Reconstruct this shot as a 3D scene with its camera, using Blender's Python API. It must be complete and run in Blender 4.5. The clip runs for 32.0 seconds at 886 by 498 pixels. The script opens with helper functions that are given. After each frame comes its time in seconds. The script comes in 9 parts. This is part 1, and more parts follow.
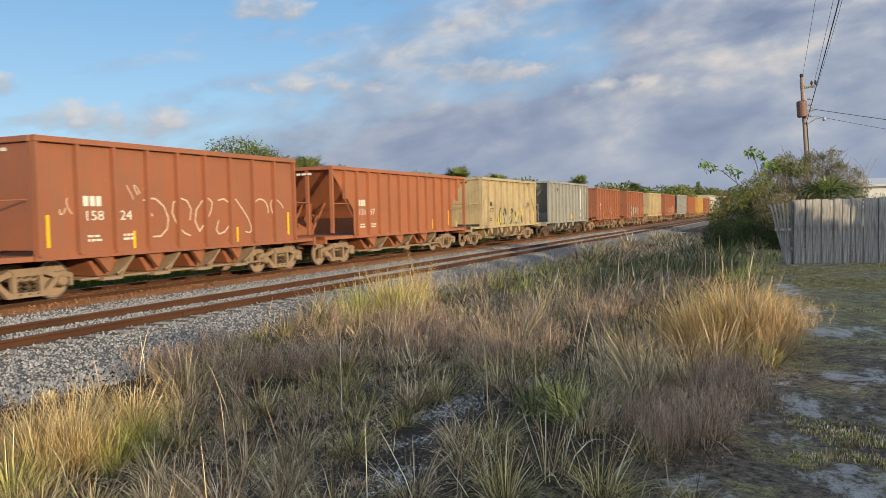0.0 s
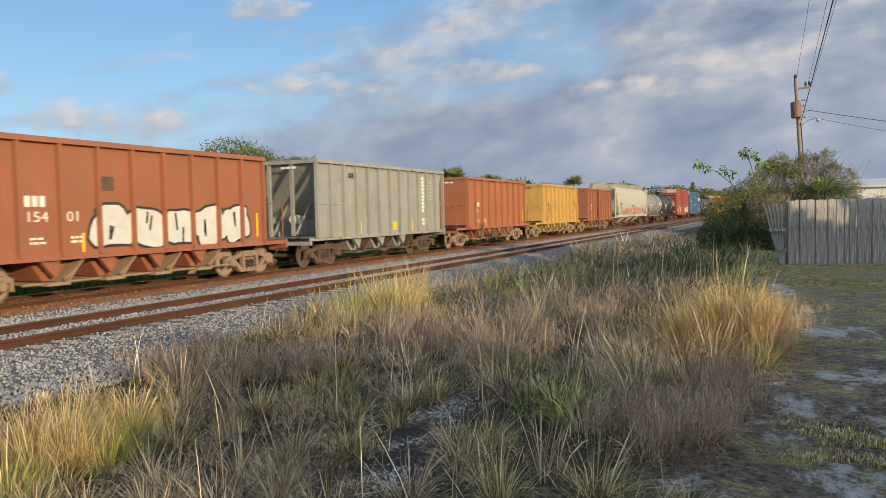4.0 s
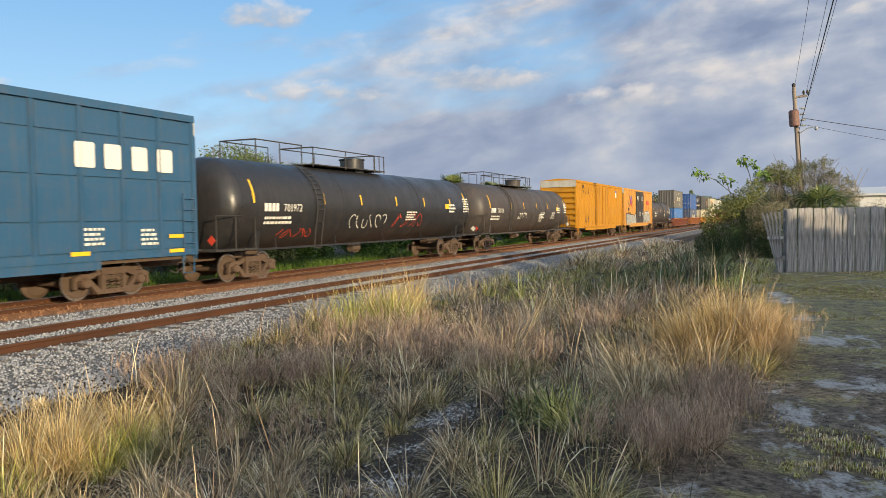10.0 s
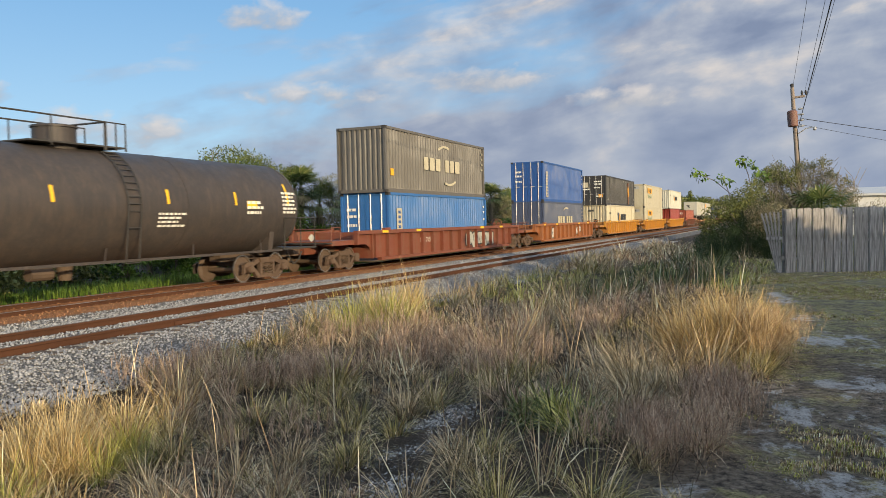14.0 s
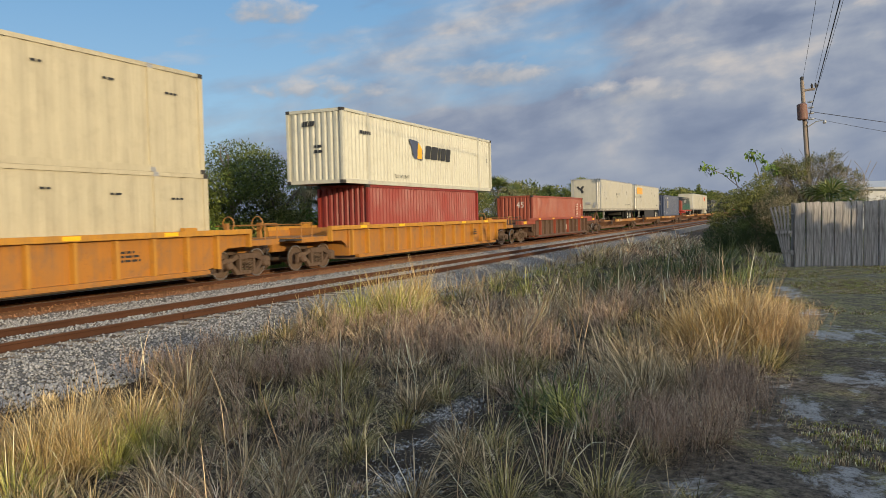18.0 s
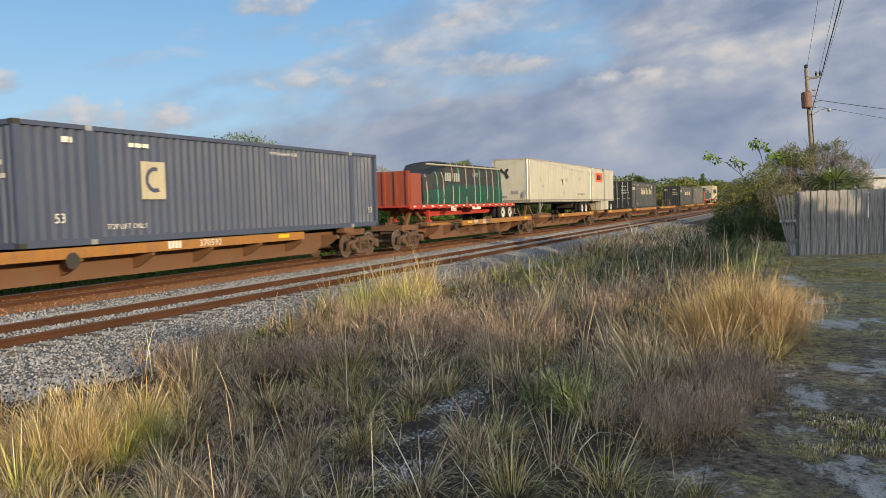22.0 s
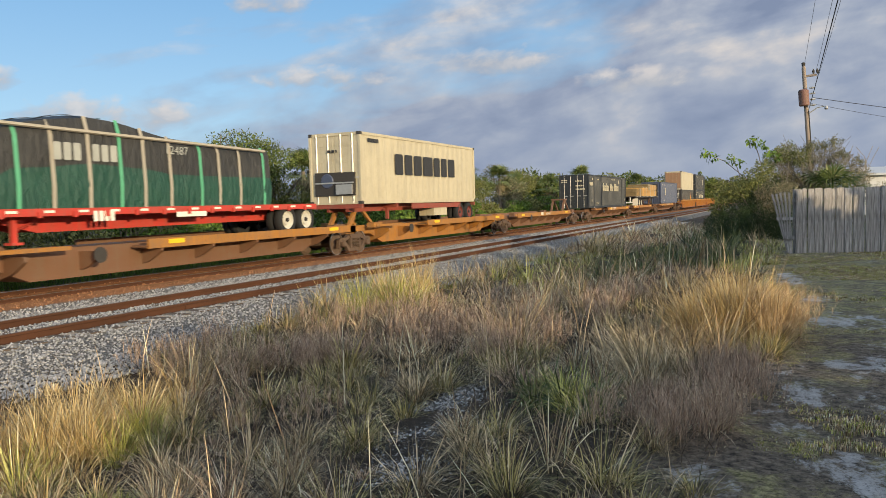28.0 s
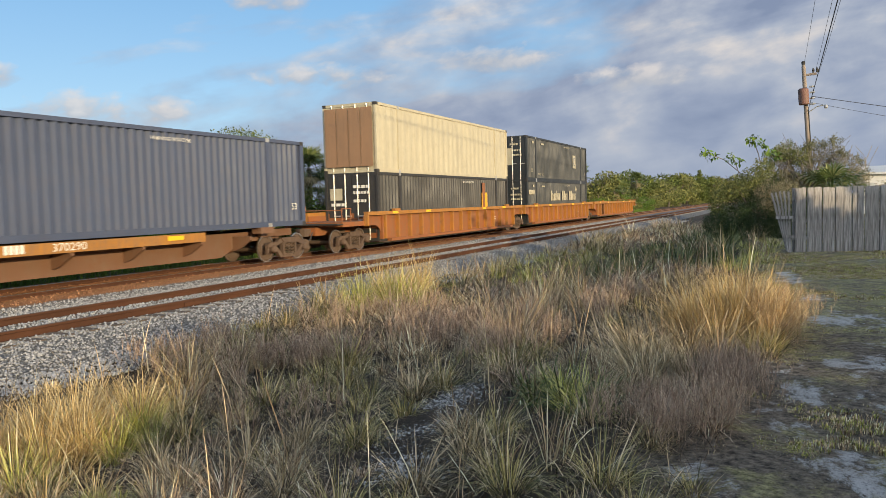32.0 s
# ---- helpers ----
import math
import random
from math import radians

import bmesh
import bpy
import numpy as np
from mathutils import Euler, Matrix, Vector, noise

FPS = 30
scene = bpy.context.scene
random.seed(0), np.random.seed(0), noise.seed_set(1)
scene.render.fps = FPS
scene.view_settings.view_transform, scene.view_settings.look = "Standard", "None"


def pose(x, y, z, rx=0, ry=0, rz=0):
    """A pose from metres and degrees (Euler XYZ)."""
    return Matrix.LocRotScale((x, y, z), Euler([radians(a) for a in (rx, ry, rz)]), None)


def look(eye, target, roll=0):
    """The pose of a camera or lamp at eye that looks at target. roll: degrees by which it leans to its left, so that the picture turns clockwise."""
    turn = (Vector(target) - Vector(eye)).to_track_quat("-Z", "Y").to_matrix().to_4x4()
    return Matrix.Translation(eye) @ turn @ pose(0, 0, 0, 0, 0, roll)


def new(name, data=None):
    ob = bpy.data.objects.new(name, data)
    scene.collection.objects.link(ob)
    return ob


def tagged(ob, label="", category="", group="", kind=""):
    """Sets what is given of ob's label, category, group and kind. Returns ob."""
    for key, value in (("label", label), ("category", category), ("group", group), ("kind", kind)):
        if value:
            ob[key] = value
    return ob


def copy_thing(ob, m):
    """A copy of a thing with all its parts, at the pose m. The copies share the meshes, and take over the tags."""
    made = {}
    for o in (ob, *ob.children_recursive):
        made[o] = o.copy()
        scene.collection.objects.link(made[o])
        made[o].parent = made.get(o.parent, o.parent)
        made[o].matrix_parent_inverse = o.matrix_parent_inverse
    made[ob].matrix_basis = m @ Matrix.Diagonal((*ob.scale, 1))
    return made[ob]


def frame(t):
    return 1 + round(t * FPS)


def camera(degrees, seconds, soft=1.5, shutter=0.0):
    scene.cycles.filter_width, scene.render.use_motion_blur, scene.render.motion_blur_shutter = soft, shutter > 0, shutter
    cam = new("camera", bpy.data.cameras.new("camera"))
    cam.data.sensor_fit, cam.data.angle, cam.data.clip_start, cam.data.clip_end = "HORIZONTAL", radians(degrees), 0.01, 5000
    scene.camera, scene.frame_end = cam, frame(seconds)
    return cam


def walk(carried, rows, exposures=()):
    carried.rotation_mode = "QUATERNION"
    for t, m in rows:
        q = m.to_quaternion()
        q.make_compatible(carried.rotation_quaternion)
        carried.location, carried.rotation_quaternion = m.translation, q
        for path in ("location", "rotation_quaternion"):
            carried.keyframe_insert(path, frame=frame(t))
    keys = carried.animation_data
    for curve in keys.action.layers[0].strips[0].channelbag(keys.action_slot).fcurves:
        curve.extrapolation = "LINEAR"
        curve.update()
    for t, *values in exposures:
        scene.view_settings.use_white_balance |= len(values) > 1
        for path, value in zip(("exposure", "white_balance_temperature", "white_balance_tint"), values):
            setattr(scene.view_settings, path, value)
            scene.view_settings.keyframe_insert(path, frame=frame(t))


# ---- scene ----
# ---------------- camera ----------------
EYE = (0.0, 0.0, 1.84)                      # rail tops lie at z = 0, the tracks run along +y
cam = camera(60.1, 32.0, soft=0.7, shutter=0.1)
TURN = [  # seconds, degrees left of the track, tilt, roll
    (0.0, 24.257, -2.658, -1.261), (1.0, 24.189, -2.579, -1.407), (2.0, 24.114, -2.557, -1.552),
    (3.0, 24.050, -2.626, -1.441), (3.5, 23.995, -2.633, -1.362), (5.5, 23.643, -2.595, -1.034),
    (6.0, 23.643, -2.595, -1.034), (7.0, 23.706, -2.479, -1.020), (8.0, 23.732, -2.319, -0.923),
    (9.0, 23.789, -2.215, -0.970), (10.0, 23.770, -2.121, -1.047), (11.0, 23.671, -2.045, -1.064),
    (12.0, 23.614, -1.958, -0.997), (13.0, 23.677, -1.925, -0.978), (14.0, 23.708, -2.011, -1.248),
    (14.5, 23.785, -2.078, -1.400), (16.5, 24.000, -2.188, -1.342), (17.0, 24.105, -2.290, -1.357),
    (18.0, 24.283, -2.458, -1.248), (19.0, 24.341, -2.464, -1.345), (20.0, 24.267, -2.851, -1.449),
    (21.0, 24.423, -3.057, -1.680), (22.0, 24.586, -3.075, -1.717), (23.0, 24.522, -2.979, -1.818),
    (24.0, 24.434, -2.997, -1.800), (25.0, 24.338, -3.095, -1.874), (25.5, 24.304, -3.118, -1.900),
    (27.5, 24.379, -3.237, -1.725), (28.0, 24.396, -3.293, -1.624), (29.0, 24.406, -3.364, -1.623),
    (30.0, 24.407, -3.341, -1.661), (31.0, 24.442, -3.472, -1.594), (32.0, 24.355, -3.439, -1.500)]
GAIN = [(0.0, 0.15), (7.0, 0.15), (10.0, 0.3), (12.0, 0.32), (13.0, 0.22), (14.5, 0.18), (16.5, 0.03), (18.0, -0.08), (20.0, 0.03), (22.0, 0.1), (24.0, 0.13), (28.0, 0.18), (32.0, 0.24)]
walk(cam, [(t, pose(*EYE, 90 + p, 0, y) @ pose(0, 0, 0, 0, 0, r)) for t, y, p, r in TURN], exposures=GAIN)

# ---------------- light ----------------
SUN_EL, SUN_AZ = radians(10.0), radians(-30.0)   # azimuth from +x towards +y
sun_way = Vector((math.cos(SUN_AZ) * math.cos(SUN_EL), math.sin(SUN_AZ) * math.cos(SUN_EL), math.sin(SUN_EL)))
sun = new("sun", bpy.data.lights.new("sun", "SUN"))
sun.data.energy, sun.data.angle, sun.data.color = 4.1, radians(0.6), (1.0, 0.80, 0.50)
sun.matrix_basis = look(sun_way * 100, (0, 0, 0))

world = bpy.data.worlds.new("sky")
scene.world = world
world.use_nodes = True


def build_sky():
    nt = world.node_tree
    nt.nodes.clear()
    nd, ln = nt.nodes.new, nt.links.new
    out, bg = nd("ShaderNodeOutputWorld"), nd("ShaderNodeBackground")
    sky = nd("ShaderNodeTexSky")
    sky.sky_type, sky.sun_disc = "NISHITA", False
    sky.sun_elevation, sky.sun_rotation = radians(24), math.pi / 2 - SUN_AZ
    sky.air_density, sky.dust_density, sky.ozone_density = 1.0, 0.6, 2.0
    tc = nd("ShaderNodeTexCoord")
    sep = nd("ShaderNodeSeparateXYZ")
    ln(tc.outputs["Generated"], sep.inputs[0])

    def m(op, a, b=None, c=None, clamp=False):
        n = nd("ShaderNodeMath")
        n.operation, n.use_clamp = op, clamp
        for i, v in enumerate((a, b, c)):
            if v is None:
                continue
            if isinstance(v, (int, float)):
                n.inputs[i].default_value = v
            else:
                ln(v, n.inputs[i])
        return n.outputs[0]

    def ramp(fac, stops):
        n = nd("ShaderNodeValToRGB")
        e = n.color_ramp.elements
        while len(e) < len(stops):
            e.new(0.5)
        for k, (p, c) in zip(e, stops):
            k.position, k.color = p, (*c, 1) if len(c) == 3 else c
        ln(fac, n.inputs[0])
        return n.outputs[0]

    def mix(fac, a, b, kind="MIX"):
        n = nd("ShaderNodeMix")
        n.data_type, n.blend_type = "RGBA", kind
        for s, v in ((n.inputs[0], fac), (n.inputs[6], a), (n.inputs[7], b)):
            if isinstance(v, (int, float)):
                s.default_value = v
            elif isinstance(v, tuple):
                s.default_value = (*v, 1)
            else:
                ln(v, s)
        return n.outputs[2]

    x, y, z = sep.outputs
    zz = m("MAXIMUM", z, 0.0)
    az = m("ARCTAN2", x, y)                       # 0 along the track, negative to its left
    el = m("ARCSINE", zz)
    # the cloud layer: soft streaks that climb towards the right
    u = m("MULTIPLY", az, 3.0)
    v = m("MULTIPLY", m("ADD", el, m("MULTIPLY", az, -0.15)), 9.5)
    comb = nd("ShaderNodeCombineXYZ")
    ln(u, comb.inputs[0]), ln(v, comb.inputs[1])
    comb.inputs[2].default_value = 3.7

    even = nd("ShaderNodeCombineXYZ")                # equal scale both ways, for heaped clouds
    ln(m("MULTIPLY", az, 9.0), even.inputs[0]), ln(m("MULTIPLY", m("ADD", el, m("MULTIPLY", az, -0.10)), 15.0), even.inputs[1])

    def clouds(scale, detail, rough, distort, offset, vec=None):
        n, mp = nd("ShaderNodeTexNoise"), nd("ShaderNodeMapping")
        mp.inputs["Location"].default_value = offset
        ln((vec or comb).outputs[0], mp.inputs["Vector"]), ln(mp.outputs[0], n.inputs["Vector"])
        for k, w in (("Scale", scale), ("Detail", detail), ("Roughness", rough), ("Distortion", distort)):
            n.inputs[k].default_value = w
        return n.outputs[0]
    big = clouds(1.2, 5, 0.5, 0.3, (0.4, 0.2, 0))
    fine = clouds(2.0, 7, 0.52, 0.35, (2.0, 5.0, 0))
    puff = clouds(6.0, 6, 0.6, 0.4, (7.0, 1.0, 0))
    lump = clouds(1.1, 6, 0.5, 0.2, (3.1, 1.7, 0), even)
    heap = clouds(3.0, 5, 0.5, 0.2, (1.3, 4.4, 0), even)
    # a bank whose edge climbs from low on the left to high ahead; clear towards the sun
    rise = m("DIVIDE", m("SUBTRACT", m("MULTIPLY_ADD", az, 0.42, 0.415), el), 0.085)
    side = m("DIVIDE", m("ADD", az, 0.80), 0.12)
    away = m("DIVIDE", m("SUBTRACT", 1.15, az), 0.4)
    bank = m("MINIMUM", m("MINIMUM", rise, side), away)
    wisp = m("ADD", m("MULTIPLY_ADD", big, 5.0, -2.5), m("MULTIPLY_ADD", fine, 4.0, -2.0))
    cover = m("MULTIPLY_ADD", m("ADD", bank, wisp), 0.6, 0.38, clamp=True)

    def small(a0, e0, wa, we):
        p = m("DIVIDE", m("SUBTRACT", az, radians(a0)), radians(wa))
        q = m("DIVIDE", m("SUBTRACT", el, radians(e0)), radians(we))
        g = m("SUBTRACT", 1.0, m("ADD", m("MULTIPLY", p, p), m("MULTIPLY", q, q)))
        amount = m("MULTIPLY_ADD", m("ADD", g, m("MULTIPLY_ADD", heap, 4.6, -2.2)), 0.75, 0.0, clamp=True)
        lit = m("ADD", m("MULTIPLY", q, 0.22), m("MULTIPLY", heap, 0.9))
        return amount, lit
    puffs = []
    for spot in ((-49.3, 6.9, 3.3, 1.3), (-44.4, 6.7, 2.6, 1.1), (-36.5, 14.8, 3.0, 1.1), (-55.0, 9.0, 3.0, 0.8), (-33.0, 9.4, 4.5, 0.9), (-20.0, 10.4, 4.0, 1.0), (-10.0, 8.6, 4.2, 0.9)):
        puffs.append(small(*spot))
    tone = m("ADD", m("MULTIPLY", fine, 0.42), m("MULTIPLY", lump, 0.58))
    still = m("MULTIPLY", el, 3.6, clamp=True)      # smoother towards the horizon
    tone = m("ADD", 0.475, m("MULTIPLY", m("SUBTRACT", tone, 0.475), m("MULTIPLY_ADD", still, 1.35, 0.25)))
    shade = ramp(tone, [(0.35, (0.20, 0.25, 0.365)), (0.45, (0.27, 0.32, 0.43)), (0.54, (0.37, 0.41, 0.49)), (0.67, (0.66, 0.61, 0.57))])
    high = ramp(m("MULTIPLY", el, 3.0), [(0.0, (0.47, 0.60, 0.70)), (0.30, (0.31, 0.53, 0.74)), (0.8, (0.19, 0.42, 0.70)), (1.0, (0.17, 0.38, 0.66))])
    scaled = mix(1.0, sky.outputs[0], (0.12, 0.12, 0.12), "MULTIPLY")
    clear = mix(0.7, scaled, high)
    col = mix(cover, clear, shade)
    for amount, lit in puffs:
        pale = ramp(lit, [(0.22, (0.33, 0.375, 0.45)), (0.44, (0.44, 0.45, 0.48)), (0.66, (0.64, 0.60, 0.575))])
        col = mix(m("MULTIPLY", amount, 0.8), col, pale)
    # the evening sky glows towards the low sun
    facing = m("ADD", m("MULTIPLY", x, math.cos(SUN_AZ)), m("MULTIPLY", y, math.sin(SUN_AZ)))
    glow = m("MULTIPLY", m("POWER", m("MAXIMUM", m("MULTIPLY_ADD", facing, 0.8, 0.2), 0.0), 1.5), 1.25)
    col = mix(1.0, col, mix(glow, (0, 0, 0), (1.0, 0.86, 0.68)), "ADD")
    ln(col, bg.inputs[0])
    bg.inputs[1].default_value = 1.0
    ln(bg.outputs[0], out.inputs[0])


build_sky()

# ---------------- mesh tools ----------------


class Shape:
    """Vertices and faces gathered from simple solids."""

    def __init__(self):
        self.v, self.f = [], []

    def add(self, verts, faces):
        k = len(self.v)
        self.v += [tuple(p) for p in verts]
        self.f += [tuple(i + k for i in q) for q in faces]
        return self

    def box(self, x0, x1, y0, y1, z0, z1, m=None):
        p = [Vector((x, y, z)) for z in (z0, z1) for y in (y0, y1) for x in (x0, x1)]
        if m is not None:
            p = [m @ q for q in p]
        return self.add(p, [(0, 2, 3, 1), (4, 5, 7, 6), (0, 1, 5, 4), (2, 6, 7, 3), (0, 4, 6, 2), (1, 3, 7, 5)])

    def prism(self, pts, axis, a, b):
        """The polygon pts, in the two other axes in order, drawn out along an axis from a to b."""
        n = len(pts)
        put = {"x": lambda p, c: (c, p[0], p[1]), "y": lambda p, c: (p[0], c, p[1]), "z": lambda p, c: (p[0], p[1], c)}[axis]
        v = [put(p, a) for p in pts] + [put(p, b) for p in pts]
        f = [tuple(range(n - 1, -1, -1)), tuple(range(n, 2 * n))]
        f += [(i, (i + 1) % n, n + (i + 1) % n, n + i) for i in range(n)]
        return self.add(v, f)

    def lathe(self, axis, c, rings, n=20, capped=True):
        """Rings (position along the axis, radius) about a line through c."""
        v, f = [], []
        for a, r in rings:
            for i in range(n):
                w = 2 * math.pi * i / n
                p, q = r * math.cos(w), r * math.sin(w)
                v.append({"x": (a, c[0] + p, c[1] + q), "y": (c[0] + p, a, c[1] + q), "z": (c[0] + p, c[1] + q, a)}[axis])
        for k in range(len(rings) - 1):
            for i in range(n):
                j = (i + 1) % n
                f.append((k * n + i, k * n + j, k * n + n + j, k * n + n + i))
        if capped:
            f += [tuple(range(n)), tuple(range((len(rings) - 1) * n, len(rings) * n))]
        return self.add(v, f)

    def tube(self, pts, r, n=6):
        pts = [Vector(p) for p in pts]
        v, f = [], []
        for k, p in enumerate(pts):
            d = (pts[min(k + 1, len(pts) - 1)] - pts[max(k - 1, 0)]).normalized()
            s = d.orthogonal().normalized() if k == 0 else (s - d * s.dot(d)).normalized()
            t = d.cross(s)
            v += [p + (s * math.cos(2 * math.pi * i / n) + t * math.sin(2 * math.pi * i / n)) * r for i in range(n)]
        for k in range(len(pts) - 1):
            f += [(k * n + i, k * n + (i + 1) % n, k * n + n + (i + 1) % n, k * n + n + i) for i in range(n)]
        f += [tuple(range(n)), tuple(range((len(pts) - 1) * n, len(pts) * n))]
        return self.add(v, f)

    def mesh(self, name, smooth=False):
        me = bpy.data.meshes.new(name)
        me.from_pydata(self.v, [], self.f)
        bm = bmesh.new()
        bm.from_mesh(me)
        bmesh.ops.recalc_face_normals(bm, faces=bm.faces)
        bm.to_mesh(me)
        bm.free()
        if smooth:
            me.shade_smooth()
            me.set_sharp_from_angle(angle=radians(38))
        return me


def fast_mesh(name, verts, faces):
    """A mesh from arrays; faces all have the same number of corners."""
    verts, faces = np.asarray(verts, np.float32), np.asarray(faces, np.int32)
    me = bpy.data.meshes.new(name)
    me.vertices.add(len(verts))
    me.vertices.foreach_set("co", verts.ravel())
    k = faces.shape[1]
    me.loops.add(faces.size)
    me.loops.foreach_set("vertex_index", faces.ravel())
    me.polygons.add(len(faces))
    me.polygons.foreach_set("loop_start", np.arange(0, faces.size, k, dtype=np.int32))
    me.update(calc_edges=True)
    me.validate()
    return me


def part(name, shape, material, parent, label="", at=None, smooth=False):
    """One mesh object under a thing or a part. shape: a Shape or a mesh."""
    me = shape.mesh(name, smooth) if isinstance(shape, Shape) else shape
    if not me.materials:
        me.materials.append(material)
    ob = new(name, me)
    ob.parent = parent
    if at is not None:
        ob.matrix_basis = at if isinstance(at, Matrix) else Matrix.Translation(at)
    return tagged(ob, label) if label else ob


def thing(name, label, category, group="", kind="", at=None):
    ob = new(name)
    ob.empty_display_size = 0.3
    if at is not None:
        ob.matrix_basis = at if isinstance(at, Matrix) else Matrix.Translation(at)
    return tagged(ob, label, category, group, kind)


# ---------------- materials ----------------


class Nodes:
    def __init__(self, name):
        self.mat = bpy.data.materials.new(name)
        self.mat.use_nodes = True
        self.nt = self.mat.node_tree
        self.bsdf = self.nt.nodes["Principled BSDF"]
        self.tc = self.nt.nodes.new("ShaderNodeTexCoord")

    def node(self, kind, **kw):
        n = self.nt.nodes.new(kind)
        for k, v in kw.items():
            if k in n.inputs:
                self.put(v, n.inputs[k])
        return n

    def put(self, v, socket):
        if hasattr(v, "is_linked"):
            self.nt.links.new(v, socket)
        elif isinstance(v, tuple) and len(v) == 3 and socket.type == "RGBA":
            socket.default_value = (*v, 1)
        else:
            socket.default_value = v

    def space(self, scale=(1, 1, 1), which="Object"):
        n = self.node("ShaderNodeMapping")
        n.inputs["Scale"].default_value = scale
        self.nt.links.new(self.tc.outputs[which], n.inputs["Vector"])
        return n.outputs[0]

    def noise(self, scale, detail=4, rough=0.55, vec=None, distort=0.0):
        n = self.node("ShaderNodeTexNoise", Scale=scale, Detail=detail, Roughness=rough, Distortion=distort)
        self.nt.links.new(vec if vec is not None else self.tc.outputs["Object"], n.inputs["Vector"])
        return n.outputs[0]

    def ramp(self, fac, stops):
        n = self.node("ShaderNodeValToRGB")
        e = n.color_ramp.elements
        while len(e) < len(stops):
            e.new(0.5)
        for k, (p, c) in zip(e, stops):
            k.position, k.color = p, ((c, c, c, 1) if isinstance(c, (int, float)) else (*c, 1))
        self.nt.links.new(fac, n.inputs[0])
        return n.outputs[0]

    def mix(self, fac, a, b, blend="MIX"):
        n = self.node("ShaderNodeMix")
        n.data_type, n.blend_type = "RGBA", blend
        for v, i in ((fac, 0), (a, 6), (b, 7)):
            self.put(v, n.inputs[i])
        return n.outputs[2]

    def bump(self, height, strength=0.3, distance=0.02):
        n = self.node("ShaderNodeBump", Strength=strength, Distance=distance)
        self.nt.links.new(height, n.inputs["Height"])
        self.nt.links.new(n.outputs[0], self.bsdf.inputs["Normal"])

    def done(self, color, rough=0.6, metal=0.0, spec=0.4):
        self.put(color, self.bsdf.inputs["Base Color"])
        self.put(rough, self.bsdf.inputs["Roughness"])
        self.put(metal, self.bsdf.inputs["Metallic"])
        self.bsdf.inputs["Specular IOR Level"].default_value = spec
        return self.mat


def mul(c, k):
    return tuple(min(1.0, v * k) for v in c)


def paint(name, color, rough=0.55, dirt=0.35, dirt_color=(0.16, 0.11, 0.07), rust=0.12, streak=0.4, metal=0.0):
    """Weathered paint: cloudy fading, run-down streaks, dirt and rust spots."""
    n = Nodes(name)
    cloud = n.noise(0.7, 5, 0.6)
    fade = n.mix(cloud, mul(color, 0.80), mul(color, 1.14))
    run = n.noise(1.0, 4, 0.6, n.space((5.0, 5.0, 0.35)))
    col = n.mix(n.ramp(run, [(0.46, 0.0), (0.80, streak)]), fade, dirt_color)
    thin = n.noise(1.0, 5, 0.7, n.space((17.0, 17.0, 0.55)))
    col = n.mix(n.ramp(thin, [(0.52, 0.0), (0.74, min(0.8, streak * 1.1 + 0.1))]), col, dirt_color)
    pale = n.noise(1.0, 4, 0.65, n.space((9.0, 9.0, 0.8)))
    col = n.mix(n.ramp(pale, [(0.60, 0.0), (0.78, 0.25)]), col, mul(color, 1.5))
    grime = n.ramp(n.noise(2.6, 7, 0.65, None, 0.4), [(0.48, 0.0), (0.78, dirt)])
    col = n.mix(grime, col, dirt_color)
    spots = n.ramp(n.noise(11.0, 5, 0.7), [(0.62, 0.0), (0.72, rust * 4)])
    col = n.mix(spots, col, (0.17, 0.06, 0.025))
    n.bump(n.noise(2.2, 6, 0.7), 0.35, 0.03)
    return n.done(col, n.ramp(cloud, [(0.3, rough - 0.1), (0.7, min(1.0, rough + 0.2))]), metal)


def plain(name, color, rough=0.7, metal=0.0, vary=0.18, scale=8.0):
    n = Nodes(name)
    c = n.mix(n.noise(scale, 5, 0.6), mul(color, 1 - vary), mul(color, 1 + vary))
    n.bump(n.noise(scale * 4, 3, 0.6), 0.15, 0.006)
    return n.done(c, rough, metal)


RUSTRED = (0.36, 0.125, 0.055)
M = {}
M["hopper_red"] = paint("hopper_red_paint", (0.31, 0.107, 0.051), dirt=0.35, rust=0.1)
M["hopper_orange"] = paint("hopper_orange_paint", (0.36, 0.122, 0.054), dirt=0.3)
M["hopper_tan"] = paint("hopper_tan_paint", (0.46, 0.36, 0.2), dirt=0.45)
M["hopper_gray"] = paint("hopper_gray_paint", (0.30, 0.30, 0.27), dirt=0.35)
M["hopper_yellow"] = paint("hopper_yellow_paint", (0.52, 0.31, 0.075), dirt=0.4)
M["covered"] = paint("cream_hopper_paint", (0.46, 0.42, 0.325), dirt=0.22, rust=0.05)
M["tank_gray"] = paint("tank_gray_paint", (0.21, 0.215, 0.19), rough=0.5, dirt=0.35, rust=0.05)
M["tank_black"] = paint("tank_black_paint", (0.022, 0.022, 0.023), rough=0.35, dirt=0.15, dirt_color=(0.09, 0.07, 0.06), rust=0.02, streak=0.2)
M["tank_brown"] = paint("tank_brown_black_paint", (0.05, 0.042, 0.038), rough=0.5, dirt=0.3, dirt_color=(0.12, 0.085, 0.06), rust=0.03)
M["box_red"] = paint("boxcar_red_paint", (0.26, 0.046, 0.024), dirt=0.35)
M["box_blue"] = paint("boxcar_blue_paint", (0.022, 0.085, 0.165), dirt=0.18, rust=0.05, streak=0.15)
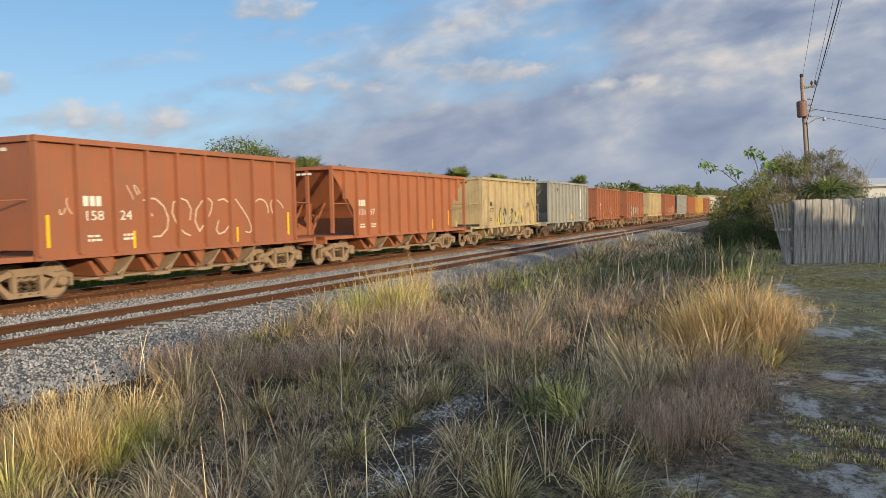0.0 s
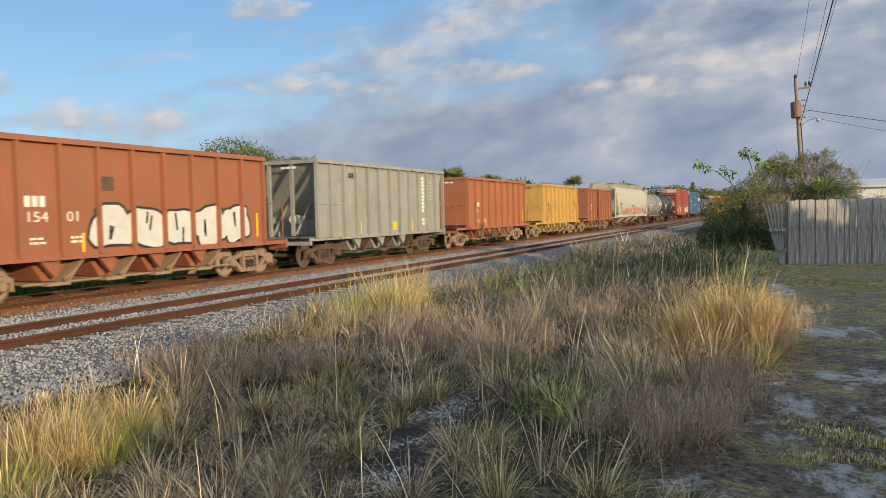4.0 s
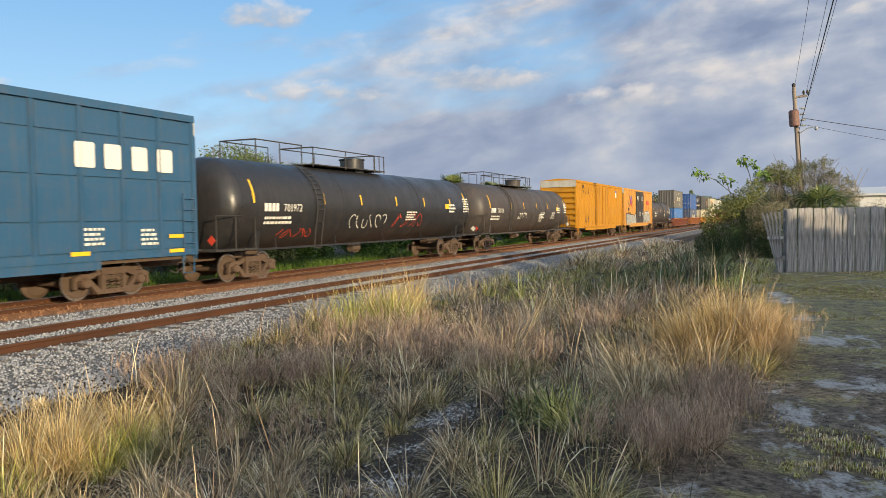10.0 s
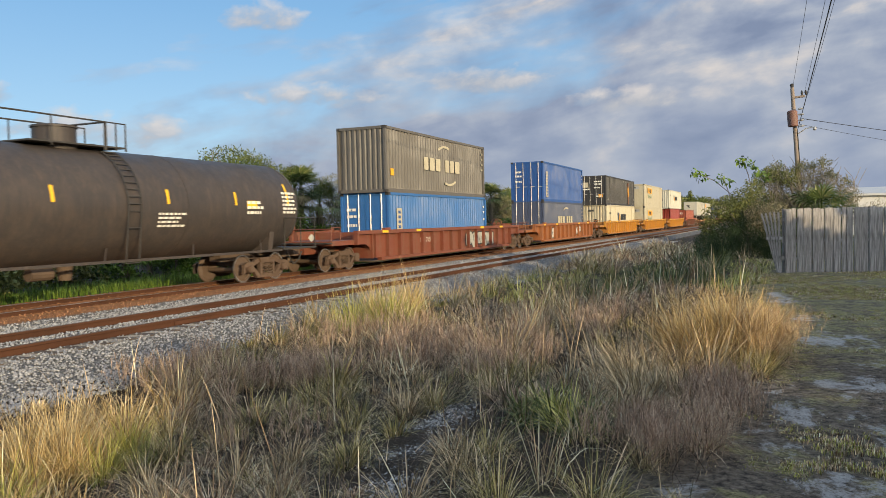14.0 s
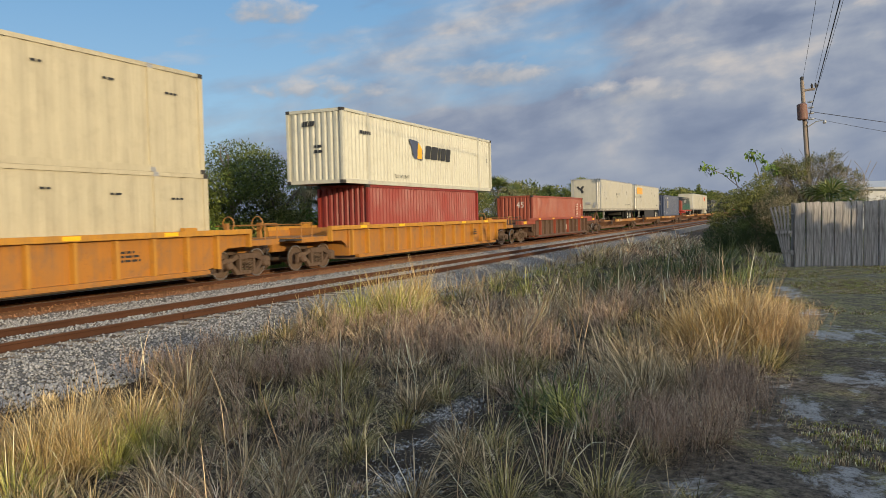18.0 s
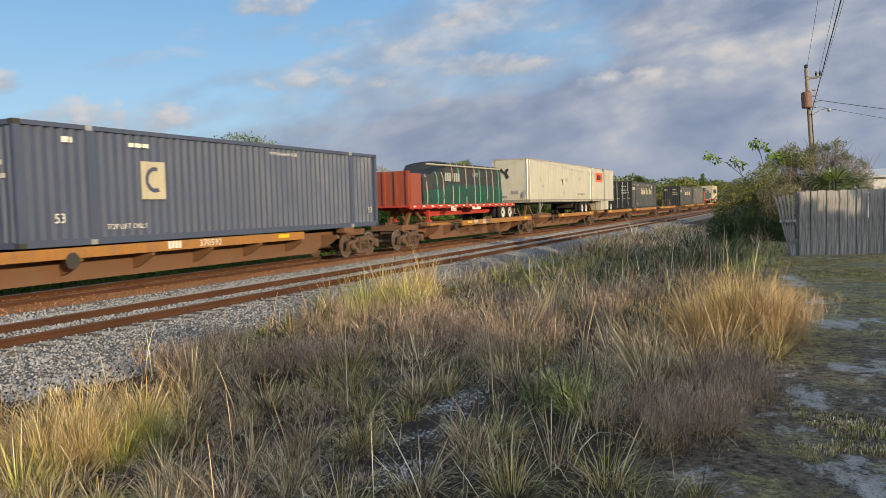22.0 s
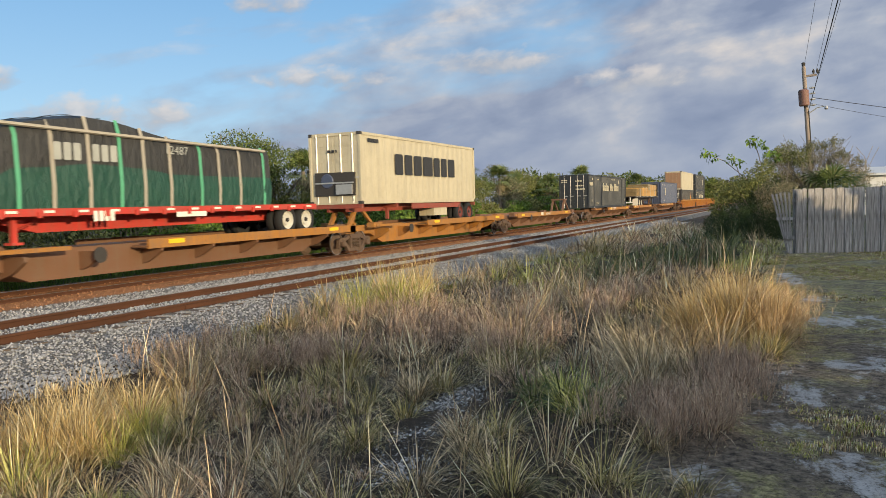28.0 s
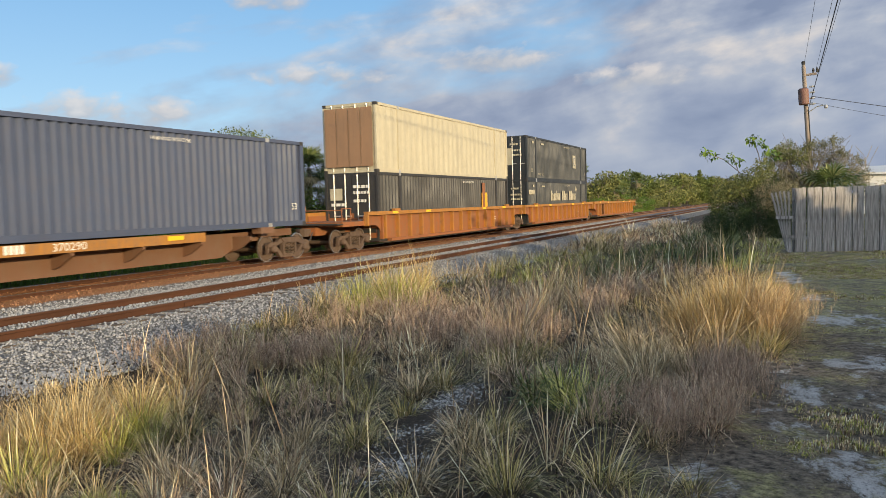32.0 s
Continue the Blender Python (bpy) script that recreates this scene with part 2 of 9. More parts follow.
M["box_yellow"] = paint("boxcar_yellow_paint", (0.47, 0.205, 0.003), rough=0.65, dirt=0.14, rust=0.05, streak=0.1)
M["box_amber"] = paint("boxcar_amber_paint", (0.56, 0.26, 0.04), dirt=0.25, rust=0.08, streak=0.2)
M["door_black"] = paint("boxcar_black_door_paint", (0.03, 0.028, 0.027), dirt=0.3, rust=0.05)
M["well_brown"] = paint("well_brown_paint", (0.18, 0.05, 0.026), dirt=0.4)
M["well_orange"] = paint("well_orange_paint", (0.28, 0.095, 0.028), dirt=0.5)
M["well_yellow"] = paint("well_yellow_paint", (0.40, 0.165, 0.026), dirt=0.7, rust=0.3)
M["chord_yellow"] = paint("chord_yellow_paint", (0.50, 0.23, 0.026), dirt=0.4, rust=0.15)
M["well_red"] = paint("well_red_paint", (0.27, 0.055, 0.035), dirt=0.5)
M["well_dark"] = paint("well_dark_brown_paint", (0.10, 0.055, 0.036), dirt=0.5, rust=0.3)
M["spine_brown"] = paint("spine_brown_paint", (0.165, 0.082, 0.044), dirt=0.5, rust=0.2)
M["spine_yellow"] = paint("spine_yellow_paint", (0.36, 0.155, 0.028), dirt=0.6, rust=0.3, streak=0.55)
M["truck"] = paint("truck_steel", (0.095, 0.060, 0.040), rough=0.8, dirt=0.5, rust=0.2)
M["wheel"] = plain("wheel_steel", (0.115, 0.078, 0.055), 0.7, 0.1)
M["wheel_dusty"] = plain("dusty_wheel_steel", (0.30, 0.215, 0.145), 0.8, 0.0, 0.3, 5)
M["tread"] = plain("bright_tread", (0.55, 0.50, 0.45), 0.3, 0.9)
M["under"] = paint("underframe_paint", (0.09, 0.06, 0.04), rough=0.8, dirt=0.4)
M["tan_under"] = paint("dusty_underframe", (0.29, 0.205, 0.135), rough=0.8, dirt=0.5)
M["white_mark"] = plain("white_stencil", (0.72, 0.68, 0.58), 0.6, 0, 0.12, 14)
M["end_pale"] = paint("pale_end_paint", (0.46, 0.43, 0.36), dirt=0.3, rust=0.03)
M["black_mark"] = plain("black_stencil", (0.03, 0.03, 0.03), 0.6, 0, 0.2, 14)
M["yellow_mark"] = plain("yellow_reflector", (0.85, 0.48, 0.02), 0.4, 0, 0.12, 14)
M["red_mark"] = plain("red_stencil", (0.55, 0.06, 0.03), 0.5, 0, 0.15, 14)
M["blue_mark"] = plain("blue_stencil", (0.03, 0.12, 0.45), 0.5, 0, 0.15, 14)
M["green_mark"] = plain("green_stencil", (0.03, 0.16, 0.07), 0.5, 0, 0.15, 14)
M["orange_mark"] = plain("orange_stencil", (0.80, 0.13, 0.02), 0.5, 0, 0.12, 14)
M["amber_mark"] = plain("amber_stencil", (0.80, 0.38, 0.02), 0.5, 0, 0.12, 14)
M["tag_white"] = plain("spray_white", (0.55, 0.52, 0.47), 0.6, 0, 0.25, 3)
M["tag_gray"] = plain("spray_silver", (0.38, 0.38, 0.33), 0.5, 0.1, 0.3, 3)
M["tag_teal"] = plain("spray_pale_teal", (0.28, 0.38, 0.34), 0.6, 0, 0.25, 3)
M["tag_pink"] = plain("spray_salmon", (0.55, 0.25, 0.17), 0.6, 0, 0.25, 3)
M["tag_red"] = plain("spray_faded_red", (0.50, 0.19, 0.13), 0.6, 0, 0.35, 3)
M["tag_yellow"] = plain("spray_yellow", (0.55, 0.46, 0.05), 0.6, 0, 0.3, 3)
M["tag_black"] = plain("spray_black", (0.03, 0.03, 0.03), 0.6, 0, 0.2, 3)
M["tag_line"] = plain("spray_thin_pale", (0.62, 0.48, 0.36), 0.6, 0, 0.2, 3)
for key, c in {"c_white": (0.52, 0.5, 0.4), "c_cream": (0.50, 0.44, 0.30), "c_black": (0.035, 0.034, 0.032), "c_gray": (0.115, 0.105, 0.09),
               "c_fec": (0.024, 0.029, 0.032), "c_blue": (0.03, 0.13, 0.34), "c_navy": (0.062, 0.078, 0.125), "c_royal": (0.02, 0.08, 0.26),
               "c_red": (0.24, 0.03, 0.022), "c_rust": (0.28, 0.064, 0.034), "c_gr": (0.07, 0.072, 0.07)}.items():
    M[key] = paint(key[2:] + "_container_paint", c, rough=0.48, dirt=0.22 if sum(c) > 0.5 else 0.1, rust=0.04, streak=0.16 if sum(c) > 0.5 else 0.05)
M["trailer"] = paint("white_trailer_paint", (0.52, 0.48, 0.37), rough=0.35, dirt=0.1, rust=0.01, streak=0.1)
M["rail_gray"] = paint("gray_base_rail", (0.26, 0.235, 0.19), dirt=0.3)
M["alu"] = plain("aluminium_trim", (0.48, 0.46, 0.42), 0.4, 0.6)
M["dark_steel"] = plain("dark_steel", (0.05, 0.045, 0.04), 0.7, 0.2)
M["red_steel"] = paint("red_trailer_paint", (0.50, 0.045, 0.03), dirt=0.25)
M["tyre"] = plain("tyre_rubber", (0.02, 0.02, 0.02), 0.85)
M["rim"] = plain("white_rim", (0.60, 0.57, 0.48), 0.45, 0.2)
M["rim_red"] = plain("red_rim", (0.16, 0.04, 0.03), 0.6)
M["brown_end"] = paint("brown_weathered_end", (0.30, 0.17, 0.09), dirt=0.4, rust=0.2)

# ---------------- lettering ----------------
TRACK_X, NEAR_X = -16.87, -12.0
WORDS = ("158 24", "01", "131 67", "1373", "155 65", "1382", "154 01", "7184", "180 59", "58182", "286440", "229312", "571 002", "13 02 67",
         "701972", "784118", "70 02 69", "67 09 4", "110613", "71576", "653462", "653713", "370592", "370290", "53", "45",
         "Intermodal", "WE KEEP AMERICA MOVING", "OUR DRIVERS MAKE THE DIFFERENCE!", "next\nload", "any\nroad", "TOP LIFT ONLY",
         "WARNING HIGH CUBE", "RAILCAR POOLING EXPERTS", "SELECT", "TBOX", "2-28/1-57", "12487", "NOTE")


WORDS += tuple(p for w in WORDS if w[0].isdigit() for p in w.split(" ") if p != w)


def letter_meshes():
    """Each word as a flat mesh 1 high, reading along +y on a side that faces +x."""
    made = {}
    obs = []
    for w in WORDS:
        cu = bpy.data.curves.new("word", "FONT")
        cu.body, cu.size, cu.align_x, cu.extrude = w, 1.35, "LEFT", 0.0
        cu.resolution_u = 3
        obs.append((w, new("word", cu)))
    dg = bpy.context.evaluated_depsgraph_get()
    for w, ob in obs:
        me = bpy.data.meshes.new_from_object(ob.evaluated_get(dg))
        me.name = "lettering"
        me.materials.clear()
        for v in me.vertices:
            v.co = (0.0, v.co.x, v.co.y)
        made[w] = me
    for w, ob in obs:
        cu = ob.data
        bpy.data.objects.remove(ob)
        bpy.data.curves.remove(cu)
    return made


LETTERS = letter_meshes()


def word(text, parent, x, y, z, height, material, name="lettering", wide=1.0, end=False):
    """Lettering on the side that faces +x, or on the end that faces -y (then x is its left edge and y its plane)."""
    me = LETTERS[text].copy()
    me.materials.append(material)
    for v in me.vertices:
        v.co = (0, v.co.y * height * wide, v.co.z * height)
        if end:
            v.co = (v.co.y, 0, v.co.z)
    return part(name, me, material, parent, at=(x, y, z))


def bars(parent, x, y, z, widths, height, material, name="marking", gap=0.3, end=False, slant=0.0, mixed=False):
    """A row of plain upright blocks in place of a name or of small print. widths: in heights, 0 is a space."""
    s = Shape()
    c = 0.0
    big, ob = height > 0.4, None
    full, first, i = height, True, 0
    for w in widths:
        i += 1
        height = full * (0.72 if mixed and not first and i % 5 else 1.0)
        first = w == 0
        if w > 0:
            a, b = c, c + w * full
            q = [(a, 0), (b, 0), (b + slant * height, height), (a + slant * height, height)]
            if w > 0.3:                         # corners cut off
                t, k, hh = 0.06 * height, slant * height, height
                q = [(a + t, 0), (b - t, 0), (b, t), (b + k, hh - t), (b + k - t, hh), (a + k + t, hh), (a + k, hh - t), (a, t)]
            if end:
                s.add([(x + u, y, z + v) for u, v in q], [tuple(range(len(q)))])
            else:
                s.add([(x, y + u, z + v) for u, v in q], [tuple(range(len(q)))])
            if big:                              # large blocks are pieces of their own
                ob = part(name, s, material, parent)
                s = Shape()
        c += (w if w > 0 else 0.5) * full + gap * full * 0.5
    return ob or part(name, s, material, parent)


def print_lines(parent, x, y, z, width, rows, step, material, end=False, seed=1):
    """Small print that cannot be read, as broken lines."""
    rnd = random.Random(seed)
    s = Shape()
    for r in range(rows):
        c = 0.0
        while c < width * (0.7 + 0.3 * rnd.random()):
            w = rnd.uniform(0.06, 0.22)
            a, b, z0, z1 = c, min(c + w, width), z - r * step, z - r * step + step * 0.55
            q = [(a, z0), (b, z0), (b, z1), (a, z1)]
            s.add([(x + u, y, v) if end else (x, y + u, v) for u, v in q], [(0, 1, 2, 3)])
            c += w + 0.04
    return part("small_print", s, material, parent)


def reflectors(parent, x, places, z, h=0.42, w=0.1):
    for y in places:
        part("reflector", Shape().box(x - 0.002, x + 0.004, y - w / 2, y + w / 2, z, z + h), M["yellow_mark"], parent, "yellow reflector strip")


def spray(parent, x, y0, y1, z0, z1, count, fill, edge, seed, name="painted_tag"):
    """Large sprayed shapes with outlines: bulging blocks that do not read as letters."""
    rnd = random.Random(seed)
    w = (y1 - y0) / count
    for pick, grow, out, mat in ((0, 0.07, 0.004, edge), (1, 0.0, 0.009, fill)):
        rnd = random.Random(seed)
        for i in range(count):
            cy, cz = y0 + (i + 0.5) * w, (z0 + z1) / 2 + rnd.uniform(-0.06, 0.06)
            hw, hh, n = w * rnd.uniform(0.46, 0.56), (z1 - z0) / 2 * rnd.uniform(0.82, 1.0), 22
            ph, lob, sq = rnd.uniform(0, 6), rnd.choice((2, 3, 4)), rnd.uniform(0.55, 0.8)
            ring = []
            for k in range(n):
                a = 2 * math.pi * k / n
                r = 1 + 0.13 * math.sin(lob * a + ph) + rnd.uniform(-0.05, 0.05)
                ca, sa = math.cos(a), math.sin(a)
                ring.append((x + out + 0.0008 * (i % 2), cy + (hw * r + grow) * math.copysign(abs(ca) ** sq, ca), cz + (hh * r + grow) * math.copysign(abs(sa) ** sq, sa)))
            part(name, Shape().add(ring, [tuple(range(n))]), mat, parent, "sprayed shape with outline" if pick else "")
    s = Shape()
    for i in range(count):                       # inner strokes
        cy = y0 + (i + 0.5) * w
        for k in range(2):
            a = rnd.uniform(-0.25, 0.25) * w
            zc = z0 + (z1 - z0) * rnd.uniform(0.25, 0.75)
            d, t, lean = (z1 - z0) * rnd.uniform(0.12, 0.24), 0.035, rnd.uniform(-0.12, 0.12)
            s.add([(x + 0.014, cy + a - t, zc - d), (x + 0.014, cy + a + t, zc - d), (x + 0.014, cy + a + t + lean, zc + d), (x + 0.014, cy + a - t + lean, zc + d)], [(0, 1, 2, 3)])
    part("tag_stroke", s, edge, parent)


def scrawl(parent, x, y0, y1, z0, z1, strokes, material, seed, thick=0.022):
    """Thin sprayed lines."""
    rnd = random.Random(seed)
    s = Shape()
    for i in range(strokes):
        a = y0 + (y1 - y0) * (i + 0.1) / strokes
        b = y0 + (y1 - y0) * (i + 0.95) / strokes
        ph, k = rnd.uniform(0, 6), rnd.choice((0.8, 1.1, 1.5))
        pts = []
        for j in range(9):
            u = j / 8
            pts.append((a + (b - a) * (0.5 + 0.5 * math.sin(ph + 4.2 * k * u)), z0 + (z1 - z0) * (0.5 + 0.48 * math.sin(ph * 1.7 + 3.3 * k * u + i))))
        for (p, q), (r, t) in zip(pts, pts[1:]):
            d = Vector((r - p, t - q))
            if d.length < 1e-4:
                continue
            n = Vector((-d.y, d.x)).normalized() * thick
            s.add([(x + 0.006, p + n.x, q + n.y), (x + 0.006, r + n.x, t + n.y), (x + 0.006, r - n.x, t - n.y), (x + 0.006, p - n.x, q - n.y)], [(0, 1, 2, 3)])
    part("painted_scrawl", s, material, parent, "thin sprayed line tag")


# ---------------- railway trucks ----------------
def truck_meshes():
    wheel = Shape().lathe("x", (0, 0.42), [(0.60, 0.06), (0.665, 0.06), (0.665, 0.14), (0.645, 0.18), (0.645, 0.33), (0.675, 0.36), (0.69, 0.415), (0.72, 0.42), (0.745, 0.42), (0.745, 0.36), (0.715, 0.34), (0.71, 0.2), (0.77, 0.16), (0.78, 0.06)], 24)
    wheel.v = [(x, y * 1.09, z * 1.09) for x, y, z in wheel.v]
    wheel = wheel.mesh("wheel", True)
    axle = Shape().lathe("x", (0, 0.42), [(-1.0, 0.075), (1.0, 0.075)], 10).mesh("axle", True)
    f = Shape()
    f.prism([(-1.20, 0.50), (-1.20, 0.60), (-1.02, 0.67), (-0.72, 0.66), (-0.42, 0.80), (0.42, 0.80), (0.72, 0.66), (1.02, 0.67), (1.20, 0.60), (1.20, 0.50), (0.72, 0.53), (0.38, 0.65), (-0.38, 0.65), (-0.72, 0.53)], "x", 0.93, 1.06)
    f.prism([(-0.86, 0.53), (-0.72, 0.53), (-0.42, 0.25), (0.42, 0.25), (0.72, 0.53), (0.86, 0.53), (0.50, 0.13), (-0.50, 0.13)], "x", 0.93, 1.06)
    for k in (-1, 1):
        f.box(0.94, 1.08, k * 0.34 - 0.05, k * 0.34 + 0.05, 0.2, 0.7)
        f.box(0.95, 1.05, k * 1.17 - 0.04, k * 1.17 + 0.04, 0.30, 0.52)
    f.prism([(-0.34, 0.62), (0.34, 0.62), (0.48, 0.80), (-0.48, 0.80)], "x", 0.90, 1.10)
    for y in (-0.89, 0.89):                      # bearing boxes
        f.lathe("x", (y, 0.44), [(0.90, 0.13), (1.10, 0.13), (1.15, 0.10), (1.15, 0.04)], 12)
    frame_mesh = f.mesh("side_frame")
    sp = Shape()
    for y in (-0.22, 0.0, 0.22):                 # coil springs
        pts = [(1.0 + 0.075 * math.cos(k * 1.05), y + 0.09 * math.sin(k * 1.05), 0.2 + k * 0.0165) for k in range(25)]
        sp.tube(pts, 0.02, 4)
    springs = sp.mesh("springs")
    bol = Shape().box(-1.0, 1.0, -0.26, 0.26, 0.50, 0.74).box(-0.4, 0.4, -0.35, 0.35, 0.70, 0.86).box(-0.9, 0.9, -0.6, -0.5, 0.28, 0.42).box(-0.9, 0.9, 0.5, 0.6, 0.28, 0.42)
    tr = Shape().lathe("x", (0, 0.42), [(0.7185, 0.405), (0.7185, 0.424), (0.7475, 0.424), (0.7475, 0.385)], 24, False)
    tr.v = [(x, y * 1.09, z * 1.09) for x, y, z in tr.v]
    return wheel, axle, frame_mesh, springs, bol.mesh("bolster"), tr.mesh("wheel_rim", True)


TRUCK = truck_meshes()
HALF_TURN = pose(0, 0, 0, 0, 0, 180)


def truck(car, y, steel="truck"):
    """Two axles at 1.78 m, side frames, springs and bolster."""
    wheel, axle, side, springs, bolster, rim = TRUCK
    if steel == "tan_under":
        side, bolster, wheel = side.copy(), bolster.copy(), wheel.copy()
        for me in (side, bolster, wheel):
            me.materials.clear()
        wheel.materials.append(M["wheel_dusty"])
    tk = part("truck", bolster, M[steel], car, at=(0, y, 0))
    for turn in (Matrix(), HALF_TURN):
        part("side_frame", side, M[steel], tk, at=turn)
        part("spring_group", springs, M["under"], tk, at=turn)
        for a in (-0.89, 0.89):
            part("wheel", wheel, M["wheel"], tk, at=Matrix.Translation((0, a, 0)) @ turn)
    for a in (-0.89, 0.89):
        part("axle", axle, M["under"], tk, at=(0, a, 0))
        part("tread", rim, M["tread"], tk, at=(0, a, 0))
    return tk


def coupler(car, y, way):
    s = Shape().box(-0.11, 0.11, min(y - way * 1.1, y), max(y - way * 1.1, y), 0.76, 0.98)
    s.prism([(-0.22, y - way * 0.18), (0.22, y - way * 0.18), (0.2, y + way * 0.1), (0.02, y + way * 0.16), (-0.2, y + way * 0.1)], "z", 0.70, 1.0)
    part("coupler", s, M["truck"], car)
    part("air_hose", Shape().tube([(0.35, y - way * 0.2, 0.85), (0.37, y, 0.6), (0.3, y + way * 0.22, 0.42), (0.2, y + way * 0.4, 0.5)], 0.025), M["dark_steel"], car)


def ladder(car, x, y, z0, z1, material, wide=0.42, along="y", rungs=6, name="ladder"):
    s = Shape()
    for i in range(rungs):
        z = z0 + (z1 - z0) * (i + 0.5) / rungs
        a, b = ((x, y - wide / 2, z), (x, y + wide / 2, z)) if along == "y" else ((x - wide / 2, y, z), (x + wide / 2, y, z))
        s.tube([a, b], 0.016, 5)
    for k in (-1, 1):
        a = (x, y + k * wide / 2, z0) if along == "y" else (x + k * wide / 2, y, z0)
        s.tube([a, (a[0], a[1], z1)], 0.018, 5)
    return part(name, s, material, car)


def rail_loop(car, pts, material, r=0.022, name="handrail"):
    return part(name, Shape().tube(pts, r, 6), material, car)


# ---------------- open hoppers ----------------
def hopper(label, paint_key, length, style, number=None, marks=None, top=3.72, ribs=9, group="open hopper cars"):
    car = thing("hopper_car", label, "hopper car", group)
    mat, a, w = M[paint_key], length / 2, 1.52
    low = 1.06
    over = 6.25 if style == "box" else a + 0.35
    dust = "tan_under" if paint_key in ("hopper_tan", "hopper_yellow", "hopper_red", "hopper_orange") else "truck"
    # side sheets
    for k in (-1, 1):
        s = Shape()
        if style == "box":
            prof = [(-a, low), (a, low), (a, top), (-a, top)]
        else:
            c, h = (1.75, 0.95) if paint_key != "hopper_gray" else (0.32, top - low - 0.6)
            prof = [(-a + c, low), (a - c, low), (a - c, low + h), (a - 0.12, top - 0.1), (a - 0.12, top), (-a + 0.12, top), (-a + 0.12, top - 0.1), (-a + c, low + h)]
        s.prism(prof, "x", k * (w - 0.045), k * w)
        part("side_sheet", s, mat, car)
        for i in range(ribs + 1):                # upright stakes
            y = -a + 0.06 + (length - 0.12) * i / ribs
            z0 = low
            if style != "box" and paint_key != "hopper_gray" and abs(y) > a - 1.6:
                if 0 < i < ribs:
                    z0 = top - (a - abs(y)) * 1.1 - 0.1
                else:
                    z0 = 1.2
            part("side_post", Shape().prism([(k * w, y - 0.05), (k * w, y + 0.05), (k * (w + 0.13), y + 0.04), (k * (w + 0.13), y - 0.04)], "z", z0, top - 0.02), mat, car)
        part("top_chord", Shape().box(min(k * (w - 0.06), k * (w + 0.14)), max(k * (w - 0.06), k * (w + 0.14)), -a, a, top - 0.06, top + 0.07), mat, car)
        part("side_sill", Shape().box(min(k * (w - 0.06), k * (w + 0.05)), max(k * (w - 0.06), k * (w + 0.05)), -a + (0 if style == "box" else 1.75), a - (0 if style == "box" else 1.75), low - 0.1, low + 0.05), mat, car)
    if paint_key in ("hopper_tan", "hopper_yellow"):
        for k in (-1, 1):                        # diagonal braces at the ends
            for e in (-1, 1):
                y0, y1 = e * (a - 0.15), e * (a - 1.5)
                part("diagonal_brace", Shape().tube([(k * (w + 0.03), y1, top - 0.1), (k * (w + 0.03), y0, low + 0.9)], 0.05, 4), mat, car)
    # ends, with ladders and platforms
    for e in (-1, 1):
        if style == "box":
            s = Shape().box(-w + 0.04, w - 0.04, min(e * a, e * (a - 0.05)), max(e * a, e * (a - 0.05)), low + 0.15, top)
            part("end_sheet", s, mat, car)
            part("end_chord", Shape().box(-w, w, min(e * (a - 0.06), e * (a + 0.08)), max(e * (a - 0.06), e * (a + 0.08)), top - 0.07, top + 0.06), mat, car)
            ladder(car, -1.28, e * (a + 0.06), 1.9, top - 0.1, mat, 0.36, "x", 7)
            rail_loop(car, [(1.4, e * (a + 0.05), 2.35), (1.4, e * (over - 0.1), 2.3), (1.4, e * (over - 0.1), 1.15)], mat)
            rail_loop(car, [(-1.4, e * (a + 0.05), 2.35), (-1.4, e * (over - 0.1), 2.3), (-1.4, e * (over - 0.1), 1.15)], mat)
            rail_loop(car, [(-1.4, e * (over - 0.1), 2.2), (-0.3, e * (over - 0.1), 2.2), (-0.3, e * (over - 0.1), 1.1)], mat)
            part("brake_box", Shape().box(-0.1, 0.2, min(e * (a + 0.1), e * (a + 0.35)), max(e * (a + 0.1), e * (a + 0.35)), 1.1, 1.42), mat, car)
        else:
            b = a - 0.15
            part("slope_sheet", Shape().add([(-w + 0.05, e * b, top), (w - 0.05, e * b, top), (w - 0.05, e * (a - 1.75), 1.75), (-w + 0.05, e * (a - 1.75), 1.75),
                                              (-w + 0.05, e * (b - 0.05), top), (w - 0.05, e * (b - 0.05), top), (w - 0.05, e * (a - 1.80), 1.75), (-w + 0.05, e * (a - 1.80), 1.75)],
                                             [(0, 1, 2, 3), (4, 7, 6, 5), (0, 4, 5, 1), (2, 6, 7, 3), (0, 3, 7, 4), (1, 5, 6, 2)]), mat, car)
            part("end_chord", Shape().box(-w, w, min(e * (b - 0.06), e * (b + 0.14)), max(e * (b - 0.06), e * (b + 0.14)), top - 0.07, top + 0.06), mat, car)
            for x in (-0.5, 0.5):
                part("end_post", Shape().box(x - 0.06, x + 0.06, min(e * b, e * (b + 0.1)), max(e * b, e * (b + 0.1)), 1.15, top - 0.05), mat, car)
                part("end_strut", Shape().tube([(x, e * (a - 0.3), 1.2), (x, e * (a - 1.3), 2.4)], 0.045, 4), mat, car)
            rail_loop(car, [(w, e * b, 2.3), (w, e * (a - 1.7), 2.3), (w, e * (a - 1.7), 1.2)], mat)
            part("brake_cylinder", Shape().lathe("y", (0.0, 1.75), [(e * (a - 1.3), 0.17), (e * (a - 0.8), 0.17)], 12), M["white_mark"] if paint_key == "hopper_gray" else mat, car)
        s = Shape().box(-w + 0.05, w - 0.05, min(e * (a - 1.9), e * over), max(e * (a - 1.9), e * over), 0.96, 1.08)
